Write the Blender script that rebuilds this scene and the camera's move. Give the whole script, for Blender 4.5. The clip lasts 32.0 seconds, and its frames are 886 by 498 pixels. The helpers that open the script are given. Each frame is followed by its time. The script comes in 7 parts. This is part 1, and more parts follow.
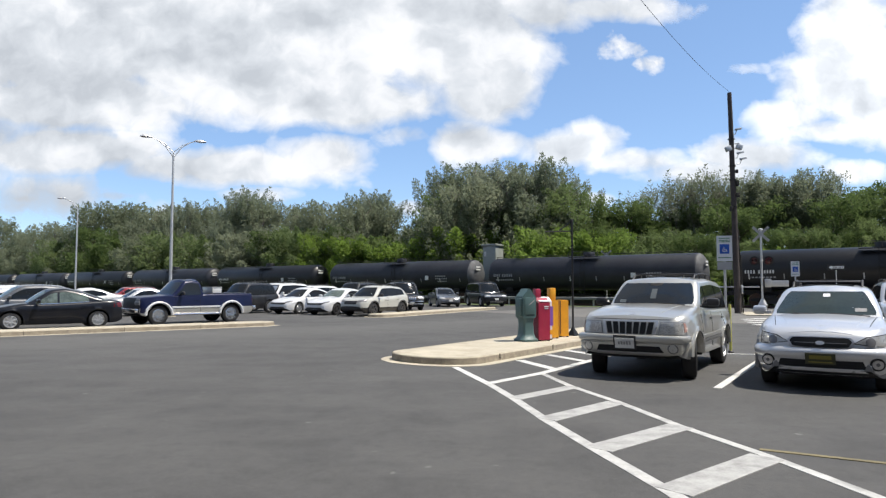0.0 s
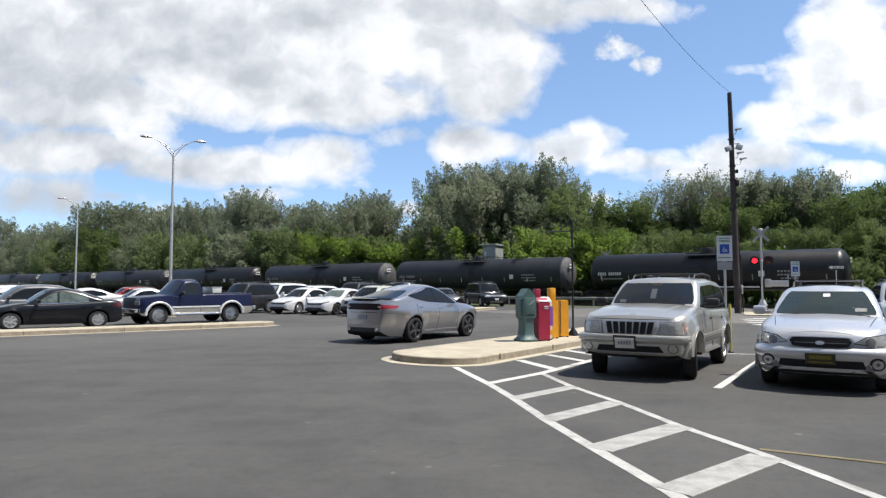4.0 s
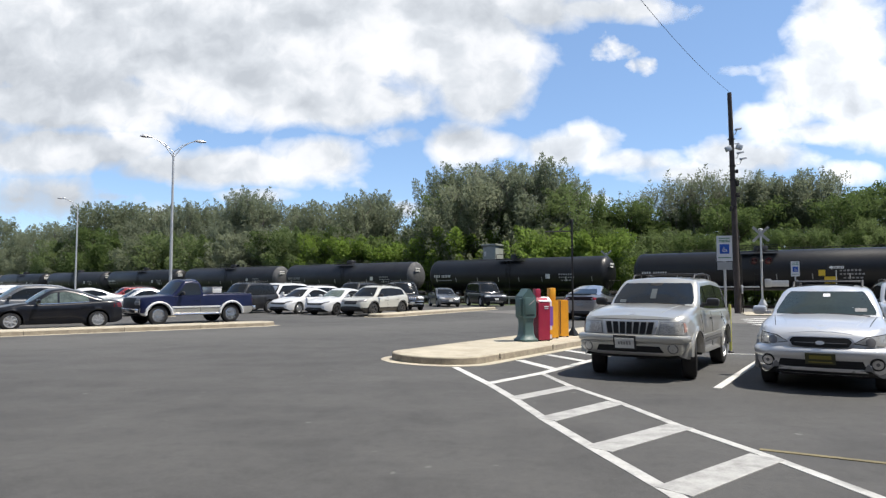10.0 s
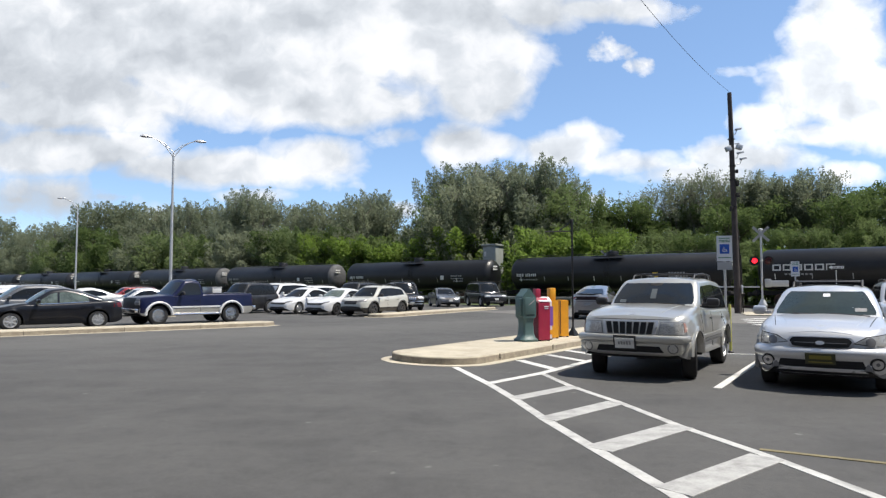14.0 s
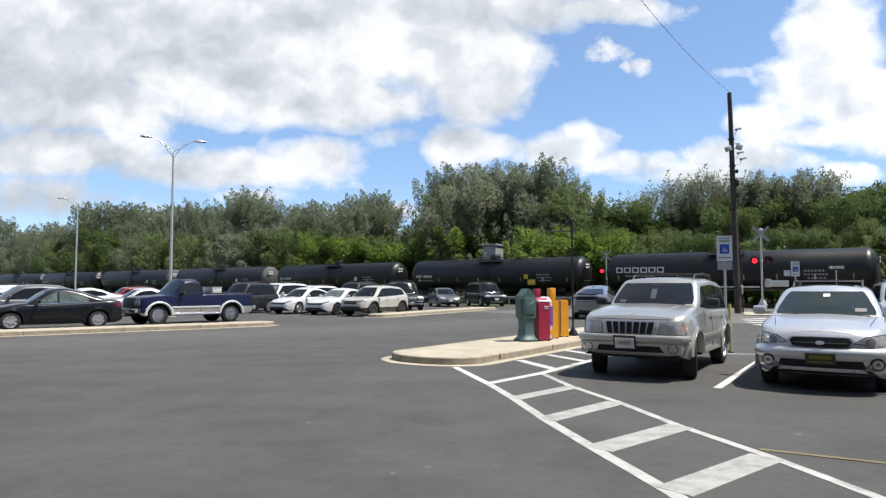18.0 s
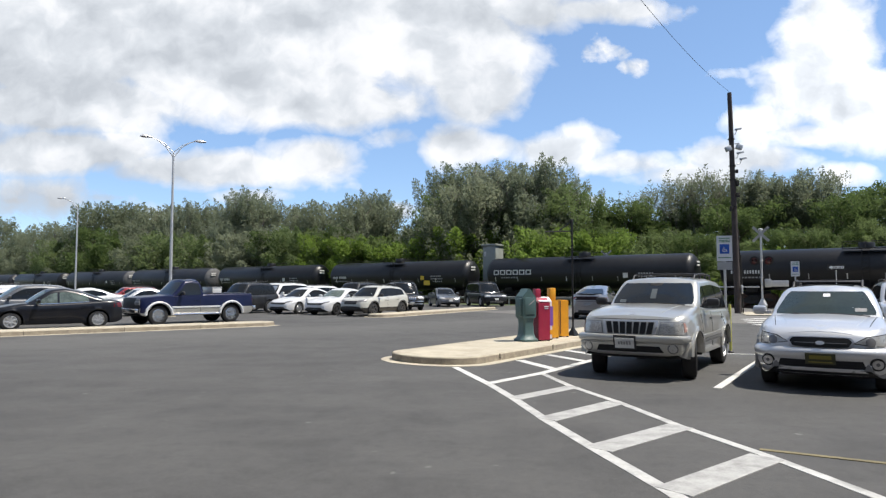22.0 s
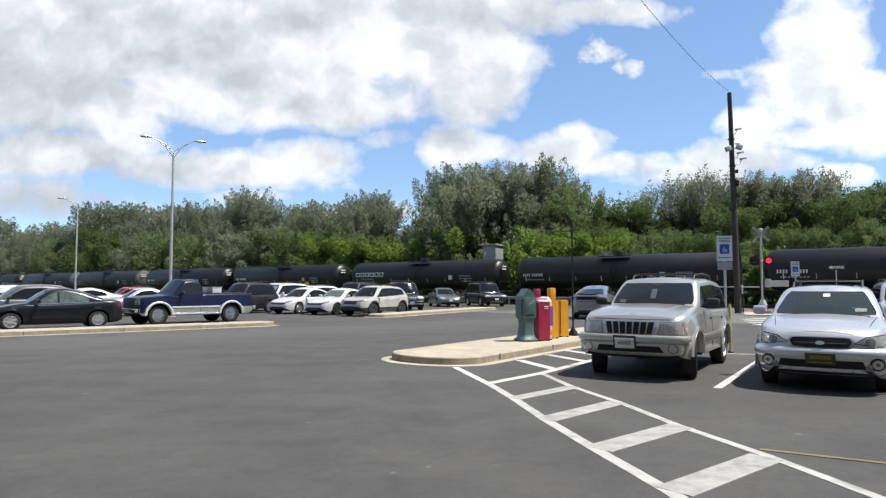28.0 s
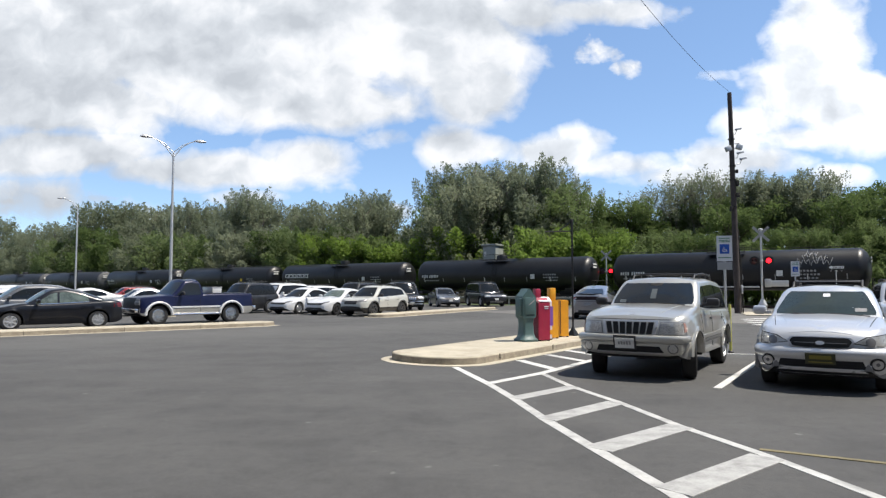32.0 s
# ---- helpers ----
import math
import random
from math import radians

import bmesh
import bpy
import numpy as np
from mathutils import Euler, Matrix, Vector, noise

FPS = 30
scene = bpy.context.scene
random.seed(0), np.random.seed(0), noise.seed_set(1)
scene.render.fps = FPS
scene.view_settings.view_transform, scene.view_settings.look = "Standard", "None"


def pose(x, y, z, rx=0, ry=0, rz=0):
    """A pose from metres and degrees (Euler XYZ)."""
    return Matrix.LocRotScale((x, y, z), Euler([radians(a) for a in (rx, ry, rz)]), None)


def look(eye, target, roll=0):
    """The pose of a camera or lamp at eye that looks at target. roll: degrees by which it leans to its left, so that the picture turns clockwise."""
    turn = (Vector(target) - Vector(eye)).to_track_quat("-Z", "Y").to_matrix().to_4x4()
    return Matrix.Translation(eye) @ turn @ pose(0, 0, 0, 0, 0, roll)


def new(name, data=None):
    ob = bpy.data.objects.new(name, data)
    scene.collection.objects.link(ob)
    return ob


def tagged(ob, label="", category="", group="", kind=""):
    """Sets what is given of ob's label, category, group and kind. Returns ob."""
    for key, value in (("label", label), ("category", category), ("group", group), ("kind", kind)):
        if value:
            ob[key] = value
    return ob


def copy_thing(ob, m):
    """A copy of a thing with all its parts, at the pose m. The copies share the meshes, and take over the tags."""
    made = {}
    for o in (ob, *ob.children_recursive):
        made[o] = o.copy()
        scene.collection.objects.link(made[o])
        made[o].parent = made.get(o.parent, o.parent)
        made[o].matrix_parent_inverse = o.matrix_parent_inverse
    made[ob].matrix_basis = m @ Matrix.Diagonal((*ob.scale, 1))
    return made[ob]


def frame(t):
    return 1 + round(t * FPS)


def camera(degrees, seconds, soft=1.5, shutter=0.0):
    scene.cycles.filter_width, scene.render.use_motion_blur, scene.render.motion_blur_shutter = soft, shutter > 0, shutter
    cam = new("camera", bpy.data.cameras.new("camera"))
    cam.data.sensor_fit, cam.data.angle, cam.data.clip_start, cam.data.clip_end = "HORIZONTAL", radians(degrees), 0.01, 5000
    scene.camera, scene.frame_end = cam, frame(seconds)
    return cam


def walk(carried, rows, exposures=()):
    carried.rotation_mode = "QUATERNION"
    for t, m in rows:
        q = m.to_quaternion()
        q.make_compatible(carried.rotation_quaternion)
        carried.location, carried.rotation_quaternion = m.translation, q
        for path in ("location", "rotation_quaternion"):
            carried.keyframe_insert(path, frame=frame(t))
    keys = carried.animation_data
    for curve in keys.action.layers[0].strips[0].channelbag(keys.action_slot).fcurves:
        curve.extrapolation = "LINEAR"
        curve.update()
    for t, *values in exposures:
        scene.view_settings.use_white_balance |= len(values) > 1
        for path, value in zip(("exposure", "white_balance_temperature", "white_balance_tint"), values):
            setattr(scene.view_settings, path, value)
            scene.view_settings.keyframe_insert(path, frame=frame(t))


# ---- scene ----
from mathutils.bvhtree import BVHTree

# camera: stands still on a tripod at eye height
cam = camera(68.1, 32.0, soft=1.3)
EYE = (0.0, 0.0, 1.54)
VIEW = pose(*EYE, 90 + 3.306, 0, 0)
walk(cam, [(0, VIEW), (32, VIEW)], exposures=[(0, 0.4, 6750, 10), (32, 0.4, 6750, 10)])

# ---------- light ----------
SUN_TO = Vector((0.45, -0.06, 0.88)).normalized()
world = bpy.data.worlds.new("world")
scene.world = world
world.use_nodes = True
wn = world.node_tree
bg = wn.nodes["Background"]
sky = wn.nodes.new("ShaderNodeTexSky")
sky.sky_type = "NISHITA"
sky.sun_disc = False
sky.altitude = 1500
sky.sun_elevation = math.asin(SUN_TO.z)
sky.sun_rotation = math.atan2(SUN_TO.x, SUN_TO.y)
sky.dust_density, sky.air_density, sky.ozone_density = 0.1, 1.0, 3.0
bg.inputs[1].default_value = 0.156
# broken cloud overhead and behind; the clouds ahead are drifting sheets of their own
wc, wm = wn.nodes.new("ShaderNodeTexCoord"), wn.nodes.new("ShaderNodeMapping")
wm.inputs["Scale"].default_value = (1.0, 1.0, 2.2)
wn.links.new(wc.outputs["Generated"], wm.inputs["Vector"])
wz = wn.nodes.new("ShaderNodeTexNoise")
wz.inputs["Scale"].default_value, wz.inputs["Detail"].default_value = 2.2, 7
wn.links.new(wm.outputs[0], wz.inputs["Vector"])
wr = wn.nodes.new("ShaderNodeValToRGB")
wr.color_ramp.elements[0].position, wr.color_ramp.elements[1].position = 0.41, 0.58
wn.links.new(wz.outputs["Fac"], wr.inputs[0])
ws = wn.nodes.new("ShaderNodeSeparateXYZ")
wn.links.new(wc.outputs["Generated"], ws.inputs[0])
wy = wn.nodes.new("ShaderNodeMapRange")
for k, v in (("From Min", 0.78), ("From Max", 0.55), ("To Min", 0.0), ("To Max", 0.8)):
    wy.inputs[k].default_value = v
wn.links.new(ws.outputs[1], wy.inputs["Value"])
wk = wn.nodes.new("ShaderNodeMath")
wk.operation = "MULTIPLY"
wn.links.new(wr.outputs[0], wk.inputs[0])
wn.links.new(wy.outputs[0], wk.inputs[1])
wx = wn.nodes.new("ShaderNodeMix")
wx.data_type = "RGBA"
wn.links.new(wk.outputs[0], wx.inputs[0])
wh = wn.nodes.new("ShaderNodeMix")
wh.data_type = "RGBA"
wh.inputs[0].default_value = 0.42
wn.links.new(sky.outputs[0], wh.inputs[6])
wh.inputs[7].default_value = (1.25, 2.25, 4.1, 1)
wn.links.new(wh.outputs[2], wx.inputs[6])
wx.inputs[7].default_value = (1.9, 1.97, 2.08, 1)
wn.links.new(wx.outputs[2], bg.inputs[0])
sun = new("sun", bpy.data.lights.new("sun", "SUN"))
sun.data.energy, sun.data.angle, sun.data.color = 5.0, radians(0.6), (1.0, 0.95, 0.87)
sun.matrix_world = look((60, 20, 90), (60 - SUN_TO.x, 20 - SUN_TO.y, 90 - SUN_TO.z))


# ---------- materials ----------
class Mat:
    """A node material under construction."""

    def __init__(self, name):
        self.m = bpy.data.materials.new(name)
        self.m.use_nodes = True
        self.t = self.m.node_tree
        self.p = self.t.nodes["Principled BSDF"]
        self.out = self.t.nodes["Material Output"]

    def n(self, kind, **kw):
        node = self.t.nodes.new("ShaderNode" + kind)
        for k, v in kw.items():
            node.inputs[k.replace("_", " ")].default_value = v
        return node

    def l(self, a, b):
        self.t.links.new(a, b)

    def coords(self, scale=(1, 1, 1), which="Object"):
        c, m = self.n("TexCoord"), self.n("Mapping")
        self.l(c.outputs[which], m.inputs["Vector"])
        m.inputs["Scale"].default_value = scale
        return m.outputs[0]

    def noise(self, scale, detail=4, rough=0.55, vec=None):
        x = self.n("TexNoise", Scale=scale, Detail=detail, Roughness=rough)
        if vec is not None:
            self.l(vec, x.inputs["Vector"])
        return x.outputs["Fac"]

    def ramp(self, fac, stops):
        r = self.n("ValToRGB")
        e = r.color_ramp.elements
        while len(e) < len(stops):
            e.new(0.5)
        for el, (pos, col) in zip(e, stops):
            el.position = pos
            el.color = (*col, 1) if not isinstance(col, (int, float)) else (col, col, col, 1)
        self.l(fac, r.inputs[0])
        return r.outputs[0]

    def mix(self, fac, a, b, mode="MIX"):
        x = self.t.nodes.new("ShaderNodeMix")
        x.data_type, x.blend_type = "RGBA", mode
        for val, idx in ((fac, 0), (a, 6), (b, 7)):
            if hasattr(val, "links"):
                self.l(val, x.inputs[idx])
            elif idx == 0:
                x.inputs[0].default_value = val
            else:
                x.inputs[idx].default_value = (*val, 1)
        return x.outputs[2]

    def math(self, op, a, b=0.0):
        x = self.n("Math")
        x.operation = op
        for val, s in ((a, x.inputs[0]), (b, x.inputs[1])):
            if hasattr(val, "links"):
                self.l(val, s)
            else:
                s.default_value = val
        return x.outputs[0]

    def bump(self, height, strength=0.3, dist=0.01):
        b = self.n("Bump", Strength=strength, Distance=dist)
        self.l(height, b.inputs["Height"])
        self.l(b.outputs[0], self.p.inputs["Normal"])


def surface(name, col, rough=0.6, metal=0.0, vary=0.15, scale=6.0, bump=0.0, bscale=60.0, coat=0.0, spec=0.5, dirt=None):
    """Plain stuff with two scales of variation: broad patches and fine grain."""
    m = Mat(name)
    v = m.coords()
    a, b = m.noise(scale, 4, 0.6, v), m.noise(scale * 9, 3, 0.6, v)
    f = m.math("ADD", m.math("MULTIPLY", a, 0.65), m.math("MULTIPLY", b, 0.35))
    lo = tuple(c * (1 - vary) for c in col)
    hi = tuple(min(1, c * (1 + vary)) for c in col)
    c = m.ramp(f, [(0.3, lo), (0.7, hi)])
    if dirt:
        d = m.ramp(m.noise(scale * 0.6, 5, 0.65, v), [(0.52, 0.0), (0.72, 0.7)])
        c = m.mix(d, c, dirt)
    m.l(c, m.p.inputs["Base Color"])
    m.l(m.math("ADD", m.math("MULTIPLY", b, 0.25), rough - 0.12), m.p.inputs["Roughness"])
    m.p.inputs["Metallic"].default_value = metal
    m.p.inputs["Coat Weight"].default_value = coat
    m.p.inputs["Coat Roughness"].default_value = 0.04
    m.p.inputs["Specular IOR Level"].default_value = spec
    if bump:
        m.bump(m.noise(bscale, 4, 0.6, v), bump, 0.01)
    return m.m


def paint(name, col, metal=0.0, rough=0.35, dust=0.1, coat=1.0):
    """Car paint under clear coat, with a thin film of dust."""
    m = Mat(name)
    v = m.coords()
    d = m.ramp(m.noise(2.2, 5, 0.6, v), [(0.45, 0.0), (0.8, dust)])
    fl = m.noise(900, 1, 0.5, v)
    c = m.ramp(fl, [(0.3, tuple(x * 0.92 for x in col)), (0.7, tuple(min(1, x * 1.06) for x in col))])
    m.l(m.mix(d, c, (0.3, 0.27, 0.22)), m.p.inputs["Base Color"])
    m.p.inputs["Metallic"].default_value = metal
    m.l(m.math("ADD", d, rough), m.p.inputs["Roughness"])
    m.p.inputs["Coat Weight"].default_value = coat
    m.p.inputs["Specular IOR Level"].default_value = 0.3
    m.p.inputs["Coat Roughness"].default_value = 0.12
    return m.m


def glassy(name, tint, gloss_rough=0.01, ior=1.45):
    """A thin pane: tinted see-through with real reflections."""
    m = Mat(name)
    t, gl, mx, fr = m.n("BsdfTransparent"), m.n("BsdfGlossy", Roughness=gloss_rough), m.n("MixShader"), m.n("Fresnel", IOR=ior)
    t.inputs[0].default_value = (*tint, 1)
    gl.inputs[0].default_value = (0.95, 0.97, 1, 1)
    m.l(fr.outputs[0], mx.inputs[0])
    m.l(t.outputs[0], mx.inputs[1])
    m.l(gl.outputs[0], mx.inputs[2])
    m.l(mx.outputs[0], m.out.inputs[0])
    return m.m


def glow(name, col, strength):
    m = Mat(name)
    m.p.inputs["Base Color"].default_value = (*col, 1)
    m.p.inputs["Emission Color"].default_value = (*col, 1)
    m.p.inputs["Emission Strength"].default_value = strength
    m.p.inputs["Roughness"].default_value = 0.3
    return m.m


def asphalt(name, dark, light, worn, lane=None):
    m = Mat(name)
    v = m.coords()
    broad = m.noise(0.16, 5, 0.6, v)
    mid = m.noise(1.1, 5, 0.65, v)
    grit = m.noise(170, 3, 0.7, v)
    stone = m.n("TexVoronoi", Scale=130.0)
    m.l(v, stone.inputs["Vector"])
    c = m.ramp(m.math("ADD", m.math("MULTIPLY", broad, 0.55), m.math("MULTIPLY", mid, 0.45)), [(0.35, dark), (0.65, light)])
    c = m.mix(m.ramp(grit, [(0.35, 0.0), (0.75, 0.55)]), c, worn)
    c = m.mix(m.ramp(stone.outputs["Distance"], [(0.0, 0.35), (0.25, 0.0)]), c, (0.02, 0.02, 0.022))
    # pale tyre-swept streaks that curve across the lot
    sm = m.n("Mapping")
    m.l(v, sm.inputs["Vector"])
    sm.inputs["Rotation"].default_value = (0, 0, radians(8))
    sm.inputs["Scale"].default_value = (0.14, 1.0, 1.0)
    streak = m.noise(0.9, 5, 0.6, sm.outputs[0])
    c = m.mix(m.ramp(streak, [(0.48, 0.0), (0.78, 0.3)]), c, worn)
    fine = m.noise(28, 4, 0.7, v)
    c = m.mix(m.ramp(fine, [(0.46, 0.0), (0.72, 0.42)]), c, worn)
    mottle = m.noise(7.0, 5, 0.7, v)
    c = m.mix(m.ramp(mottle, [(0.5, 0.0), (0.7, 0.3)]), c, tuple(x * 0.8 for x in dark))
    blot = m.noise(0.55, 6, 0.62, v)
    c = m.mix(m.ramp(blot, [(0.34, 0.22), (0.52, 0.0)]), c, tuple(x * 0.72 for x in dark))
    spots = m.ramp(m.noise(5.5, 2, 0.4, v), [(0.73, 0.0), (0.78, 0.55)])
    c = m.mix(spots, c, tuple(x * 1.6 for x in worn))
    if lane:
        # wheel-polished driving lane, paler than the rest: a line, its normal and half width
        (lx, ly), (nx, ny), off, half = lane
        sp = m.n("SeparateXYZ")
        m.l(v, sp.inputs[0])
        d = m.math("ADD", m.math("MULTIPLY", m.math("SUBTRACT", sp.outputs[0], lx), nx), m.math("MULTIPLY", m.math("SUBTRACT", sp.outputs[1], ly), ny))
        d = m.math("ADD", d, m.math("MULTIPLY", m.math("SUBTRACT", m.noise(0.28, 4, 0.6, v), 0.5), 4.0))
        q = m.math("DIVIDE", m.math("SUBTRACT", d, off), half)
        band = m.math("POWER", 2.718, m.math("MULTIPLY", m.math("MULTIPLY", q, q), -1.0))
        c = m.mix(m.math("MULTIPLY", band, 0.42), c, worn)
    m.l(c, m.p.inputs["Base Color"])
    m.p.inputs["Roughness"].default_value = 0.88
    m.p.inputs["Specular IOR Level"].default_value = 0.3
    m.bump(grit, 0.5, 0.006)
    return m.m


def leafy(name, cols, trans=0.35):
    """Leaves: colour differs from tree to tree and from leaf to leaf."""
    m = Mat(name)
    g_, o = m.n("NewGeometry"), m.n("ObjectInfo")
    f = m.math("ADD", m.math("MULTIPLY", g_.outputs["Random Per Island"], 0.35), m.math("MULTIPLY", o.outputs["Random"], 0.4))
    f = m.math("ADD", f, m.math("MULTIPLY", m.math("SUBTRACT", m.noise(0.55, 2, 0.5, m.coords()), 0.25), 0.5))
    c = m.ramp(f, [(0.1, cols[0]), (0.5, cols[1]), (0.9, cols[2])])
    d, t, mx = m.n("BsdfPrincipled"), m.n("BsdfTranslucent"), m.n("MixShader")
    d.inputs["Roughness"].default_value = 0.55
    d.inputs["Specular IOR Level"].default_value = 0.22
    m.l(c, d.inputs["Base Color"])
    m.l(c, t.inputs[0])
    mx.inputs[0].default_value = trans
    m.l(d.outputs[0], mx.inputs[1])
    m.l(t.outputs[0], mx.inputs[2])
    m.l(mx.outputs[0], m.out.inputs[0])
    return m.m


M_ASPH = asphalt("asphalt", (0.041, 0.041, 0.042), (0.08, 0.079, 0.078), (0.124, 0.122, 0.117), ((-7.0, 25.75), (0.628, -0.778), 3.2, 2.4))
M_ROAD = asphalt("road_asphalt", (0.09, 0.088, 0.084), (0.14, 0.135, 0.128), (0.2, 0.195, 0.18))
M_CONC = surface("concrete", (0.42, 0.378, 0.295), 0.9, 0, 0.2, 1.6, 0.25, 90, dirt=(0.27, 0.23, 0.17))
M_CONC2 = surface("kerb_concrete", (0.4, 0.36, 0.28), 0.9, 0, 0.22, 2.4, 0.3, 90, dirt=(0.22, 0.18, 0.13))
# upright kerb faces: grime plus painted-in shade, darker than the kerb top
M_KFACE = surface("soiled_shaded_kerb_face", (0.27, 0.235, 0.18), 0.92, 0, 0.34, 5, 0.35, 70, dirt=(0.13, 0.108, 0.08))
M_DBRICK = surface("dark_brick", (0.1, 0.07, 0.055), 0.9, 0, 0.3, 3, 0.3, 20, dirt=(0.06, 0.05, 0.04))
M_GRASS = surface("grass_ground", (0.07, 0.1, 0.03), 0.95, 0, 0.45, 0.7, 0.4, 30, dirt=(0.12, 0.1, 0.06))
M_BALLAST = surface("ballast", (0.2, 0.185, 0.165), 0.95, 0, 0.5, 7, 0.9, 14)
M_WHITE = surface("road_paint_white", (0.54, 0.54, 0.52), 0.8, 0, 0.12, 3, 0.2, 120, dirt=(0.2, 0.2, 0.19))
M_WORN = surface("road_paint_worn", (0.42, 0.42, 0.405), 0.85, 0, 0.3, 4, 0.25, 120, dirt=(0.12, 0.12, 0.118))
M_BAR = surface("road_paint_bar", (0.34, 0.34, 0.33), 0.85, 0, 0.3, 6, 0.3, 120, dirt=(0.16, 0.16, 0.155))
M_YELLOW = surface("road_paint_yellow", (0.17, 0.143, 0.075), 0.85, 0, 0.3, 4, 0.2, 120, dirt=(0.14, 0.125, 0.09))
M_RUBBER = surface("tyre_rubber", (0.018, 0.018, 0.019), 0.8, 0, 0.3, 12, 0.2, 80)
M_BLACK = surface("black_plastic", (0.02, 0.02, 0.022), 0.55, 0, 0.25, 10)
M_UNDER = surface("underbody_dark", (0.012, 0.012, 0.013), 0.9, 0, 0.3, 8)
M_CHROME = surface("chrome", (0.75, 0.75, 0.76), 0.2, 1.0, 0.06, 20)
M_ALLOY = surface("alloy_rim", (0.55, 0.55, 0.56), 0.36, 0.9, 0.1, 20)
M_DRIM = surface("dark_rim", (0.11, 0.11, 0.115), 0.32, 0.7, 0.15, 20)
M_TINT = glassy("tinted_glass", (0.07, 0.078, 0.082), 0.01, 1.38)
M_DARKGL = surface("dark_car_glass", (0.01, 0.012, 0.014), 0.04, 0, 0.1, 6, spec=0.32)
M_SCREEN = surface("windscreen_glass", (0.014, 0.018, 0.023), 0.04, 0, 0.15, 3, spec=0.5)
M_SCREEN2 = surface("green_windscreen_glass", (0.03, 0.041, 0.038), 0.04, 0, 0.2, 2, spec=0.5)
M_TAGP = surface("tinted_paper_tag", (0.06, 0.075, 0.085), 0.7, 0, 0.1, 10)
# opaque green pane; its blotchy pale tone paints in a sunlit interior
M_SCREEN3 = surface("sunlit_look_green_glass", (0.09, 0.115, 0.105), 0.04, 0, 0.6, 5, spec=0.5)
M_HDARK = surface("dark_headlamp_bowl", (0.16, 0.16, 0.165), 0.35, 0.3, 0.3, 14)
M_LAMPW = surface("clear_rear_lamp", (0.5, 0.42, 0.42), 0.3, 0, 0.2, 14, coat=1.0)
M_TAILK = surface("smoked_lamp_bar", (0.02, 0.009, 0.011), 0.4, 0, 0.2, 14, spec=0.2)
# darker copy of the number plate, with rear-end shade put into the colour
M_PLATEG = surface("shaded_number_plate", (0.3, 0.32, 0.34), 0.5, 0, 0.1, 12)
M_LAMP = surface("headlamp_reflector", (0.42, 0.42, 0.41), 0.3, 0.35, 0.1, 6, coat=0.6)
M_TAIL = surface("tail_lamp", (0.12, 0.006, 0.01), 0.25, 0, 0.2, 20, coat=1.0)
M_LAMP2 = surface("pale_reflector_bowl", (0.52, 0.52, 0.5), 0.28, 0.4, 0.1, 6, coat=0.8)
M_TAIL2 = surface("bright_tail_lamp", (0.28, 0.015, 0.022), 0.25, 0, 0.2, 20, coat=1.0)
M_AMBER = surface("amber_lens", (0.42, 0.24, 0.2), 0.25, 0, 0.2, 20, coat=1.0)
M_PLATE = surface("number_plate", (0.6, 0.6, 0.58), 0.5, 0, 0.08, 10)
M_PLATEY = surface("front_plate_black_yellow", (0.05, 0.05, 0.02), 0.5, 0, 0.1, 10)
M_YLET = surface("yellow_lettering", (0.2, 0.17, 0.03), 0.6, 0, 0.1, 10)
M_LET = surface("white_lettering", (0.6, 0.6, 0.58), 0.7, 0, 0.25, 9, dirt=(0.25, 0.25, 0.24))
M_GREYLET = surface("grey_lettering", (0.26, 0.26, 0.26), 0.8, 0, 0.3, 9)
M_TANK = surface("tank_black", (0.009, 0.0095, 0.0115), 0.4, 0.0, 0.4, 0.9, 0.05, 20, spec=0.4, dirt=(0.016, 0.018, 0.018))
M_TANK2 = surface("tank_faded", (0.02, 0.0215, 0.028), 0.46, 0.0, 0.35, 0.8, 0.05, 20, spec=0.36, dirt=(0.028, 0.033, 0.033))
M_STEEL = surface("running_gear_steel", (0.022, 0.021, 0.02), 0.85, 0.1, 0.4, 3, 0.2, 30, dirt=(0.06, 0.05, 0.04))
M_RUST = surface("rail_rust", (0.09, 0.055, 0.04), 0.7, 0.5, 0.4, 5)
M_TIE = surface("sleeper_wood", (0.07, 0.055, 0.045), 0.9, 0, 0.4, 4, 0.3, 30)
M_GALV = surface("galvanised_steel", (0.5, 0.51, 0.52), 0.45, 0.65, 0.15, 5)
M_POLE = surface("lamp_pole_aluminium", (0.55, 0.56, 0.57), 0.42, 0.55, 0.12, 3)
M_SILVER = surface("silver_painted_steel", (0.5, 0.51, 0.52), 0.5, 0.4, 0.15, 4)
M_WOOD = surface("pole_wood", (0.05, 0.041, 0.04), 0.9, 0, 0.4, 3, 0.5, 40)
M_BARK = surface("bark", (0.075, 0.062, 0.05), 0.95, 0, 0.4, 3, 0.6, 20)
M_BARKG = surface("bark_grey", (0.17, 0.155, 0.135), 0.95, 0, 0.35, 3, 0.6, 20)
M_BLKIRON = surface("black_iron", (0.018, 0.018, 0.02), 0.5, 0.3, 0.3, 8)
M_SIGNW = surface("sign_white", (0.7, 0.72, 0.74), 0.45, 0, 0.06, 5)
M_SIGNB = surface("sign_blue", (0.02, 0.09, 0.42), 0.45, 0, 0.06, 5)
M_SIGNG = surface("sign_green_ink", (0.03, 0.2, 0.1), 0.5, 0, 0.06, 5)
M_SIGNK = surface("sign_black", (0.02, 0.02, 0.02), 0.5, 0, 0.06, 5)
M_SIGNBACK = surface("sign_back_aluminium", (0.42, 0.43, 0.44), 0.5, 0.5, 0.1, 5)
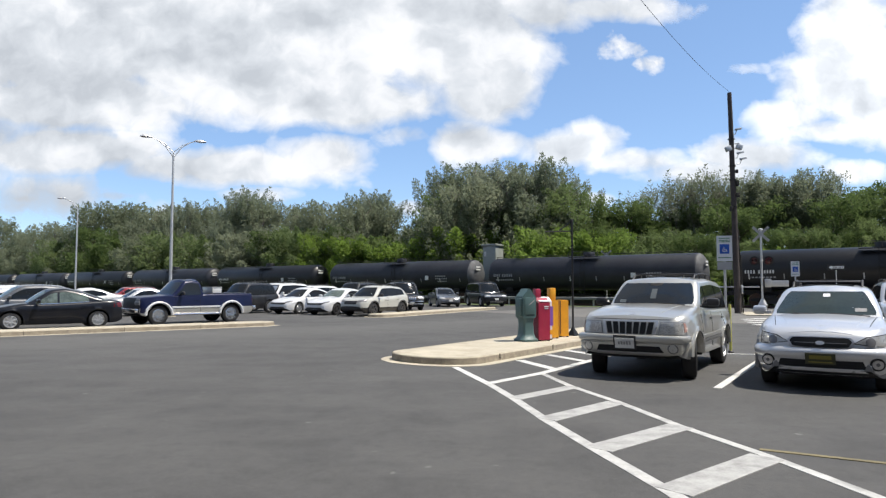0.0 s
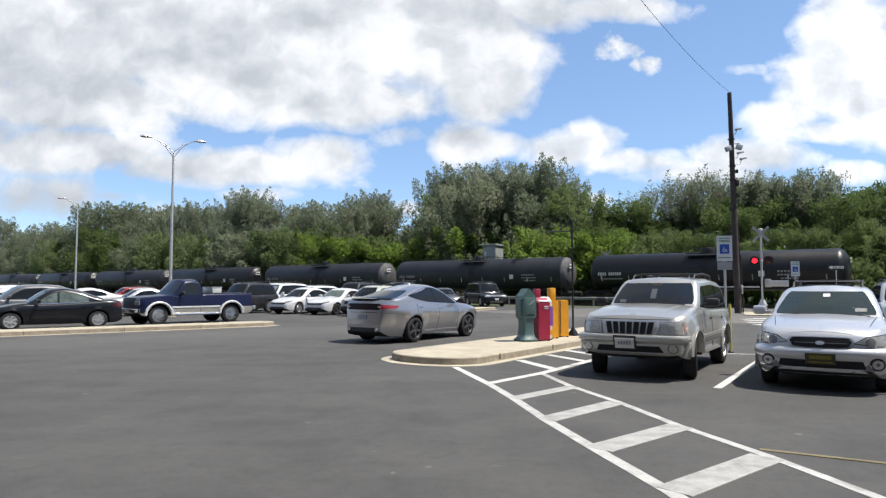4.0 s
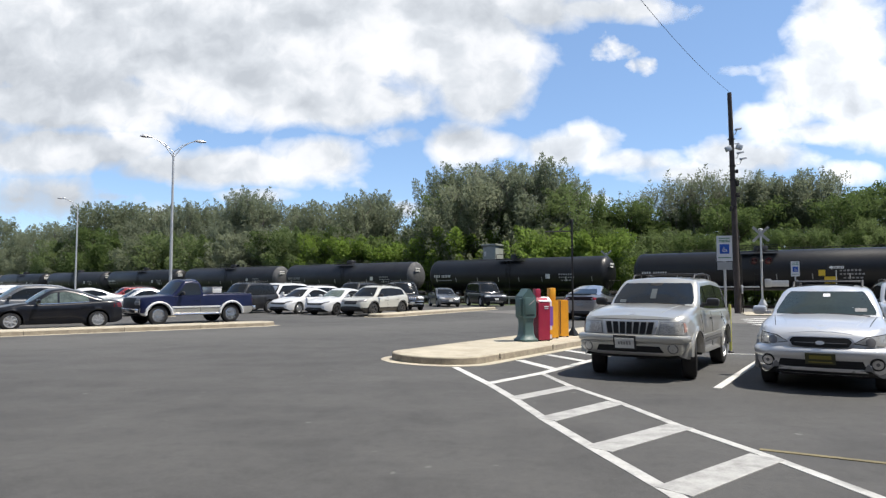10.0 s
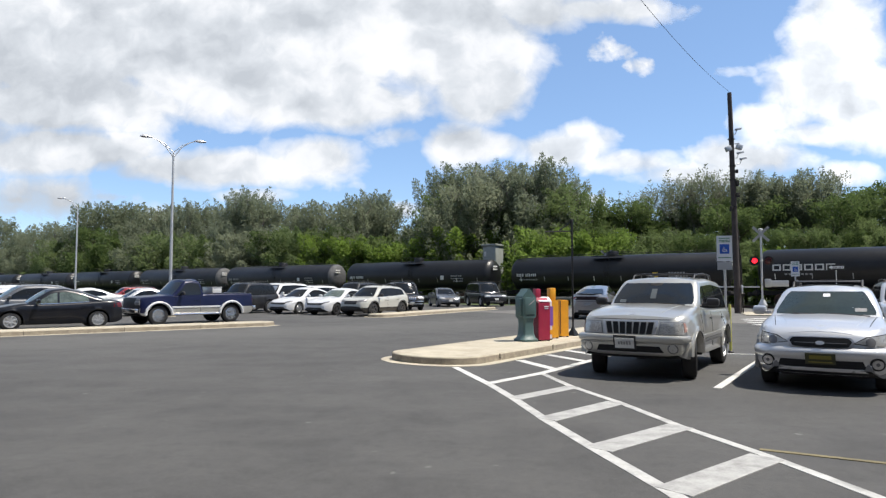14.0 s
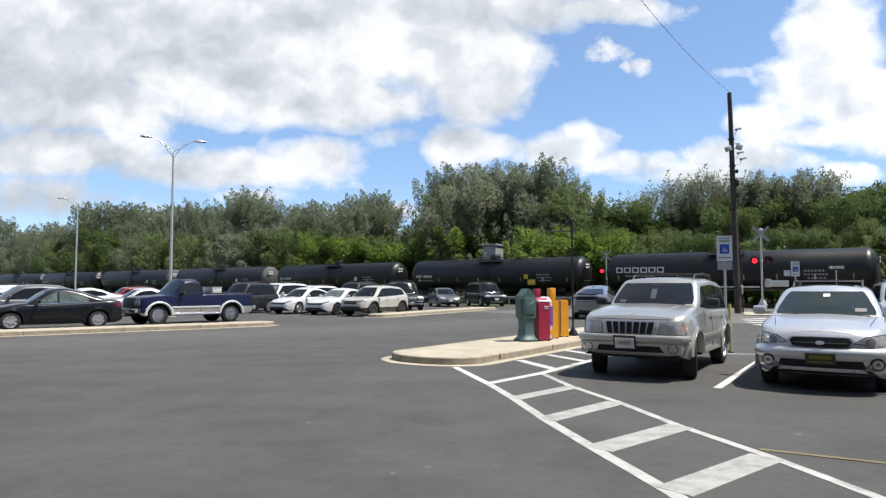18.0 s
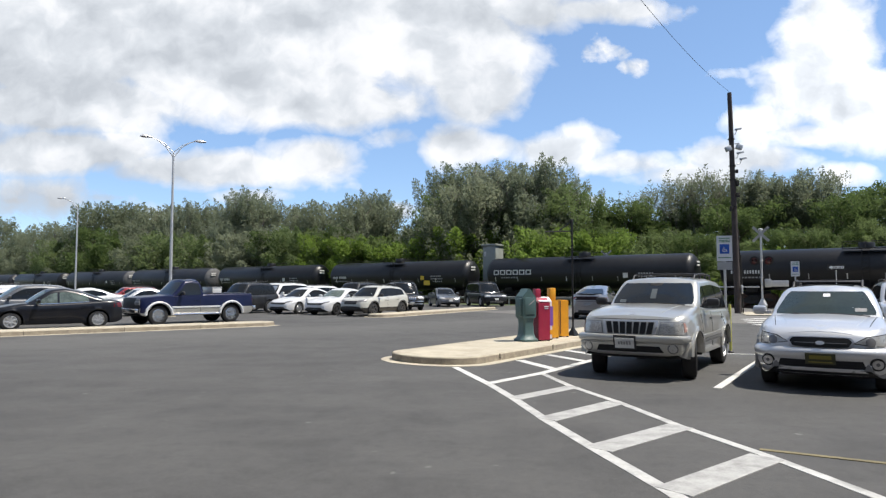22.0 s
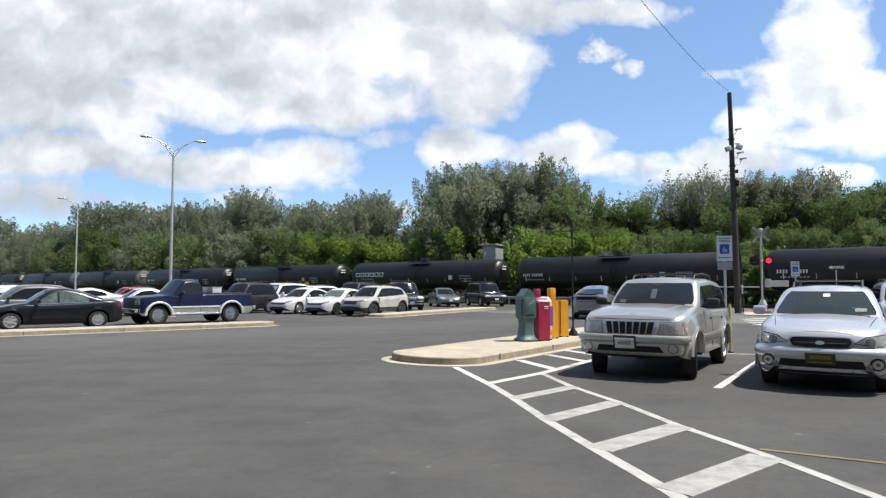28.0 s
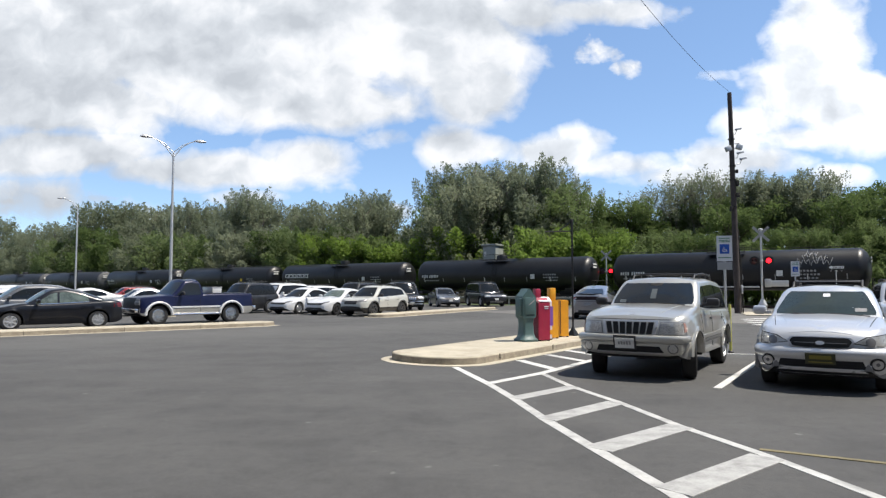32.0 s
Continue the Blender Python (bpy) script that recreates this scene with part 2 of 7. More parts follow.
M_XBACK = surface("crossbuck_grey", (0.36, 0.37, 0.38), 0.6, 0.2, 0.15, 6)
M_SIGNY = surface("sign_yellow", (0.62, 0.42, 0.03), 0.5, 0, 0.1, 5)
M_GREEN = surface("green_enamel", (0.06, 0.112, 0.112), 0.5, 0, 0.12, 4, 0.05, 60, dirt=(0.09, 0.12, 0.11))
M_RED = surface("red_box_enamel", (0.34, 0.02, 0.055), 0.45, 0, 0.12, 4, dirt=(0.25, 0.05, 0.06))
M_ORANGE = surface("yellow_box_enamel", (0.72, 0.33, 0.02), 0.45, 0, 0.1, 4, dirt=(0.45, 0.2, 0.02))
M_PURPLE = surface("purple_panel", (0.22, 0.1, 0.42), 0.5, 0, 0.1, 5)
M_PAPER = surface("paper_white", (0.75, 0.74, 0.78), 0.8, 0, 0.06, 5)
M_BUNG = surface("bungalow_grey", (0.24, 0.26, 0.25), 0.6, 0.1, 0.12, 2)
M_REDLIT = glow("signal_red_lit", (1.0, 0.01, 0.02), 4.0)
M_REDOFF = surface("signal_red_dark", (0.03, 0.004, 0.005), 0.35, 0, 0.2, 20, coat=1.0)
M_YPOST = surface("bollard_yellow", (0.4, 0.39, 0.09), 0.6, 0, 0.2, 5)
M_LEAF = leafy("leaves_mid_green", ((0.105, 0.15, 0.052), (0.155, 0.21, 0.082), (0.205, 0.26, 0.115)), 0.6)
M_LEAFD = leafy("leaves_dark_green", ((0.07, 0.11, 0.034), (0.115, 0.165, 0.056), (0.155, 0.205, 0.08)), 0.55)
M_LEAFG = leafy("leaves_grey_green", ((0.15, 0.185, 0.115), (0.215, 0.25, 0.17), (0.285, 0.315, 0.235)), 0.6)
# willow olive, greyed and lightened so the leaf colour carries distance haze
M_LEAFW = leafy("leaves_willow_hazed", ((0.16, 0.19, 0.115), (0.215, 0.245, 0.16), (0.275, 0.3, 0.21)), 0.6)
M_LEAFP = leafy("leaves_poplar", ((0.15, 0.18, 0.11), (0.2, 0.23, 0.15), (0.25, 0.28, 0.2)), 0.6)
M_LEAFB = leafy("leaves_bright_green", ((0.12, 0.19, 0.034), (0.172, 0.255, 0.052), (0.22, 0.305, 0.08)), 0.6)

PAINTS = {
    "pewter": paint("paint_pewter_silver", (0.46, 0.453, 0.42), 0.52, 0.34, 0.05),
    "silver": paint("paint_silver", (0.63, 0.635, 0.645), 0.52, 0.34, 0.05),
    "silverdk": paint("paint_grey_cladding", (0.17, 0.172, 0.178), 0.4, 0.5, 0.12),
    "billet": paint("paint_billet_silver", (0.42, 0.42, 0.435), 0.85, 0.3, 0.02),
    "charcoal": paint("paint_charcoal", (0.007, 0.008, 0.012), 0.1, 0.3, 0.02, 0.4),
    "navy": paint("paint_navy", (0.004, 0.007, 0.036), 0.1, 0.3, 0.015, 0.3),
    "white": paint("paint_white", (0.6, 0.61, 0.62), 0.0, 0.36, 0.1),
    "cream": paint("paint_sand_white", (0.43, 0.43, 0.395), 0.0, 0.36, 0.12),
    "black": paint("paint_black", (0.007, 0.007, 0.008), 0.1, 0.3, 0.08, 0.55),
    "grey": paint("paint_grey", (0.12, 0.124, 0.132), 0.5, 0.36, 0.15),
    "red": paint("paint_red", (0.2, 0.012, 0.015), 0.1, 0.35, 0.12),
    "dkgrey": paint("paint_dark_grey", (0.022, 0.023, 0.026), 0.3, 0.36, 0.1, 0.55),
}


# ---------- mesh helpers ----------
def finish(bm, name, mats, smooth=False):
    bmesh.ops.recalc_face_normals(bm, faces=bm.faces)
    me = bpy.data.meshes.new(name)
    bm.to_mesh(me)
    bm.free()
    for m in mats if isinstance(mats, (list, tuple)) else (mats,):
        me.materials.append(m)
    if smooth:
        me.shade_smooth()
        if smooth != "all":
            me.set_sharp_from_angle(angle=radians(38))
    return me


def part(name, bm, material, parent, label="", smooth=True, m=None):
    ob = new(name, finish(bm, name, material, smooth))
    ob.parent = parent
    if m is not None:
        ob.matrix_basis = m
    return tagged(ob, label)


def thing(name, m, label, category, group="", kind="", bm=None, material=None, smooth=True):
    ob = new(name, finish(bm, name, material, smooth) if bm is not None else None)
    ob.matrix_basis = m
    return tagged(ob, label, category, group, kind)


def box(bm, c, s, bevel=0.0, m=None, mat=0):
    r = bmesh.ops.create_cube(bm, size=1.0)
    vs = r["verts"]
    mm = Matrix.Translation(c) @ (m or Matrix()) @ Matrix.Diagonal((*s, 1))
    bmesh.ops.transform(bm, matrix=mm, verts=vs)
    fs = {f for v in vs for f in v.link_faces}
    for f in fs:
        f.material_index = mat
    if bevel:
        bmesh.ops.bevel(bm, geom=list({e for v in vs for e in v.link_edges}), offset=bevel, segments=2, affect="EDGES", profile=0.5)
    return bm


def ring_loft(bm, rings, cap=True, closed=True, mat=0):
    """Skin a list of rings (lists of points)."""
    vs = [[bm.verts.new(p) for p in r] for r in rings]
    n = len(vs[0])
    for a, b in zip(vs, vs[1:]):
        for i in range(n if closed else n - 1):
            f = bm.faces.new((a[i], a[(i + 1) % n], b[(i + 1) % n], b[i]))
            f.material_index = mat
    if cap and closed:
        for r in (vs[0], vs[-1]):
            f = bm.faces.new(r)
            f.material_index = mat
    return vs


def tube(bm, pts, radii, seg=8, mat=0):
    pts = [Vector(p) for p in pts]
    if isinstance(radii, (int, float)):
        radii = [radii] * len(pts)
    rings = []
    for i, p in enumerate(pts):
        d = (pts[min(i + 1, len(pts) - 1)] - pts[max(i - 1, 0)]).normalized()
        u = d.orthogonal().normalized() if abs(d.z) > 0.99 else d.cross(Vector((0, 0, 1))).normalized()
        w = d.cross(u)
        rings.append([p + (u * math.cos(k * math.tau / seg) + w * math.sin(k * math.tau / seg)) * radii[i] for k in range(seg)])
    ring_loft(bm, rings, mat=mat)
    return bm


def lathe(bm, profile, seg=24, axis="z", mat=0, cap=True):
    """Turn (radius, height) pairs about an axis."""
    rings = []
    for r, h in profile:
        ring = []
        for k in range(seg):
            a = k * math.tau / seg
            c, s = r * math.cos(a), r * math.sin(a)
            ring.append({"z": (c, s, h), "y": (c, h, s), "x": (h, c, s)}[axis])
        rings.append(ring)
    ring_loft(bm, rings, mat=mat, cap=cap)
    return bm


def prism(bm, pts, z0, z1, mat=0):
    ring_loft(bm, [[(x, y, z0) for x, y in pts], [(x, y, z1) for x, y in pts]], mat=mat)
    return bm


def B():
    return bmesh.new()


def lerp(a, b, t):
    return a + (b - a) * t


def curve1(x, pts):
    """Smooth interpolation through (x, y) pairs in rising x."""
    if x <= pts[0][0]:
        return pts[0][1]
    for (x0, y0), (x1, y1) in zip(pts, pts[1:]):
        if x <= x1:
            return lerp(y0, y1, (x - x0) / (x1 - x0))
    return pts[-1][1]


def loft_body(bm, xs, section, mat_of):
    rings = []
    for x in xs:
        half = section(x)
        rings.append([(x, y, z) for y, z in half] + [(x, -y, z) for y, z in reversed(half)])
    vs = [[bm.verts.new(p) for p in r] for r in rings]
    n, h = len(vs[0]), len(vs[0]) // 2
    for a, b in zip(vs, vs[1:]):
        for i in range(n):
            j = (i + 1) % n
            f = bm.faces.new((a[i], a[j], b[j], b[i]))
            k = i if i < h else n - 2 - i
            f.material_index = mat_of(k)
    for r in (vs[0], vs[-1]):
        bm.faces.new(r).material_index = 2


# ---------- ground, lot, road and track ----------
TR0 = Vector((29.576, 43.637, 0.0))          # a point of the track; s runs away from it
TRD = Vector((-0.8067, 0.591, -0.0022))  # the track falls slightly
TRN = Vector((0.591, 0.8067, 0.0))       # to the far side of the track
RAIL_Z = 0.15
TRANG = math.degrees(math.atan2(TRD.y, TRD.x))


def on_track(s, off=0.0, z=0.0):
    return TR0 + TRD * s + TRN * off + Vector((0, 0, z))


bm = B()
ring_loft(bm, [[(-3000, -3000, -0.35), (3000, -3000, -0.35), (3000, 3000, -0.35), (-3000, 3000, -0.35)],
               [(-3000, -3000, -0.03), (3000, -3000, -0.03), (3000, 3000, -0.03), (-3000, 3000, -0.03)]])
thing("ground", Matrix(), "flat ground with rough grass beyond the car park", "ground", "", "structure", bm, M_GRASS, False)

# the car park ends at the track's near shoulder
bm = B()
a, b = on_track(-90, -5.2), on_track(190, -5.2)
prism(bm, [(a.x, a.y), (b.x, b.y), (-150, -60), (120, -60)], -0.02, 0.0)
thing("pavement", Matrix(), "dark grey asphalt car park with pale tyre-swept streaks", "asphalt", "", "structure", bm, M_ASPH, False)

# paler road that crosses the track
bm = B()
prism(bm, [(7.0, 33.6), (13.6, 26.4), (60, 58), (52, 66)], -0.01, 0.006)
prism(bm, [(1.5, 41.0), (7.0, 33.6), (30, 50), (24, 56)], -0.01, 0.0055)
thing("road", Matrix(), "pale worn asphalt road leading to the level crossing", "road", "", "structure", bm, M_ROAD, False)


STRIPES = [0]


def stripe(points, width, mat, label, group, over=0.0):
    """Painted line through points on the ground."""
    bm = B()
    STRIPES[0] += 1
    z1 = over + 0.0024 + 0.0006 * (STRIPES[0] % 9)
    for p, q in zip(points, points[1:]):
        z1 += 0.0002
        p, q = Vector((*p, 0)), Vector((*q, 0))
        n = (q - p).cross(Vector((0, 0, 1))).normalized() * width / 2
        prism(bm, [((p + n).x, (p + n).y), ((p - n).x, (p - n).y), ((q - n).x, (q - n).y), ((q + n).x, (q + n).y)], 0.0006, z1)
    thing("road_marking", Matrix(), label, "road marking", group, "", bm, mat, False)


# hatched walkway: two rails and five rungs, two short arms by the island
L_RAIL = [(0.23, 12.71), (0.73, 10.51), (0.98, 9.14), (1.19, 7.72), (1.45, 6.31), (1.71, 5.01), (1.9, 3.7)]
R_RAIL = [(1.76, 11.73), (2.0, 10.16), (2.34, 8.88), (2.62, 7.35), (2.96, 6.06), (3.18, 4.91), (3.4, 3.4)]
stripe(L_RAIL[:2], 0.13, M_WHITE, "white painted edge line of hatched walkway", "hatched walkway lines")
stripe(L_RAIL[1:], 0.13, M_WORN, "worn white edge line of hatched walkway", "hatched walkway lines")
stripe(R_RAIL, 0.11, M_WORN, "worn white edge line of hatched walkway", "hatched walkway lines")
stripe([(0.75, 10.6), (1.74, 11.78), (2.99, 13.67), (3.35, 14.2)], 0.16, M_WHITE, "white painted edge line of hatched walkway", "hatched walkway lines")
for p, q, w, mt in (((0.98, 9.15), (2.02, 10.22), 0.25, M_BAR), ((1.2, 7.72), (2.32, 8.85), 0.28, M_BAR),
                    ((1.47, 6.32), (2.63, 7.35), 0.31, M_BAR), ((1.73, 5.02), (2.93, 6.03), 0.31, M_BAR),
                    ((1.61, 13.88), (2.11, 12.35), 0.2, M_WHITE), ((2.37, 15.03), (2.95, 13.7), 0.2, M_WHITE),
                    ((3.0, 16.0), (3.5, 14.9), 0.2, M_WHITE), ((1.93, 3.75), (3.36, 4.45), 0.31, M_BAR)):
    stripe([p, q], w, mt, "white painted crossbar of hatched walkway", "hatched walkway crossbars")
stripe([(4.16, 10.05), (6.72, 13.98)], 0.12, M_WHITE, "white painted parking bay line", "bay lines", 0.004)
stripe([(6.72, 13.98), (7.2, 14.75)], 0.1, M_WHITE, "white painted parking bay line", "bay lines", 0.004)
stripe([(6.3, 15.15), (7.6, 14.95)], 0.1, M_WHITE, "white painted parking bay line", "bay lines", 0.004)
stripe([(3.0, 6.31), (4.0, 5.74)], 0.07, M_YELLOW, "faded yellow painted kerb line", "bay lines")
stripe([(4.0, 5.74), (7.5, 3.6)], 0.07, M_YELLOW, "faded yellow painted kerb line", "bay lines")
for k in range(4):
    c = Vector((12.6, 26.6)) + Vector((0.35, 1.0)) * k * 1.5
    stripe([(c.x, c.y), (c.x + 3.4, c.y + 2.2)], 0.35, M_WHITE, "white painted crossing bar on pale road", "crossing bars", 0.006)


def kerb_island(name, outline, top_z, apron, label, joints=()):
    """Raised island: concrete kerb ring, slab inside, flush gutter apron outside."""
    cx = sum(p[0] for p in outline) / len(outline)
    cy = sum(p[1] for p in outline) / len(outline)

    def shifted(d):
        n = len(outline)
        res = []
        for i in range(n):
            p, q, r = (Vector(outline[(i + k) % n]) for k in (-1, 0, 1))
            e1, e2 = (q - p).normalized(), (r - q).normalized()
            nrm = Vector((e1.y + e2.y, -(e1.x + e2.x))).normalized()
            res.append((q.x + nrm.x * d, q.y + nrm.y * d))
        return res

    area = sum(p[0] * q[1] - q[0] * p[1] for p, q in zip(outline, outline[1:] + outline[:1]))
    sg = 1 if area > 0 else -1
    isl = thing(name, Matrix(), label, "kerb", "", "structure", prism(B(), shifted(-0.16 * sg), 0.0, top_z - 0.004), M_CONC, False)
    bm = B()
    prof = [(0.0, -0.03), (0.015, top_z - 0.03), (0.025, top_z - 0.01), (0.05, top_z), (0.19, top_z)]
    rings = [[(x, y, z) for x, y in shifted(-d * sg)] for d, z in prof]
    ring_loft(bm, rings[1:], cap=False)
    part("kerb", bm, M_CONC2, isl, "weathered concrete kerb with dark joints", False)
    # face split from the kerb so its colour can carry shade and soil
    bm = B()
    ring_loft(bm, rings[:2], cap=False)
    part("kerb_face", bm, M_KFACE, isl, "upright kerb face, soil and shade in its colour", False)
    if apron:
        bm = B()
        ring_loft(bm, [[(x, y, 0.012) for x, y in shifted(0.0)], [(x, y, 0.008) for x, y in shifted(apron * sg)],
                       [(x, y, -0.03) for x, y in shifted(apron * sg)]], cap=False)
        part("gutter", bm, M_CONC, isl, "pale concrete gutter", False)
    for (x, y, rz) in joints:
        bm = box(B(), (0, 0, top_z / 2), (0.008, 0.016, top_z - 0.006))
        part("joint", bm, M_UNDER, isl, "dark open kerb joint", False, pose(x, y, 0, 0, 0, rz))
    return isl


def rounded_strip(p, q, width, nose, tail=None):
    """Outline of a strip from p to q, to the left of that line, with a rounded nose at p."""
    p, q = Vector(p), Vector(q)
    d = (q - p).normalized()
    n = Vector((-d.y, d.x))
    c = p + n * width / 2
    pts = [tuple(q)]
    pts.append(tuple(q + n * width))
    for k in range(29):
        a = math.pi * k / 28
        pts.append(tuple(c + n * math.cos(a) * width / 2 - d * math.sin(a) * nose))
    return pts


kerb_island("traffic_island", rounded_strip((0.8, 13.24), (7.2, 22.3), 2.2, 0.78), 0.16, 0.22,
            "pale concrete traffic island with rounded nose",
            [(1.19, 13.8, 54.7), (2.64, 15.85, 54.7), (4.0, 17.78, 54.7)])
kerb_island("kerb_island", [(-7.0, 25.75), (-6.75, 26.4), (-7.4, 26.95), (-30.0, 9.1), (-29.0, 8.0)], 0.16, 0.22,
            "long pale concrete kerb island beside parked cars", [(-8.9, 24.15, 38), (-10.9, 22.55, 38), (-13.2, 20.75, 38)])
kerb_island("kerb_island", rounded_strip((-2.6, 33.6), (3.6, 45.0), 1.3, 0.8), 0.16, 0.2,
            "pale concrete kerb island in the car park", [(-2.0, 34.4, 62), (0.2, 38.5, 62)])

# pale concrete pad by the crossing
bm = B()
prism(bm, [(16.2, 35.2), (25.5, 33.5), (27.5, 37.5), (17.8, 39.6)], -0.01, 0.05)
thing("pavement", Matrix(), "pale concrete footway pad beside the crossing", "pavement", "", "structure", bm, M_CONC, False)

# ballast bed, sleepers and rails
trk = thing("track_bed", Matrix(), "grey crushed-stone ballast bed", "ballast", "", "structure")
bm = B()
rings = []
for s in (-120, 260):
    rings.append([tuple(on_track(s, o, z)) for o, z in ((-4.4, -0.3), (-2.2, -0.02), (2.2, -0.02), (4.4, -0.3))])
ring_loft(bm, rings)
part("ballast", bm, M_BALLAST, trk, smooth=False)
for side in (-0.75, 0.75):
    bm = B()
    prof = [(-0.07, 0.0), (-0.07, 0.015), (-0.012, 0.03), (-0.012, 0.11), (-0.036, 0.12), (-0.036, 0.15),
            (0.036, 0.15), (0.036, 0.12), (0.012, 0.11), (0.012, 0.03), (0.07, 0.015), (0.07, 0.0)]
    ring_loft(bm, [[tuple(on_track(s, side + o, z)) for o, z in prof] for s in (-120, 260)])
    part("rail", bm, M_RUST, trk, "rust-brown steel rail", False)
tie_me = finish(box(B(), (0, 0, 0), (0.23, 2.6, 0.12), 0.01), "sleeper", M_TIE)
for k in range(200):
    ob = new("sleeper", tie_me)
    ob.parent = trk
    ob.matrix_basis = Matrix.Translation(on_track(-16 + k * 0.55, 0, -0.03)) @ pose(0, 0, 0, 0, 0, TRANG)

# low bank added behind the track, at the foot of the wood; its dark colour stands in for the shade seen under the
# wagons
M_SHADEBANK = surface("shade_dark_bank", (0.03, 0.03, 0.021), 0.95, 0, 0.45, 1.3, 0.8, 9, dirt=(0.035, 0.05, 0.018))
bm = B()
rows_b = []
rb = random.Random(3)
for k in range(150):
    s_ = 13 + k * 1.25
    top = 1.0 + 0.25 * math.sin(k * 0.7) + rb.uniform(-0.15, 0.15)
    rows_b.append([tuple(on_track(s_, o + rb.uniform(-0.12, 0.12), z)) for o, z in ((3.4, -0.1), (3.9, top * 0.45), (4.5, top * 0.85), (5.3, top), (7.5, top * 0.9), (9.5, -0.1))])
ring_loft(bm, rows_b)
thing("bank", Matrix(), "low added bank, dark to stand in for shade behind the railway", "bank", "", "structure", bm, M_SHADEBANK, True)

# ---------- station side, behind the camera: unseen wall added to block low sky ---
# 14 m high, so upright car faces reflect dark wall instead of bright sky
bm = B()
for x0, y0, x1, y1 in ((-42, -13, 42, -13), (-42, 8, -42, -13), (42, -13, 42, 4)):
    dx, dy = (x1 - x0), (y1 - y0)
    box(bm, ((x0 + x1) / 2, (y0 + y1) / 2, 6.9), (abs(dx) + 0.4, abs(dy) + 0.4, 14.0))
thing("wall_south", Matrix(), "added unseen dark brick wall that blocks low sky light", "wall", "", "structure", bm, M_DBRICK, False)


# ---------- clouds ----------
def cloud_material(name, blobs, scale, seed, cut, bright, dims=()):
    """Ragged cloud: a few soft lobes roughened by noise; thick parts are greyer."""
    m = Mat(name)
    v = m.coords((1, 1, 1))
    sep = m.n("SeparateXYZ")
    m.l(v, sep.inputs[0])

    def lobe(cx, cz, rx, rz, wgt):
        dx = m.math("DIVIDE", m.math("SUBTRACT", sep.outputs[0], cx), rx)
        dz = m.math("DIVIDE", m.math("SUBTRACT", sep.outputs[2], cz), rz)
        r2 = m.math("ADD", m.math("MULTIPLY", dx, dx), m.math("MULTIPLY", dz, dz))
        return m.math("MULTIPLY", m.math("POWER", 2.718, m.math("MULTIPLY", r2, -1.0)), wgt)
    total = lobe(*blobs[0])
    for row in blobs[1:]:
        total = m.math("MAXIMUM", total, lobe(*row))
    warp = m.n("TexNoise", Scale=scale * 2.2, Detail=3.0, Roughness=0.5)
    m.l(v, warp.inputs["Vector"])
    wv, wc2, wa = m.n("VectorMath"), m.n("VectorMath"), m.n("VectorMath")
    wv.operation, wc2.operation, wa.operation = "SUBTRACT", "SCALE", "ADD"
    m.l(warp.outputs["Color"], wv.inputs[0])
    wv.inputs[1].default_value = (0.5, 0.5, 0.5)
    m.l(wv.outputs[0], wc2.inputs[0])
    wc2.inputs["Scale"].default_value = 0.32 / scale
    m.l(v, wa.inputs[0])
    m.l(wc2.outputs[0], wa.inputs[1])

    def billow(dx, dz):
        """Cloud stuff at a place shifted by so much; heaped and finely torn."""
        mp = m.n("Mapping")
        m.l(wa.outputs[0], mp.inputs["Vector"])
        mp.inputs["Location"].default_value = (seed + dx * scale, 0, seed * 0.7 + dz * scale * 1.25)
        mp.inputs["Scale"].default_value = (scale, scale, scale * 1.25)
        return m.noise(1.0, 9, 0.47, mp.outputs[0]), m.noise(2.9, 8, 0.56, mp.outputs[0])
    n1, n2 = billow(0, 0)
    k1, k2 = billow(20, 34)
    f = m.math("ADD", m.math("MULTIPLY", m.math("SUBTRACT", n1, 0.5), 1.5), m.math("MULTIPLY", m.math("SUBTRACT", n2, 0.5), 0.62))
    dens = m.math("ADD", total, f)
    alpha = m.ramp(dens, [(cut - 0.04, 0.0), (cut + 0.11, 0.5), (cut + 0.34, 1.0)])
    # sunlit crests are white, the thick and the lower sides of each heap grey
    rise = m.math("ADD", m.math("MULTIPLY", m.math("SUBTRACT", n1, k1), 1.7), m.math("MULTIPLY", m.math("SUBTRACT", n2, k2), 0.5))
    thick = m.math("MULTIPLY", m.math("SUBTRACT", dens, cut), 0.16)
    low = m.n("TexNoise", Scale=scale * 0.55, Detail=2.0, Roughness=0.5)
    m.l(v, low.inputs["Vector"])
    shade = m.math("ADD", m.math("SUBTRACT", thick, rise), m.math("MULTIPLY", m.math("SUBTRACT", low.outputs["Fac"], 0.5), 0.9))
    for row in dims:
        shade = m.math("ADD", shade, lobe(*row))
    col = m.ramp(m.math("ADD", shade, 0.5), [(0.28, (1.01, 1.045, 1.1)), (0.46, (0.91, 0.955, 1.03)), (0.64, (0.735, 0.795, 0.88)), (0.9, (0.56, 0.615, 0.695))])
    em, tr, mx = m.n("Emission", Strength=bright), m.n("BsdfTransparent"), m.n("MixShader")
    m.l(col, em.inputs[0])
    m.l(alpha, mx.inputs[0])
    m.l(tr.outputs[0], mx.inputs[1])
    m.l(em.outputs[0], mx.inputs[2])
    m.l(mx.outputs[0], m.out.inputs[0])
    return m.m


CLOUDS = []


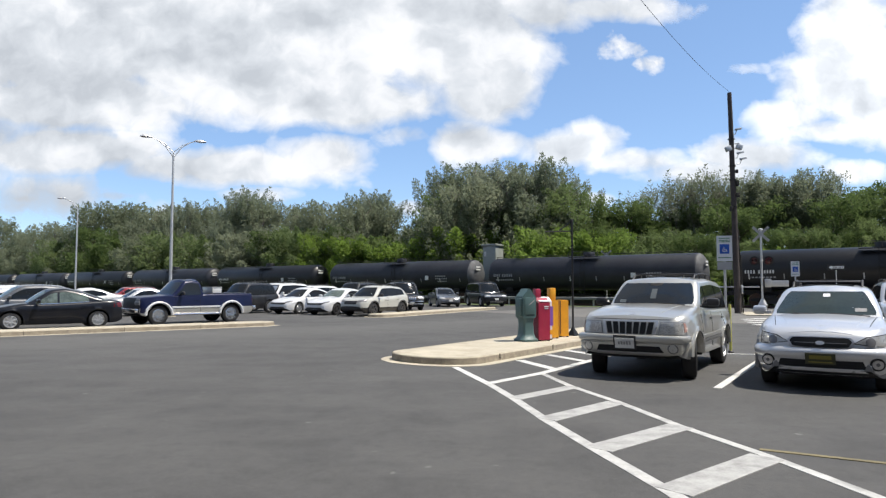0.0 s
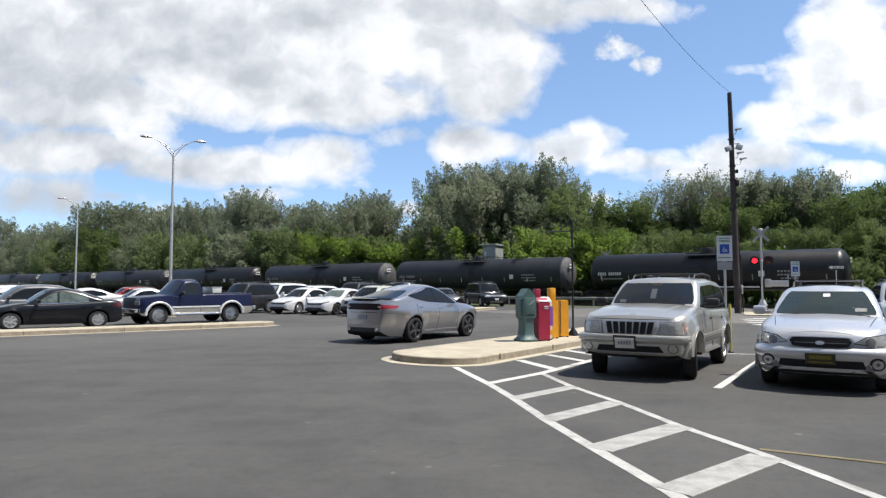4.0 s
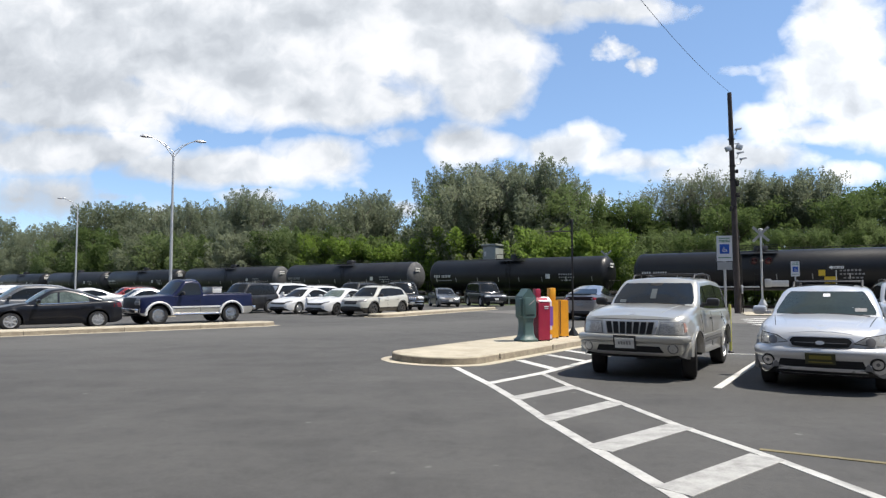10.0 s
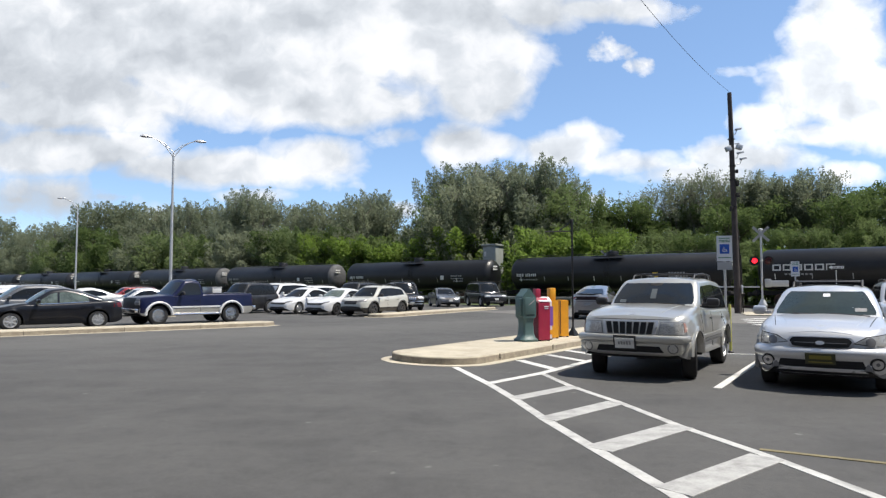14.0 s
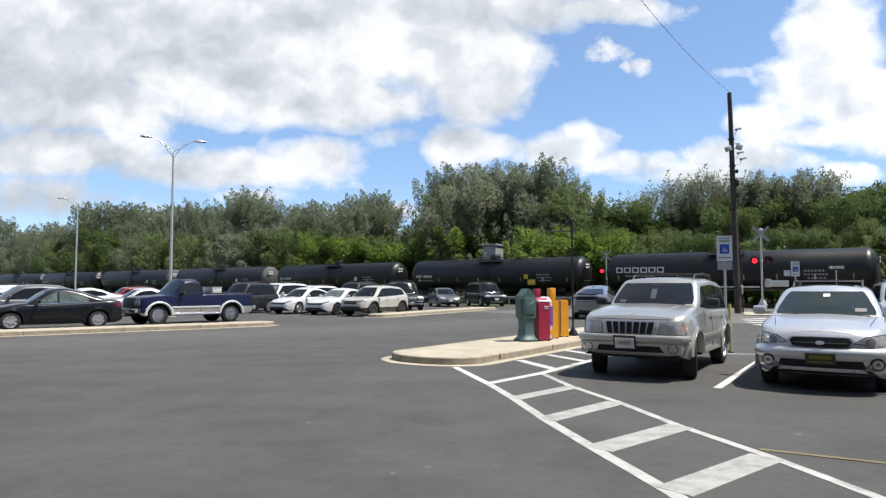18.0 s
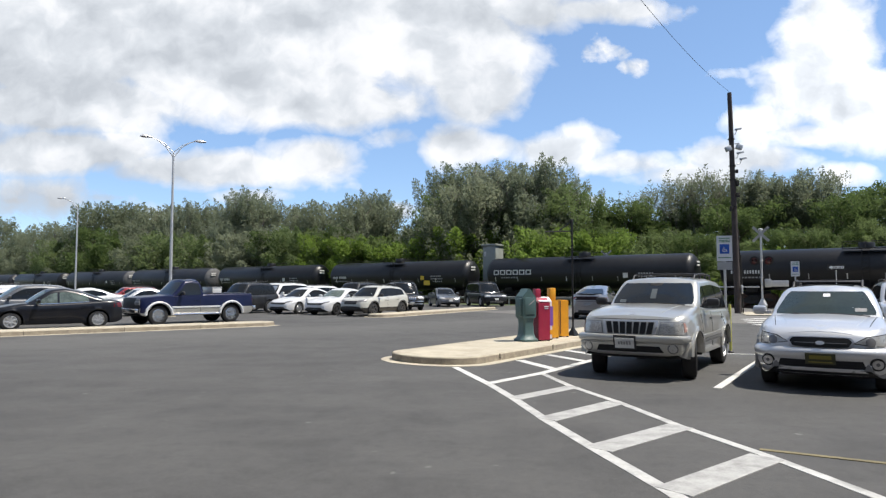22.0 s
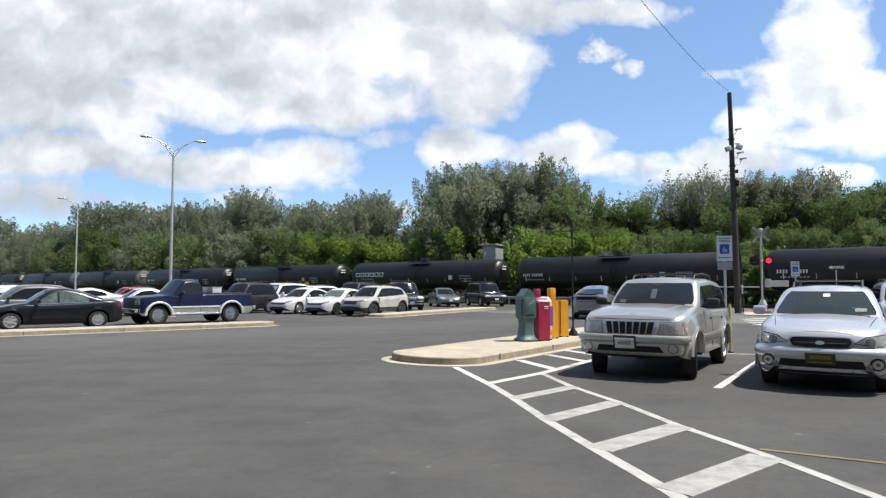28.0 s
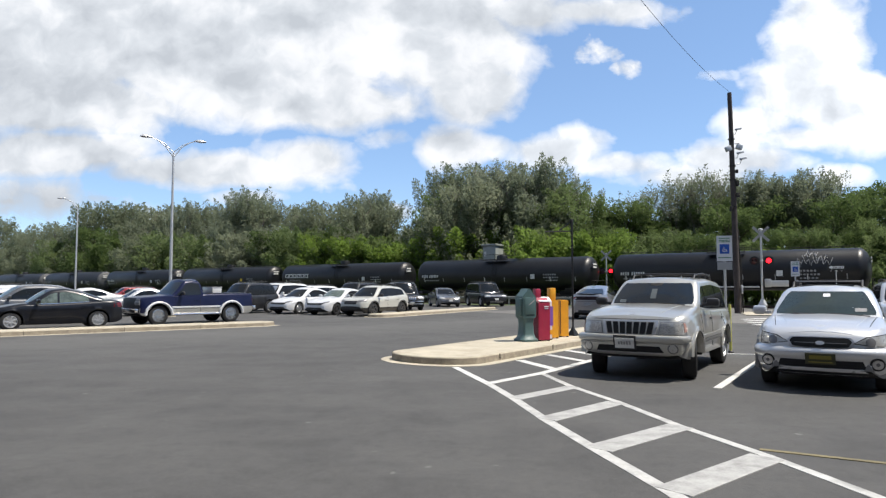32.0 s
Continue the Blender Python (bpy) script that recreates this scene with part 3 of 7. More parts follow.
def cloud_sheet(dist, x0, x1, z0, z1, blobs, seed, cut, label, scale=0.0068, bright=0.77, dims=()):
    bm = B()
    ring_loft(bm, [[(x, 0.03 * abs(x) - 10, z) for z in (z0, z1)] for x in np.linspace(x0, x1, 9)], cap=False, closed=False)
    ob = thing("backdrop", pose(0, dist, 0), label, "cloud", "drifting clouds", "structure", bm,
               cloud_material("cloud", blobs, scale, seed, cut, bright, dims), True)
    CLOUDS.append(ob)
    return ob


def lobes(dist, *rows):
    """Lobes from sight lines: column, row, half width, half height, weight."""
    k = dist / 1160.0
    return [((c - 784) * k, 1.54 + (508 - r_) * k, hw_ * k, hh * k, w) for c, r_, hw_, hh, w in rows]


cloud_sheet(930, -760, 470, 40, 640, lobes(930, (60, 30, 430, 170, 1.5), (480, 60, 340, 150, 1.5), (420, 130, 260, 70, 1.4), (800, 50, 240, 140, 1.3), (860, 150, 120, 90, 1.15), (120, 170, 330, 80, 1.2), (600, 180, 260, 60, 1.15),
                                           (90, 262, 260, 56, 1.2), (380, 296, 240, 42, 1.2), (560, 275, 110, 52, 1.05), (820, 250, 90, 46, 1.15), (730, 240, 90, 36, 0.8), (100, 340, 300, 70, 0.72), (1080, 6, 180, 40, 1.1), (970, 16, 130, 60, 1.15),
                                           (450, 342, 90, 24, 0.8), (40, 350, 80, 20, 0.75), (730, 372, 46, 22, 0.8), (190, 345, 90, 20, 0.75), (-100, 250, 200, 90, 1.2)), 2.0, 0.5,
            "broad bank of white and grey cloud", dims=lobes(930, (30, 120, 200, 150, 0.2), (470, 150, 150, 60, 0.14), (610, 70, 120, 70, -0.22), (330, 140, 80, 40, -0.18), (330, 20, 120, 40, 0.1), (780, 30, 160, 60, 0.12), (80, 270, 110, 50, -0.12), (100, 370, 320, 60, 0.45)))
cloud_sheet(950, 20, 820, 90, 300, lobes(950, (1000, 262, 130, 40, 1.1), (1050, 245, 80, 36, 1.0), (1130, 285, 140, 32, 1.0), (1330, 275, 130, 40, 1.05), (1250, 305, 190, 36, 1.0), (1540, 300, 80, 26, 0.85), (900, 255, 70, 34, 0.95), (1060, 352, 60, 20, 0.7)), 7.7, 0.5,
            "low heap of white cloud above treetops", bright=0.88)
cloud_sheet(940, 330, 900, 120, 660, lobes(940, (1530, 60, 120, 120, 1.3), (1470, 140, 120, 80, 1.15), (1600, 160, 170, 90, 1.25), (1420, 195, 90, 44, 1.0), (1340, 115, 80, 22, 0.75), (1470, 225, 120, 30, 0.9)), 5.1, 0.5,
            "tall white cloud with ragged edge", bright=0.91)
cloud_sheet(945, 180, 460, 250, 480, lobes(945, (1110, 76, 66, 32, 0.78), (1160, 108, 54, 24, 0.72)), 9.4, 0.5,
            "small torn cloud in the blue gap", 0.017)


# ---------- trees ----------
def plume(out_v, rng, base, way, length, width, count, leaf):
    """Leaves of one spray: they stand round an axis that tapers to its tip."""
    way = np.array(way) / np.linalg.norm(way)
    t = rng.beta(1.25, 1.35, count)
    prof = np.sin(np.pi * (0.1 + 0.88 * t) ** 0.8) ** 0.75
    side = rng.normal(size=(count, 3))
    side -= (side @ way)[:, None] * way
    side /= np.linalg.norm(side, axis=1)[:, None] + 1e-6
    p = np.array(base) + way * (length * t)[:, None] + side * (width * prof * rng.random(count) ** 0.42)[:, None]
    a = way * 0.75 + side * 0.45 + rng.normal(size=(count, 3)) * 0.42
    a /= np.linalg.norm(a, axis=1)[:, None]
    n = side * 0.55 + np.array((0.15, 0, 1.0)) + rng.normal(size=(count, 3)) * 0.36
    b = np.cross(a, n)
    b /= np.linalg.norm(b, axis=1)[:, None] + 1e-6
    s = (leaf * rng.uniform(0.65, 1.35, count))[:, None]
    out_v.append(np.stack([p - a * s, p + a * s * 0.7 + b * s * 0.5, p + a * s * 0.6 - b * s * 0.5], axis=1).reshape(-1, 3))


def grow_tree(seed, height, spread, trunk_r, leaf_mat, bark, leaves, leaf=0.12, base=0.1, shape="dome", limbs=9, twigs=3, sprays=110, plume_l=0.17, plume_w=0.055):
    """One tree's two meshes: trunk with forking limbs, and a crown of leafy sprays."""
    rng, nr = random.Random(seed), np.random.default_rng(seed)
    bm = B()
    top = height * 0.84
    lean = Vector((rng.uniform(-.5, .5), rng.uniform(-.5, .5), 0)) * height * 0.07
    tp = [Vector((0, 0, -0.3))] + [lean * (k / 6) ** 2 + Vector((rng.uniform(-.16, .16), rng.uniform(-.16, .16), top * k / 6)) for k in range(1, 7)]
    tube(bm, tp, [trunk_r * (1 - 0.86 * k / 6) for k in range(7)], 7)
    ends = [(tp[-1], Vector((0, 0, 1)))]
    for k in range(limbs):
        f = lerp(base + 0.06, 0.9, (k + rng.random() * 0.6) / limbs)
        i = min(5, int(f * 6))
        p0 = tp[i].lerp(tp[i + 1], f * 6 - i)
        a = k * 2.4 + rng.uniform(-.4, .4)
        reach = spread * rng.uniform(0.6, 1.0) * (1.0 - 0.5 * f if shape != "vase" else 0.35 + 0.5 * f)
        p2 = p0 + Vector((math.cos(a) * reach, math.sin(a) * reach, height * rng.uniform(0.14, 0.3)))
        p2.z = min(p2.z, height * 0.9)
        p1 = p0.lerp(p2, 0.5) + Vector((rng.uniform(-.25, .25), rng.uniform(-.25, .25), -height * 0.02 + rng.uniform(-.2, .3)))
        r = trunk_r * (0.5 - 0.33 * f)
        tube(bm, [p0, p1, p2], [r, r * 0.62, r * 0.22], 5)
        ends += [(p1, (p2 - p0).normalized()), (p2, (p2 - p1).normalized())]
        for _ in range(twigs):
            q0 = p0.lerp(p1, rng.uniform(0.5, 1.0)).lerp(p2, rng.uniform(0.1, 0.9))
            q = q0 + Vector((rng.uniform(-1, 1), rng.uniform(-1, 1), rng.uniform(0.35, 1.5))) * spread * 0.34
            q.z = min(q.z, height * 0.95)
            tube(bm, [q0, q0.lerp(q, 0.5) + Vector((0.1, 0.05, 0.05)), q], [r * 0.4, r * 0.25, r * 0.08], 4)
            ends.append((q, (q - q0).normalized()))
    trunk = finish(bm, "trunk", bark, True)
    out_v = []
    per = leaves / sprays
    for k in range(sprays):
        at_end = shape == "vase" or rng.random() < 0.3
        if at_end:
            e, way = ends[k % len(ends)] if shape == "vase" else rng.choice(ends)
            wander = 0.17 if shape == "vase" else 0.07
            c = e - way * height * plume_l * 0.45 + Vector((rng.gauss(0, 1), rng.gauss(0, 1), rng.gauss(0, 1))) * spread * wander
        else:
            a, h = rng.uniform(0, math.tau), 1 - (1 - base) * rng.random() ** 0.85
            u = (h - base) / (1.0 - base)
            prof = math.sqrt(max(0.01, 1 - u ** 1.9)) * (0.6 + 0.4 * min(1, u * 3.5))
            rr = spread * prof * rng.uniform(0.35, 1.0) ** 0.6 * (1 + 0.16 * math.sin(3 * a + seed) + 0.1 * math.sin(7 * a + 2 * seed))
            c = Vector((math.cos(a) * rr, math.sin(a) * rr, (base + u * (1 - base) * 0.9) * height)) + lean * h
            way = Vector((math.cos(a), math.sin(a), 0))
        k_ = rng.uniform(0.6, 1.35)
        if shape == "clump":
            d = (Vector((way.x, way.y, 0)) * rng.uniform(0.3, 0.9) + Vector((rng.uniform(-.4, .4), rng.uniform(-.4, .4), rng.uniform(0.35, 1.0)))).normalized()
        else:
            d = (Vector((way.x, way.y, 0)) * 0.42 + Vector((rng.uniform(-.3, .3), rng.uniform(-.3, .3), 1.0))).normalized()
        length = height * plume_l * k_
        c.z = min(c.z, height * rng.uniform(0.9, 1.0) - d.z * length * 0.97)
        plume(out_v, nr, c, d, length, height * plume_w * rng.uniform(0.7, 1.3), max(8, int(per * k_)), leaf)
    vs = np.concatenate(out_v)
    me = bpy.data.meshes.new("crown")
    me.from_pydata(vs.tolist(), [], np.arange(len(vs)).reshape(-1, 3).tolist())
    me.materials.append(leaf_mat)
    return trunk, me


TREES = {
    "tall": grow_tree(11, 15.5, 5.0, 0.42, M_LEAFG, M_BARKG, 26000, 0.125, 0.1, "dome", 14, 3, 190, 0.15, 0.045),
    "tall_b": grow_tree(12, 15.0, 4.6, 0.38, M_LEAFG, M_BARKG, 22000, 0.125, 0.1, "dome", 13, 3, 160, 0.16, 0.045),
    "round": grow_tree(13, 11.0, 4.8, 0.3, M_LEAF, M_BARK, 19000, 0.125, 0.06, "clump", 11, 3, 105, 0.16, 0.085),
    "round_b": grow_tree(14, 10.0, 5.2, 0.28, M_LEAFW, M_BARKG, 21000, 0.125, 0.05, "dome", 11, 3, 130, 0.24, 0.065),
    "dark": grow_tree(15, 10.0, 4.4, 0.3, M_LEAFD, M_BARK, 18000, 0.125, 0.05, "clump", 10, 3, 95, 0.17, 0.09),
    "sparse": grow_tree(16, 14.5, 3.8, 0.26, M_LEAFP, M_BARKG, 5600, 0.11, 0.36, "vase", 20, 6, 150, 0.1, 0.026),
    "sparse_b": grow_tree(17, 14.0, 2.5, 0.22, M_LEAFP, M_BARKG, 13000, 0.115, 0.38, "vase", 12, 2, 84, 0.18, 0.052),
    "shrub": grow_tree(18, 4.6, 2.5, 0.1, M_LEAFB, M_BARK, 9000, 0.11, 0.02, "clump", 8, 2, 34, 0.36, 0.14),
    "shrub_b": grow_tree(19, 5.4, 2.3, 0.1, M_LEAF, M_BARK, 9000, 0.11, 0.02, "clump", 8, 2, 36, 0.34, 0.12),
    "shrub_w": grow_tree(21, 5.2, 2.5, 0.1, M_LEAFW, M_BARK, 9000, 0.11, 0.02, "clump", 8, 2, 36, 0.34, 0.12),
    "shrub_d": grow_tree(20, 5.0, 2.6, 0.1, M_LEAFD, M_BARK, 9000, 0.11, 0.02, "clump", 8, 2, 36, 0.34, 0.13),
}
LABELS = {
    "tall": "tall grey-green broadleaf tree with ragged crown", "tall_b": "tall grey-green broadleaf tree with ragged crown",
    "round": "mid-green broadleaf tree in dense leaf", "round_b": "willow-like tree in dense leaf, haze greyed into its green",
    "dark": "dark green broadleaf tree with shaded crown", "sparse": "thinly leaved tree with bare dark branches",
    "sparse_b": "thinly leaved slender tree with visible trunk", "shrub": "bright green leafy shrub beside the railway",
    "shrub_b": "mid-green leafy shrub beside the railway", "shrub_w": "leafy shrub beside the railway, haze greyed into its green", "shrub_d": "dark green leafy shrub beside the railway"}


def wood_y(px, back):
    """Depth of a point on the sight line px, set back from the track."""
    u = (px - 784) / 1160.0
    return 98000.0 / (px + 760.0) + back * max(1.0, 0.85 / (0.8 + 0.6 * u))


def plant(kind, px, back, height, rng):
    """Set a tree behind the track on the line of sight px (picture column), so far behind the track."""
    u = (px - 784) / 1160.0
    # where the sight line meets the track, then the same line further out
    y = wood_y(px, back)
    trunk, crown = TREES[kind]
    full = {"tall": 15.5, "tall_b": 15.0, "round": 11.0, "round_b": 10.0, "dark": 10.0, "sparse": 14.5, "sparse_b": 14.0,
            "shrub": 4.6, "shrub_w": 5.2, "shrub_b": 5.4, "shrub_d": 5.0}[kind]
    k = height / full
    m = pose(u * y, y, -0.05, 0, 0, rng.uniform(0, 360)) @ Matrix.Diagonal((k * rng.uniform(0.92, 1.1), k * rng.uniform(0.92, 1.1), k, 1))
    name = "shrub" if kind.startswith("shrub") else "tree"
    t = thing(name, m, LABELS[kind], name, "trackside shrubs" if name == "shrub" else "trees behind the railway")
    for nm, me in (("trunk", trunk), ("crown", crown)):
        o = new(nm, me)
        o.parent = t
    return t


def skyline(px):
    """Height of the treetops above the horizon line, as picture rows at that column."""
    return curve1(px, [(-150, 110), (0, 116), (100, 116), (190, 140), (300, 142), (370, 162), (440, 168), (500, 156), (560, 142), (620, 140),
                       (700, 112), (755, 104), (790, 190), (1000, 190), (1045, 150), (1090, 134), (1150, 132), (1210, 148), (1400, 150), (1490, 160), (1570, 176), (1700, 180)])


rng = random.Random(5)
px = -170
while px < 1720:
    back = rng.uniform(14, 24)
    y = wood_y(px, back)
    h = 1.54 + skyline(px) * rng.uniform(0.86, 1.1) / 1160.0 * y
    kind = rng.choice(["round_b", "round_b", "round_b", "tall_b"] if px < 620 else (["round", "round_b", "tall_b"] if px < 1040 else ["round", "dark", "dark"]))
    plant(kind, px, back, h, rng)
    px += 38 + 8 * (px > 800) + rng.uniform(-7, 9)
# second rank fills the gaps low down
px = -160
while px < 1720:
    back = rng.uniform(15, 17) if 810 < px < 930 else rng.uniform(10, 13.5)
    y = wood_y(px, back)
    h = 1.54 + skyline(px) * rng.uniform(0.48, 0.86) / 1160.0 * y
    plant(rng.choice(["round", "round", "dark"] if px > 1040 else ["round_b", "round_b", "dark", "round"] if px < 330 else ["round", "round", "round_b"]), px, back, h, rng)
    px += 50 + rng.uniform(-8, 10)
# bright shrubs at the edge of the wood
px = -140
while px < 1700:
    kind = rng.choice(["shrub", "shrub", "shrub", "shrub_b"] if 550 < px < 1120 else ["shrub_w", "shrub_w", "shrub_d", "shrub_b"] if px < 520 else ["shrub_b", "shrub_b", "shrub_d", "shrub"])
    back = rng.uniform(13.5, 15.5) if 800 < px < 950 else rng.uniform(8.2, 10.5)
    y = wood_y(px, back)
    plant(kind, px, back, 1.54 + (rng.uniform(80, 108) if 430 < px < 1120 else rng.uniform(52, 104)) / 1160.0 * y * (0.75 if px > 1050 else 1), rng)
    px += 34 + rng.uniform(-6, 8)
# single tall trees that stand out
for kind, px, back, rows in (("tall", 800, 20, 222), ("tall_b", 850, 19, 216), ("tall", 880, 18, 226), ("tall", 925, 17, 224), ("tall_b", 965, 18, 230), ("tall", 1000, 18, 200),
                             ("tall_b", 640, 16, 170), ("tall_b", 664, 16, 172), ("round_b", 655, 15, 150), ("tall_b", 800, 19, 190), ("tall_b", 430, 16, 170),
                             ("sparse", 1150, 20, 185), ("sparse", 1200, 20, 205), ("sparse", 1250, 19, 214), ("sparse_b", 1320, 20, 206), ("sparse", 1225, 22, 200),
                             ("sparse_b", 1365, 19, 212), ("sparse_b", 1400, 19, 208), ("sparse_b", 1455, 19, 220), ("sparse", 1420, 21, 206), ("sparse_b", 1290, 21, 205),
                             ("sparse_b", 1345, 22, 200), ("sparse", 1530, 22, 180), ("dark", 1100, 16, 165), ("dark", 1500, 15, 170)):
    y = wood_y(px, back)
    plant(kind, px, back, 1.54 + rows * (1.02 if kind.startswith("tall") else 1.0) / 1160.0 * y, rng)


# ---------- vehicles ----------
def smooth_curve(pts, n=10):
    """Catmull-Rom through points, for rounded outlines."""
    res = []
    P = [pts[0]] + list(pts) + [pts[-1]]
    for i in range(1, len(P) - 2):
        p0, p1, p2, p3 = (np.array(p, float) for p in P[i - 1:i + 3])
        for k in range(n):
            t = k / n
            res.append(tuple(0.5 * (2 * p1 + (p2 - p0) * t + (2 * p0 - 5 * p1 + 4 * p2 - p3) * t * t + (3 * p1 - p0 - 3 * p2 + p3) * t ** 3)))
    res.append(tuple(pts[-1]))
    return res


def wheel_parts(car, x, y, r, width, rim_mat, spokes, rim_r):
    """Tyre with a spoked rim; the outer side faces away from the car."""
    sg = 1 if y > 0 else -1
    h = width / 2
    bm = B()
    prof = [(rim_r, -h), (r * 0.9, -h), (r * 0.975, -h * 0.86), (r, -h * 0.6), (r, h * 0.6), (r * 0.975, h * 0.86), (r * 0.9, h), (rim_r, h), (rim_r * 0.97, h * 0.6), (rim_r * 0.97, -h)]
    rings = [[(a * math.cos(k * math.tau / 28), b, a * math.sin(k * math.tau / 28)) for k in range(28)] for a, b in prof]
    ring_loft(bm, rings, cap=False)
    w = part("wheel", bm, M_RUBBER, car, "", True, pose(x, y, r))
    bm = B()
    o = sg * h
    lathe(bm, [(rim_r * 1.0, o * 0.92), (rim_r * 0.93, o * 0.98), (rim_r * 0.86, o * 0.7), (rim_r * 0.8, o * 0.25), (rim_r * 0.2, o * 0.2)], 28, "y", 0, False)
    for k in range(spokes):
        a = k * math.tau / spokes
        mm = Matrix.Rotation(a, 4, "Y")
        box(bm, mm @ Vector((rim_r * 0.5, o * 0.74, 0)), (rim_r * 0.92, h * 0.35, rim_r * (1.3 / spokes)), 0.006, mm)
    lathe(bm, [(rim_r * 0.24, o * 0.4), (rim_r * 0.22, o * 0.85), (rim_r * 0.1, o * 0.9)], 14, "y")
    part("rim", bm, rim_mat, w, "", True)
    bm = lathe(B(), [(rim_r * 0.78, o * 0.2), (rim_r * 0.78, o * 0.1)], 20, "y")
    part("brake_disc", bm, M_STEEL, w, "", True)
    return w


def build_car(name, m, label, P, keep=False):
    """A road vehicle from its profile: body, glasshouse, wheels, lamps and trim. +x is forward."""
    car = thing(name, m, label, P.get("category", "car"), P.get("group", ""))
    L, W, r = P["L"], P["W"], P["r"]
    xf, xr = P["wb"] / 2 + P.get("shift", 0), -P["wb"] / 2 + P.get("shift", 0)
    top = P["top"]                      # (x, z) pairs from tail to nose
    front, rear = top[-1][0], top[0][0]
    gc, arch = P["gc"], r + P.get("arch_gap", 0.06)
    body = PAINTS[P["paint"]]
    low = PAINTS[P["lower"]] if "lower" in P else body
    low_z = P.get("low_z", 0.45)
    tz = smooth_curve(top, 8)

    def zt(x):
        return curve1(x, tz)

    def hw(x):
        f = max(0.0, 1 - (front - x) / P.get("nose_len", 0.7))
        b = max(0.0, 1 - (x - rear) / P.get("tail_len", 0.6))
        return W / 2 * (1 - P.get("nose_in", 0.2) * f ** 2.4 - P.get("tail_in", 0.14) * b ** 2.4)

    def section(x):
        w, ztop = hw(x), zt(x)
        zb = gc + P.get("chin", 0.12) * max(0, 1 - (front - x) / P.get("chin_len", 0.35)) ** 2 + 0.14 * max(0, 1 - (x - rear) / 0.35) ** 2
        za = zb + 0.015
        flare = 0.0
        for xw in (xf, xr):
            d = abs(x - xw)
            if d < arch:
                za = max(za, r + math.sqrt(arch * arch - d * d) * 0.98)
            flare = max(flare, P.get("flare", 0.02) * max(0, 1 - (max(0, d - arch * 0.6) / 0.3)))
        ztop = max(ztop, za + 0.1)
        sh = P.get("shoulder", 0.09)
        h = ztop - za
        zl = min(max(low_z, za + 0.03), ztop - 0.09)
        ends = min(1.0, max(0.0, (front - x) / 0.5), max(0.0, (x - rear) / 0.5))
        under, waist = P.get("under", 0.045) * (0.4 + 0.6 * ends), P.get("waist", 0.72)

        def side(z):
            if z < waist:
                return w * (1 - under * ((waist - z) / 0.45) ** 1.5)
            return w * (1 - P.get("lean", 0.045) * ((z - waist) / 0.36) ** 1.6)
        rows_ = [(side(za) - 0.008 + flare, za), (side(za + 0.04) + flare, za + min(0.04, h * 0.15)), (side(zl) + flare * 0.8, zl), (side(zl) + flare * 0.6, zl + 0.004)]
        zm = lerp(zl, ztop, 0.45)
        zs, ze = ztop - min(sh, h * 0.4), ztop - min(sh * 0.4, h * 0.16)
        rows_ += [(side(zm) + flare * 0.2, zm), (min(side(zs), w * 0.985), zs), (min(side(ze), w * 0.95), ze)]
        return [(0, zb), (w * 0.66, zb), (w * 0.66, za)] + rows_ + [
            (w * 0.89, ztop - 0.002)] + [(w * q, ztop + P.get("crown", 0.03) * 1.25 * (1 - (q / 0.89) ** 2)) for q in (0.8, 0.68, 0.52, 0.35, 0.17, 0.0)]

    xs = set(np.linspace(rear, front, 34))
    for xw in (xf, xr):
        xs |= {xw + arch * k for k in (-1.02, -0.99, -0.93, -0.8, -0.6, -0.35, 0, 0.35, 0.6, 0.8, 0.93, 0.99, 1.02)}
    xs |= {front - 0.02, front - 0.06, rear + 0.02, rear + 0.06}
    xs = sorted(x for x in xs if rear <= x <= front)
    bm = B()
    loft_body(bm, xs, section, lambda k: 1 if k in (0, 1, 2, 12) and k != 12 else (2 if k in (3, 4) else 0))
    # nose and tail are rounded in plan
    for v in bm.verts:
        u = min(1.0, abs(v.co.y) / (W / 2)) ** 2.3
        v.co.x -= P.get("bow", 0.13) * u * max(0.0, (v.co.x - front + 0.42) / 0.42) ** 2
        v.co.x += P.get("bow_rear", 0.08) * u * max(0.0, (rear + 0.4 - v.co.x) / 0.4) ** 2
    bmesh.ops.recalc_face_normals(bm, faces=bm.faces)
    bvh = BVHTree.FromBMesh(bm)
    part("body", bm, [body, M_UNDER, low], car)

    def hit(o, d):
        h = bvh.ray_cast(Vector(o), Vector(d))
        return h[0]

    def patch(nm, axis, quad, off, thick, mat, lab="", nu=8, nv=4, parent=None, smooth=True, tree=None, rnd=0.0):
        """A panel that follows the body: a quad of (across, up), or columns of (across, low, high), seen from one side."""
        way = Vector({"front": (-1, 0, 0), "back": (1, 0, 0), "left": (0, -1, 0), "right": (0, 1, 0), "top": (0, 0, -1)}[axis])
        cols = len(quad[0]) == 3
        if cols:
            nu = len(quad) - 1
        rows_o, rows_i = [], []
        last, lastn = None, None
        for j in range(nv + 1):
            ro, ri = [], []
            for i in range(nu + 1):
                u, v = i / nu, j / nv
                if cols:
                    a = (quad[i][0], lerp(quad[i][1], quad[i][2], v))
                else:
                    uu = 0.5 + (u - 0.5) * (1 - rnd * abs(2 * v - 1) ** 6)
                    a = [lerp(lerp(quad[0][k], quad[1][k], uu), lerp(quad[3][k], quad[2][k], uu), v) for k in (0, 1)]
                o = {"front": (6, a[0], a[1]), "back": (-6, a[0], a[1]), "left": (a[0], 4, a[1]), "right": (a[0], -4, a[1]), "top": (a[0], a[1], 4)}[axis]
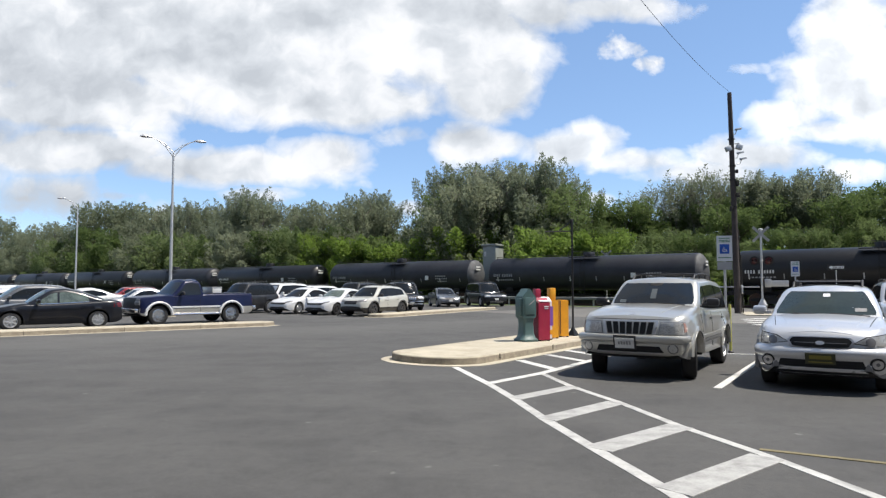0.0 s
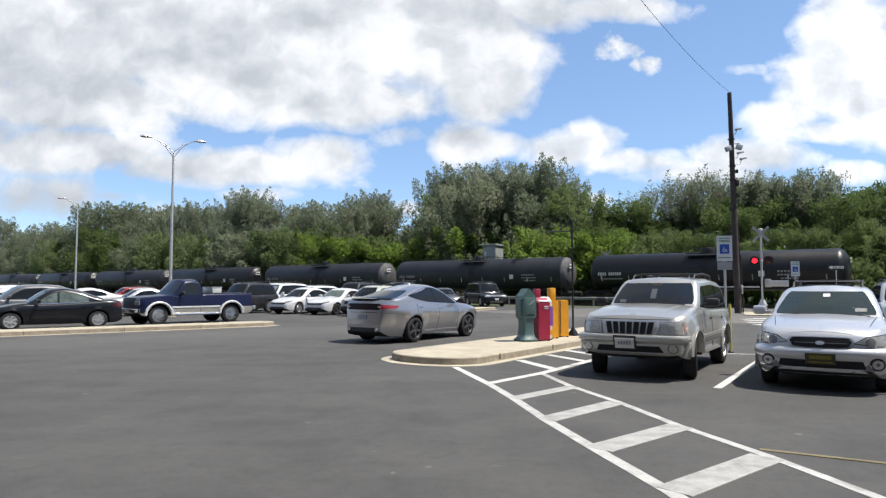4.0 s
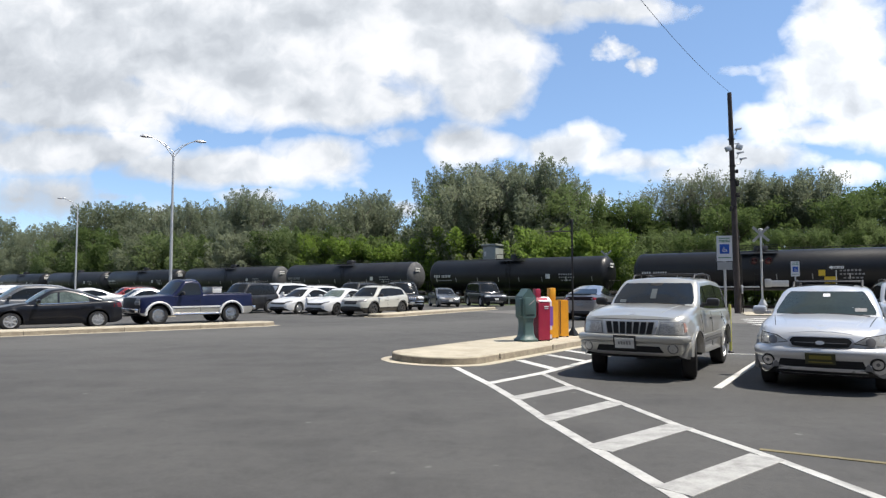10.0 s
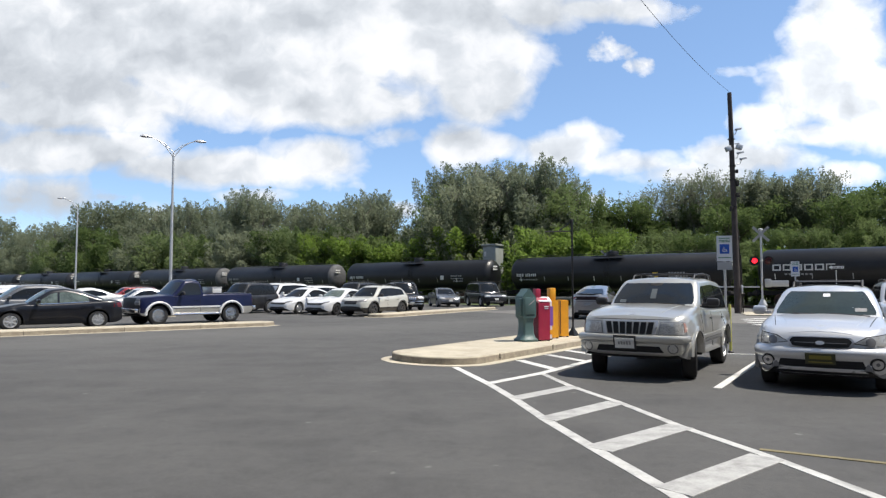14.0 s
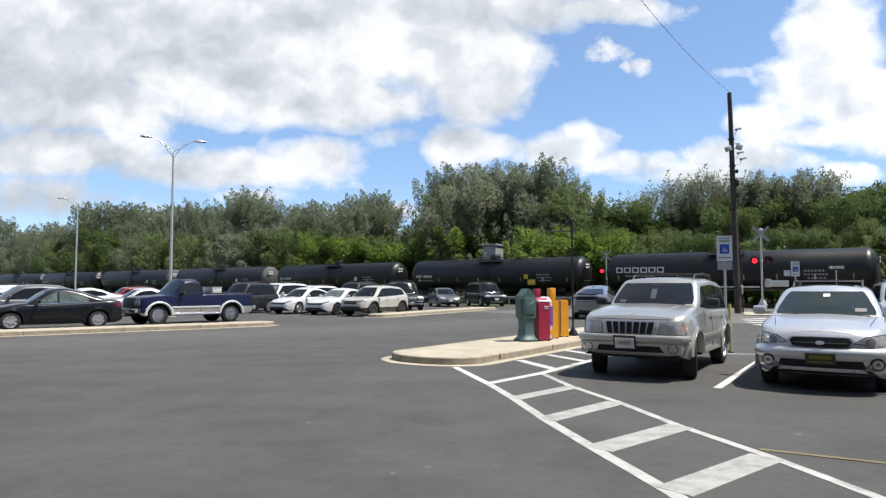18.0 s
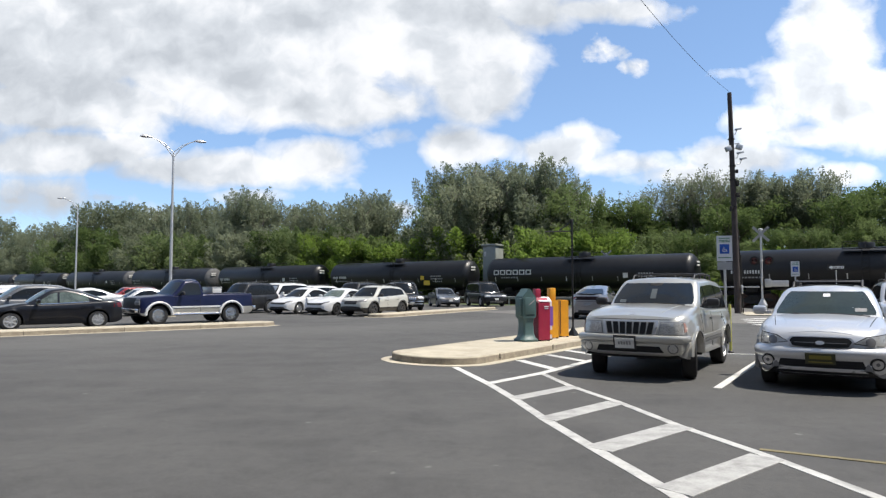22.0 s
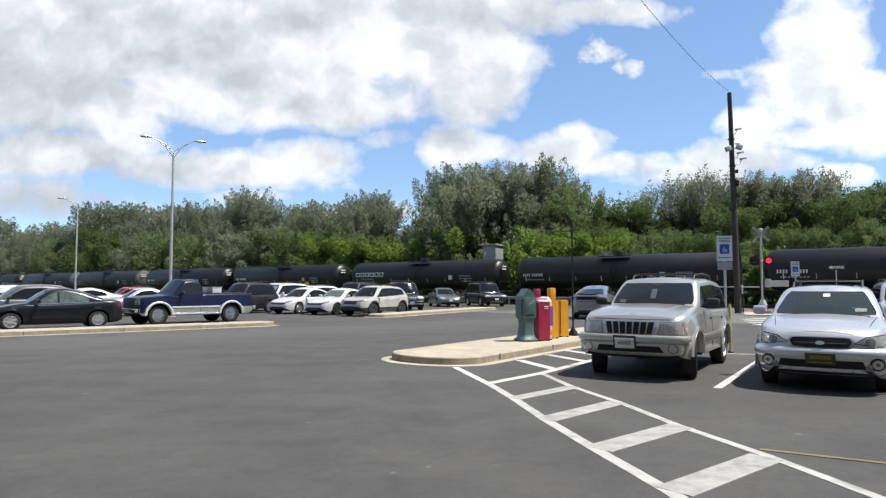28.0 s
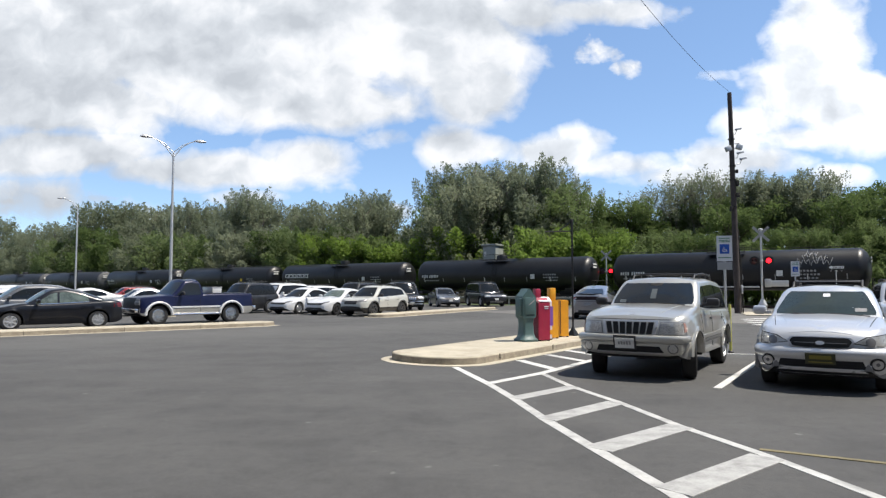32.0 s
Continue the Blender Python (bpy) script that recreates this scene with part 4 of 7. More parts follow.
                h_ = (tree or bvh).ray_cast(Vector(o), way)
                p, n = (h_[0], h_[1]) if h_[0] else (last or Vector((0, 0, 0.5)), lastn or -way)
                last, lastn = p, n
                d = n if tree else -way
                if d.dot(way) > 0:
                    d = -d
                ro.append(tuple(p + d * off))
                ri.append(tuple(p + d * (off - thick)))
            rows_o.append(ro)
            rows_i.append(ri)
        bm2 = B()
        vo = [[bm2.verts.new(p) for p in q] for q in rows_o]
        vi = [[bm2.verts.new(p) for p in q] for q in rows_i]
        for j in range(nv):
            for i in range(nu):
                bm2.faces.new((vo[j][i], vo[j][i + 1], vo[j + 1][i + 1], vo[j + 1][i]))
                bm2.faces.new((vi[j][i], vi[j + 1][i], vi[j + 1][i + 1], vi[j][i + 1]))
        edge = [(0, i) for i in range(nu)] + [(j, nu) for j in range(nv)] + [(nv, i) for i in range(nu, 0, -1)] + [(j, 0) for j in range(nv, 0, -1)]
        for (a, b), (c, d) in zip(edge, edge[1:] + edge[:1]):
            bm2.faces.new((vo[a][b], vi[a][b], vi[c][d], vo[c][d]))
        bmesh.ops.recalc_face_normals(bm2, faces=bm2.faces)
        return part(nm, bm2, mat, parent or car, lab, smooth)

    # glasshouse: one rounded shell with the panes let into it
    xw0, xr0, xr1, xw1 = P["cab"]      # windscreen foot, roof front, roof rear, rear glass foot
    zr = P["roof_z"]
    zb0, zb1 = zt(xw0) - 0.01, zt(xw1) - 0.01
    zr1 = zr - P.get("roof_drop", 0.02)
    kb, kr = P.get("kb", 0.905), P.get("kr", 0.7)
    P["cab_mid"], P["w_belt"] = (xw0 + xw1) / 2, W / 2 * kb
    wr0 = wr1 = W / 2 * kr
    xm0 = lerp(xr1, xr0, 0.5)
    line = [(xw1, zb1 - 0.03), (xr1, zr1 - 0.035), (xm0, zr - 0.035 + P.get("roof_arc", 0.035)), (xr0, zr - 0.035), (xw0, zb0 - 0.03)]
    ease = P.get("cab_soft", 0.14)

    def zu(x):
        return sum(curve1(min(xw0, max(xw1, x + ease * k / 6)), line) for k in range(-6, 7)) / 13

    def cab_section(x):
        zb, z1 = zt(x) - 0.04, zu(x)
        z1 = max(z1, zb + 0.012)
        h = z1 - zb
        rr = min(P.get("cab_round", 0.11), h * 0.55)
        slope = abs(zu(x + 0.05) - zu(x - 0.05)) / 0.1
        cr = min(0.032 + 0.085 * slope, 0.12, h * 0.6 + 0.004)
        w = hw(x) * (1 - 0.05 * max(0, (x - xr0) / (xw0 - xr0)) ** 2 - P.get("cab_tail", 0.05) * max(0, (xr1 - x) / (xr1 - xw1)) ** 2)

        def ws(z):
            return w * lerp(kb, kr, max(0, (z - zb) / (zr - zb)) ** 1.25)
        pts = [(0, zb)] + [(ws(z), z) for z in (zb, lerp(zb, z1 - rr, 0.33), lerp(zb, z1 - rr, 0.67), z1 - rr)]
        for a in (25, 50, 72, 90):
            a = radians(a)
            z = z1 - rr + rr * math.sin(a)
            pts.append((ws(z1 - rr) - rr * 0.35 * math.sin(a) - rr * 1.1 * (1 - math.cos(a)), z))
        y1 = pts[-1][0]
        return pts + [(y1 * 0.7, z1 + cr * 0.55), (y1 * 0.35, z1 + cr * 0.9), (0, z1 + cr)]

    cx = sorted({xw1 + 0.005, xw1 + 0.02, xw1 + 0.05, xw1 + 0.09, xw0 - 0.005, xw0 - 0.03} | {lerp(xw1, xw0, k / 44) for k in range(1, 44)})
    bm = B()
    loft_body(bm, cx, cab_section, lambda k: 0)
    for f in bm.faces:
        f.material_index = 0
    bmesh.ops.recalc_face_normals(bm, faces=bm.faces)
    cab_tree = BVHTree.FromBMesh(bm)
    roof = part("roof", bm, body, car)
    dark = M_DARKGL
    zs0, zs1 = zb0 + P.get("screen_low", 0.045), zr - P.get("screen_top", 0.1)
    wl, wh = W / 2 * kb * 0.95 - P.get("screen_foot", 0.07), wr0 - P.get("screen_side", 0.09)
    patch("windscreen", "front", [(-wl, zs0), (wl, zs0), (wh, zs1), (-wh, zs1)], 0.004, 0.007, P.get("screen_mat", M_SCREEN if P.get("clear") else dark), "dark raked windscreen", 12, 8, None, True, cab_tree, 0.05)
    tn = hw(xw1) / (W / 2)
    wl, wh = W / 2 * kb * tn * 0.95 - P.get("rear_side", 0.1), wr0 * 0.97 - P.get("rear_top", 0.11)
    patch("rear_window", "back", [(-wl, zb1 + 0.05), (wl, zb1 + 0.05), (wh, zr1 - 0.1), (-wh, zr1 - 0.1)], 0.004, 0.007, dark, "dark rear window", 12, 8, None, True, cab_tree, 0.08)
    splits = P["pillars"]              # x of the upright pillars between side windows
    k = P.get("rear_pillar", 0.16)
    if P.get("arched"):
        t1, b1 = xr1 + P.get("arch_top", 0.3), xr1 - P.get("arch_low", 0.3)
    else:
        t1, b1 = xr1 + k * 0.7 + 0.12, lerp(xr1, xw1, 0.4) + k * 0.7

    def z_low(x):
        return zt(x) + 0.012 + P.get("kick", 0.0) * max(0.0, min(1.0, (t1 - x) / (t1 - b1))) ** 2.2

    def z_high(x):
        z = zu(x) - P.get("rail", 0.095)
        z = min(z, zu(x + 0.05) - P.get("rail", 0.095) - 0.03)
        if x < t1:
            q = min(1, (t1 - x) / (t1 - b1))
            z = min(z, z_low(x) + (zu(t1) - P.get("rail", 0.095) - z_low(x)) * math.sqrt(max(0, 1 - q ** 2.6)))
        return z
    xfw = next(x for x in np.linspace(xw0, xr0 - 0.2, 80) if z_high(x) > z_low(x) + 0.02)
    edges = [xfw] + list(splits) + [b1]
    for ax in ("left", "right"):
        for i, (x0, x1) in enumerate(zip(edges, edges[1:])):
            x0, x1 = x0 - (0.035 if i else 0), x1 + (0.035 if i < len(edges) - 2 else 0.0)
            cols = [(x, z_low(x), max(z_high(x), z_low(x) + 0.004)) for x in (lerp(x1, x0, 1 - math.cos(i_ * math.pi / 36)) for i_ in range(19))]
            patch("side_window", ax, cols, 0.004, 0.007, P.get("side_mat", dark), "", 8, 4, None, True, cab_tree)
        for x in splits:
            patch("door_pillar", ax, [(x - 0.033, z_low(x), z_high(x)), (x, z_low(x), z_high(x)), (x + 0.033, z_low(x), z_high(x))], 0.009, 0.012, M_DARKGL if P.get("black_pillars", True) else body, "", 2, 4, None, True, cab_tree)
        if P.get("bright_line"):
            cols = [(x, z_low(x) - 0.022, z_low(x) - 0.004) for x in np.linspace(b1, xfw, 16)]
            patch("window_trim", ax, cols, 0.005, 0.01, M_CHROME, "bright window trim", 8, 1, None, True, cab_tree)
    for sg in (1, -1):
        # mirror on a short arm
        bm = B()
        xm = xw0 - P.get("mirror_back", 0.38)
        box(bm, (xm, sg * (W / 2 + 0.11), zt(xm) + 0.1), (0.13, 0.23, 0.15), 0.055)
        box(bm, (xm + 0.02, sg * (W / 2 - 0.02), zt(xm) + 0.06), (0.06, 0.12, 0.05), 0.01)
        part("wing_mirror", bm, P.get("mirror", body), car)
    # wheels
    tw = P.get("tyre_w", 0.21)
    wheels = []
    for x in (xf, xr):
        for sg in (1, -1):
            wheels.append(wheel_parts(car, x, sg * (W / 2 - tw / 2 - P.get("track_in", 0.02)), r, tw, P.get("rim", M_ALLOY), P.get("spokes", 5), r * P.get("rim_k", 0.66)))
    # doors: shut lines, handles, sill trim
    for ax, sg in (("left", 1), ("right", -1)):
        for x in P["door_lines"]:
            patch("shut_line", ax, [(x - 0.005, gc + 0.12), (x + 0.005, gc + 0.12), (x + 0.005, zt(x) - 0.05), (x - 0.005, zt(x) - 0.05)], 0.0045, 0.006, M_UNDER, "", 1, 6)
        for x in P["handles"]:
            z = zt(x) - P.get("handle_down", 0.16)
            patch("door_handle", ax, [(x - 0.08, z - 0.012), (x + 0.08, z - 0.012), (x + 0.08, z + 0.012), (x - 0.08, z + 0.012)], 0.028, 0.014, P.get("handle_mat", body), "", 4, 2)
        if "side_trim" in P:
            z0, z1, mt = P["side_trim"]
            patch("side_moulding", ax, [(xr + arch + 0.03, z0), (xf - arch - 0.03, z0), (xf - arch - 0.03, z1), (xr + arch + 0.03, z1)], 0.018, 0.02, mt, "", 8, 1)
    for spec in P.get("patches", ()):
        nm, ax, quad, off, thick, mt, lab, both = spec
        patch(nm, ax, quad, off, thick, mt, lab)
        if both:
            if ax in ("left", "right"):
                patch(nm, "right" if ax == "left" else "left", quad, off, thick, mt, lab)
            else:
                patch(nm, ax, [(-q[0],) + tuple(q[1:]) if ax != "top" else (q[0], -q[1]) for q in quad], off, thick, mt, lab)
    if P.get("rails"):
        for sg in (1, -1):
            bm = B()
            x0, x1 = xr0 - 0.25, xr1 + 0.2
            y = sg * (wr0 - 0.1)
            z = zr + 0.06
            tube(bm, [(x0, y, zr - 0.03), (x0 - 0.12, y, z), (lerp(x0, x1, 0.5), y, z + 0.035), (x1 + 0.12, y, z), (x1, y, zr1 - 0.03)], 0.018, 8)
            for t in (0.33, 0.66):
                x = lerp(x0, x1, t)
                tube(bm, [(x, y, zr - 0.02), (x, y, z + 0.02)], 0.02, 6)
            part("roof_rack_rail", bm, M_BLACK, car, "black roof rack rail")
        for t in (0.22, 0.78):
            x = lerp(xr0, xr1, t)
            part("roof_rack_bar", tube(B(), [(x, -wr0 + 0.1, zr + 0.075), (x, 0, zr + 0.09), (x, wr0 - 0.1, zr + 0.075)], 0.016, 8), M_BLACK, car)
    if P.get("wipers"):
        for y in (0.1, 0.62):
            part("wiper", tube(B(), [(xw0 + 0.07, y, zb0 + 0.03), (xw0 + 0.03, y - 0.3, zb0 + 0.055), (xw0 + 0.01, y - 0.55, zb0 + 0.06)], 0.012, 6), M_BLACK, car)
    P["cab_tree"] = cab_tree
    return car, wheels, patch


def wrap_path(front, half, depth, p=2.8, n=32):
    """Plan of a bumper that wraps round the nose: points with outward normals."""
    pts = []
    for k in range(n + 1):
        th = math.pi * (k / n - 0.5)
        c, s_ = max(0.0, math.cos(th)), math.sin(th)
        pts.append(Vector((front - depth + depth * c ** (2 / p), half * math.copysign(abs(s_) ** (2 / p), s_))))
    res = []
    for k, q in enumerate(pts):
        t = pts[min(k + 1, n)] - pts[max(k - 1, 0)]
        nn = Vector((t.y, -t.x)).normalized()
        res.append((q, nn))
    return res


def wrap(car, name, path, profile, mat, label="", lift=0.0):
    """A moulding of that (out, up) outline swept along the path; gives it and a tree to lay panels on."""
    bm = B()
    wide = max(abs(q.y) for q, _ in path)
    ring_loft(bm, [[(q.x + nn.x * o, q.y + nn.y * o, z + lift * abs(q.y / wide) ** 7 * max(0.0, 0.62 - z) / 0.2) for o, z in profile] for q, nn in path])
    bmesh.ops.recalc_face_normals(bm, faces=bm.faces)
    tree = BVHTree.FromBMesh(bm)
    return part(name, bm, mat, car, label), tree


def arch_lips(car, P, out, wide=0.07, mat=None, deep=0.05):
    """Rolled lips round the four wheel openings."""
    ra = P["r"] + P.get("arch_gap", 0.06) - 0.012
    for xw in (P["wb"] / 2 + P.get("shift", 0), -P["wb"] / 2 + P.get("shift", 0)):
        for sg in (1, -1):
            y = sg * (P["W"] / 2 + out)
            rings = []
            a0 = math.asin(max(-0.5, min(0.5, (P["gc"] + 0.06 - P["r"]) / ra)))
            for a in np.linspace(a0, math.pi - a0, 25):
                sec = [(ra, -deep), (ra, 0.0), (ra + wide * 0.25, 0.014), (ra + wide * 0.65, 0.008), (ra + wide, -0.012), (ra + wide, -deep)]
                rings.append([(xw + r_ * math.cos(a), y + sg * d, P["r"] + r_ * math.sin(a)) for r_, d in sec])
            bm = B()
            ring_loft(bm, rings)
            part("arch_lip", bm, mat or PAINTS[P["paint"]], car)


def oval(w, z0, z1, p=3.0, n=14, sq=0.0):
    """Columns of a rounded opening, half width w, between z0 and z1; sq pulls its foot in."""
    zm = lerp(z0, z1, 0.5 + sq)
    return [(y, zm - (zm - z0) * (1 - abs(y / w) ** p) ** (1 / p), zm + (z1 - zm) * (1 - abs(y / w) ** (p * 1.6)) ** (1 / p)) for y in np.linspace(-w, w, n + 1)]


def disc(yc, zc, r, n=10):
    """Columns of a round lamp."""
    return [(yc + r * math.cos(math.pi * (1 - k / n)), zc - r * math.sin(math.pi * k / n) - 0.001, zc + r * math.sin(math.pi * k / n) + 0.001) for k in range(n + 1)]


def face(z_lamp, z_grille, w, lamp, grille, bump, plate=None, lamp_in=0.34, tail=None, z_tail=(0.75, 0.95), fog=None, low_grille=True, grille_w=0.3, plate_rear=True, ztrear=0.7):
    """Lamps, grille, bumper line and plates for a car's front and back."""
    h = w / 2
    res = [("headlight", "front", [(h * lamp_in, z_lamp[0] + 0.02), (h * 0.93, z_lamp[0]), (h * 0.9, z_lamp[1]), (h * lamp_in, z_lamp[1] - 0.02)], 0.012, 0.05, lamp, "clear headlight unit", True),
           ("grille", "front", [(-h * grille_w, z_grille[0]), (h * grille_w, z_grille[0]), (h * grille_w, z_grille[1]), (-h * grille_w, z_grille[1])], 0.014, 0.05, grille, "", False)]
    if low_grille:
        res.append(("air_intake", "front", [(-h * 0.5, bump + 0.03), (h * 0.5, bump + 0.03), (h * 0.54, bump + 0.14), (-h * 0.54, bump + 0.14)], 0.012, 0.04, M_BLACK, "black lower air intake", False))
    if plate is not None:
        res.append(("number_plate", "front", [(-0.155, plate), (0.155, plate), (0.155, plate + 0.15), (-0.155, plate + 0.15)], 0.03, 0.02, M_PLATE, "white number plate", False))
    if fog is not None:
        res.append(("fog_lamp", "front", [(h * 0.62, fog), (h * 0.76, fog), (h * 0.76, fog + 0.09), (h * 0.62, fog + 0.09)], 0.014, 0.04, M_LAMP, "round fog lamp", True))
    res.append(("tail_lamp", "back", [(h * (tail or 0.5), z_tail[0]), (h * 0.94, z_tail[0]), (h * 0.92, z_tail[1]), (h * (tail or 0.5), z_tail[1])], 0.012, 0.05, M_TAIL, "red tail lamp", True))
    if plate_rear:
        res.append(("number_plate", "back", [(-0.155, ztrear), (0.155, ztrear), (0.155, ztrear + 0.15), (-0.155, ztrear + 0.15)], 0.02, 0.02, M_PLATE, "white number plate", False))
    return res


def sedan(color, L=4.7, W=1.82, H=1.46, clear=False, fast=0.0, **kw):
    h = L / 2
    P = dict(L=L, W=W, wb=L * 0.585, r=0.325, gc=0.19, paint=color, shift=0.03, roof_z=H,
             top=[(-h, 0.62), (-h + 0.04, 0.86), (-h + 0.12, 0.99), (-h + 0.55, 1.03), (-h + 1.1, 1.0), (0.0, 0.94), (h - 1.55, 0.93), (h - 1.25, 0.94), (h - 0.6, 0.82), (h - 0.2, 0.7), (h - 0.05, 0.58), (h, 0.46)],
             cab=(h - 1.35, h - 2.12, -h + 1.5, -h + 0.5 - fast), pillars=[-0.02 * L], door_lines=[h - 1.5, -0.02 * L, -0.235 * L], handles=[-0.02 * L + 0.15, -0.2 * L],
             roof_drop=0.06, roof_arc=0.05, rear_pillar=0.34, arched=True, rear_seat=0.45, clear=clear, nose_len=0.9, tail_len=0.7,
             patches=face((0.62, 0.78), (0.55, 0.68), W, M_LAMP, M_BLACK, 0.24, 0.42, 0.5, 0.5, (0.78, 0.95), None, True, 0.4))
    P.update(kw)
    return P


def suv(color, L=4.6, W=1.84, H=1.72, **kw):
    h = L / 2
    P = dict(L=L, W=W, wb=L * 0.585, r=0.36, gc=0.24, paint=color, roof_z=H, low_z=0.55, category="car",
             top=[(-h, 0.6), (-h + 0.03, 0.95), (-h + 0.08, 1.06), (-h + 0.5, 1.08), (0.0, 1.05), (h - 1.3, 1.04), (h - 1.1, 1.05), (h - 0.4, 0.97), (h - 0.1, 0.88), (h - 0.02, 0.72), (h, 0.5)],
             cab=(h - 1.25, h - 1.85, -h + 0.42, -h + 0.1), pillars=[0.02 * L, -0.22 * L], door_lines=[h - 1.35, 0.02 * L, -0.21 * L], handles=[0.02 * L + 0.14, -0.19 * L],
             kr=0.74, roof_drop=0.03, rails=True, nose_in=0.14, tail_in=0.08, arch_gap=0.08,
             patches=face((0.74, 0.92), (0.72, 0.9), W, M_LAMP, M_BLACK, 0.34, 0.5, 0.5, 0.72, (0.85, 1.05), None, True, 0.42))
    P.update(kw)
    return P


def pickup(color, L=5.2, W=1.95, H=1.86, **kw):
    h = L / 2
    P = dict(L=L, W=W, wb=3.1, r=0.38, gc=0.36, paint=color, roof_z=H, low_z=0.68, category="pickup truck", pickup=True, tyre_w=0.25,
             top=[(-h, 0.7), (-h + 0.02, 1.2), (-h + 0.06, 1.24), (-0.42, 1.24), (0.0, 1.2), (h - 1.6, 1.18), (h - 1.4, 1.2), (h - 0.5, 1.14), (h - 0.08, 1.08), (h - 0.02, 0.9), (h, 0.6)],
             cab=(h - 1.4, h - 2.05, -0.32, -0.46), pillars=[], door_lines=[h - 1.55, -0.28], handles=[0.0], handle_down=0.2, rear_pillar=0.1,
             kb=0.94, kr=0.79, cab_soft=0.07, cab_round=0.1, screen_side=0.07, roof_arc=0.02, nose_in=0.08, tail_in=0.03, nose_len=0.4, tail_len=0.3, arch_gap=0.1, flare=0.045, shift=0.05,
             patches=face((0.82, 1.0), (0.8, 1.02), W, M_LAMP, M_BLACK, 0.5, None, 0.6, 0.8, (0.85, 1.12), None, False, 0.55, True, 0.62))
    P.update(kw)
    return P


# pewter off-road wagon beside the island
h = 2.305
OFFROADER = suv("pewter", 4.61, 1.83, 1.71, chin=0.1, chin_len=0.4, clear=True, wb=2.69, r=0.365, gc=0.34, tyre_w=0.235, mirror=M_BLACK, handle_mat=M_BLACK, shift=0.17, arch_gap=0.075, flare=0.06, wipers=True, black_pillars=True, group="cars in the near row",
           top=[(-h, 0.6), (-h + 0.03, 0.98), (-h + 0.08, 1.07), (-h + 0.5, 1.09), (0.0, 1.12), (h - 1.5, 1.18), (h - 1.25, 1.195), (h - 0.6, 1.125), (h - 0.2, 1.04), (h - 0.08, 0.985), (h - 0.03, 0.74), (h, 0.55)],
           cab=(h - 1.36, h - 2.0, -h + 0.5, -h + 0.12), low_z=0.62, nose_in=0.2, nose_len=0.55, side_trim=(0.56, 0.7, PAINTS["pewter"]), kr=0.74, kb=0.91, mirror_back=0.3, cab_soft=0.1, shoulder=0.13, screen_side=0.05, screen_foot=0.045, cab_round=0.08,
           patches=[("headlight_gasket", "front", [(0.462, 0.752), (0.872, 0.762), (0.845, 0.968), (0.492, 0.963)], 0.008, 0.05, M_HDARK, "", True),
                    ("hood_gap", "front", [(-0.84, 0.998), (0.84, 0.998), (0.83, 1.006), (-0.83, 1.006)], 0.006, 0.02, M_UNDER, "", False),
                    ("hood_panel", "top", [(2.23, -0.42), (2.23, 0.42), (1.0, 0.58), (1.0, -0.58)], 0.009, 0.03, PAINTS["pewter"], "raised middle of the bonnet", False),
                    ("headlight", "front", [(0.47, 0.76), (0.86, 0.77), (0.835, 0.96), (0.5, 0.955)], 0.012, 0.05, M_LAMP, "clear headlight unit", True),
                    ("corner_lamp", "left", [(2.04, 0.81), (2.1, 0.8), (2.09, 0.95), (2.05, 0.95)], 0.012, 0.03, M_AMBER, "pale amber corner lamp", True),
                    ("grille_surround", "front", [(-0.41, 0.725), (0.41, 0.725), (0.465, 0.99), (-0.465, 0.99)], 0.03, 0.07, M_ALLOY, "bright grille surround", False),
                    ("grille", "front", [(-0.375, 0.755), (0.375, 0.755), (0.425, 0.97), (-0.425, 0.97)], 0.034, 0.03, PAINTS["pewter"], "seven-slot grille", False),
                    ("tail_lamp", "back", [(0.66, 0.85), (0.84, 0.85), (0.82, 1.05), (0.68, 1.05)], 0.012, 0.05, M_TAIL, "red tail lamp", True)]
           + [("grille_slot", "front", [(-0.365 + k * 0.107, 0.765), (-0.277 + k * 0.107, 0.765), (-0.277 + k * 0.107 + (k - 3) * 0.012, 0.96), (-0.365 + k * 0.107 + (k - 3) * 0.012, 0.96)], 0.038, 0.03, M_UNDER, "", False) for k in range(7)])
offroader, offroader_wheels, patch_o = build_car("estate_car", pose(4.33, 12.9, 0, 0, 0, -122.5), "pewter silver boxy off-road wagon with seven-slot grille and roof rack", OFFROADER)

for w in offroader_wheels[:2]:
    w.matrix_basis = w.matrix_basis @ pose(0, 0, 0, 0, 0, 14)
_, bump_o = wrap(offroader, "bumper", wrap_path(h + 0.05, 0.9, 0.3, 3.1), [(-0.12, 0.752), (-0.01, 0.75), (0.025, 0.738), (0.042, 0.71), (0.036, 0.655), (0.026, 0.64), (0.004, 0.632), (0.004, 0.622), (0.014, 0.612), (0.002, 0.55), (-0.026, 0.47), (-0.06, 0.42), (-0.12, 0.405)],
                 PAINTS["pewter"], "deep pewter bumper that wraps the nose", 0.06)
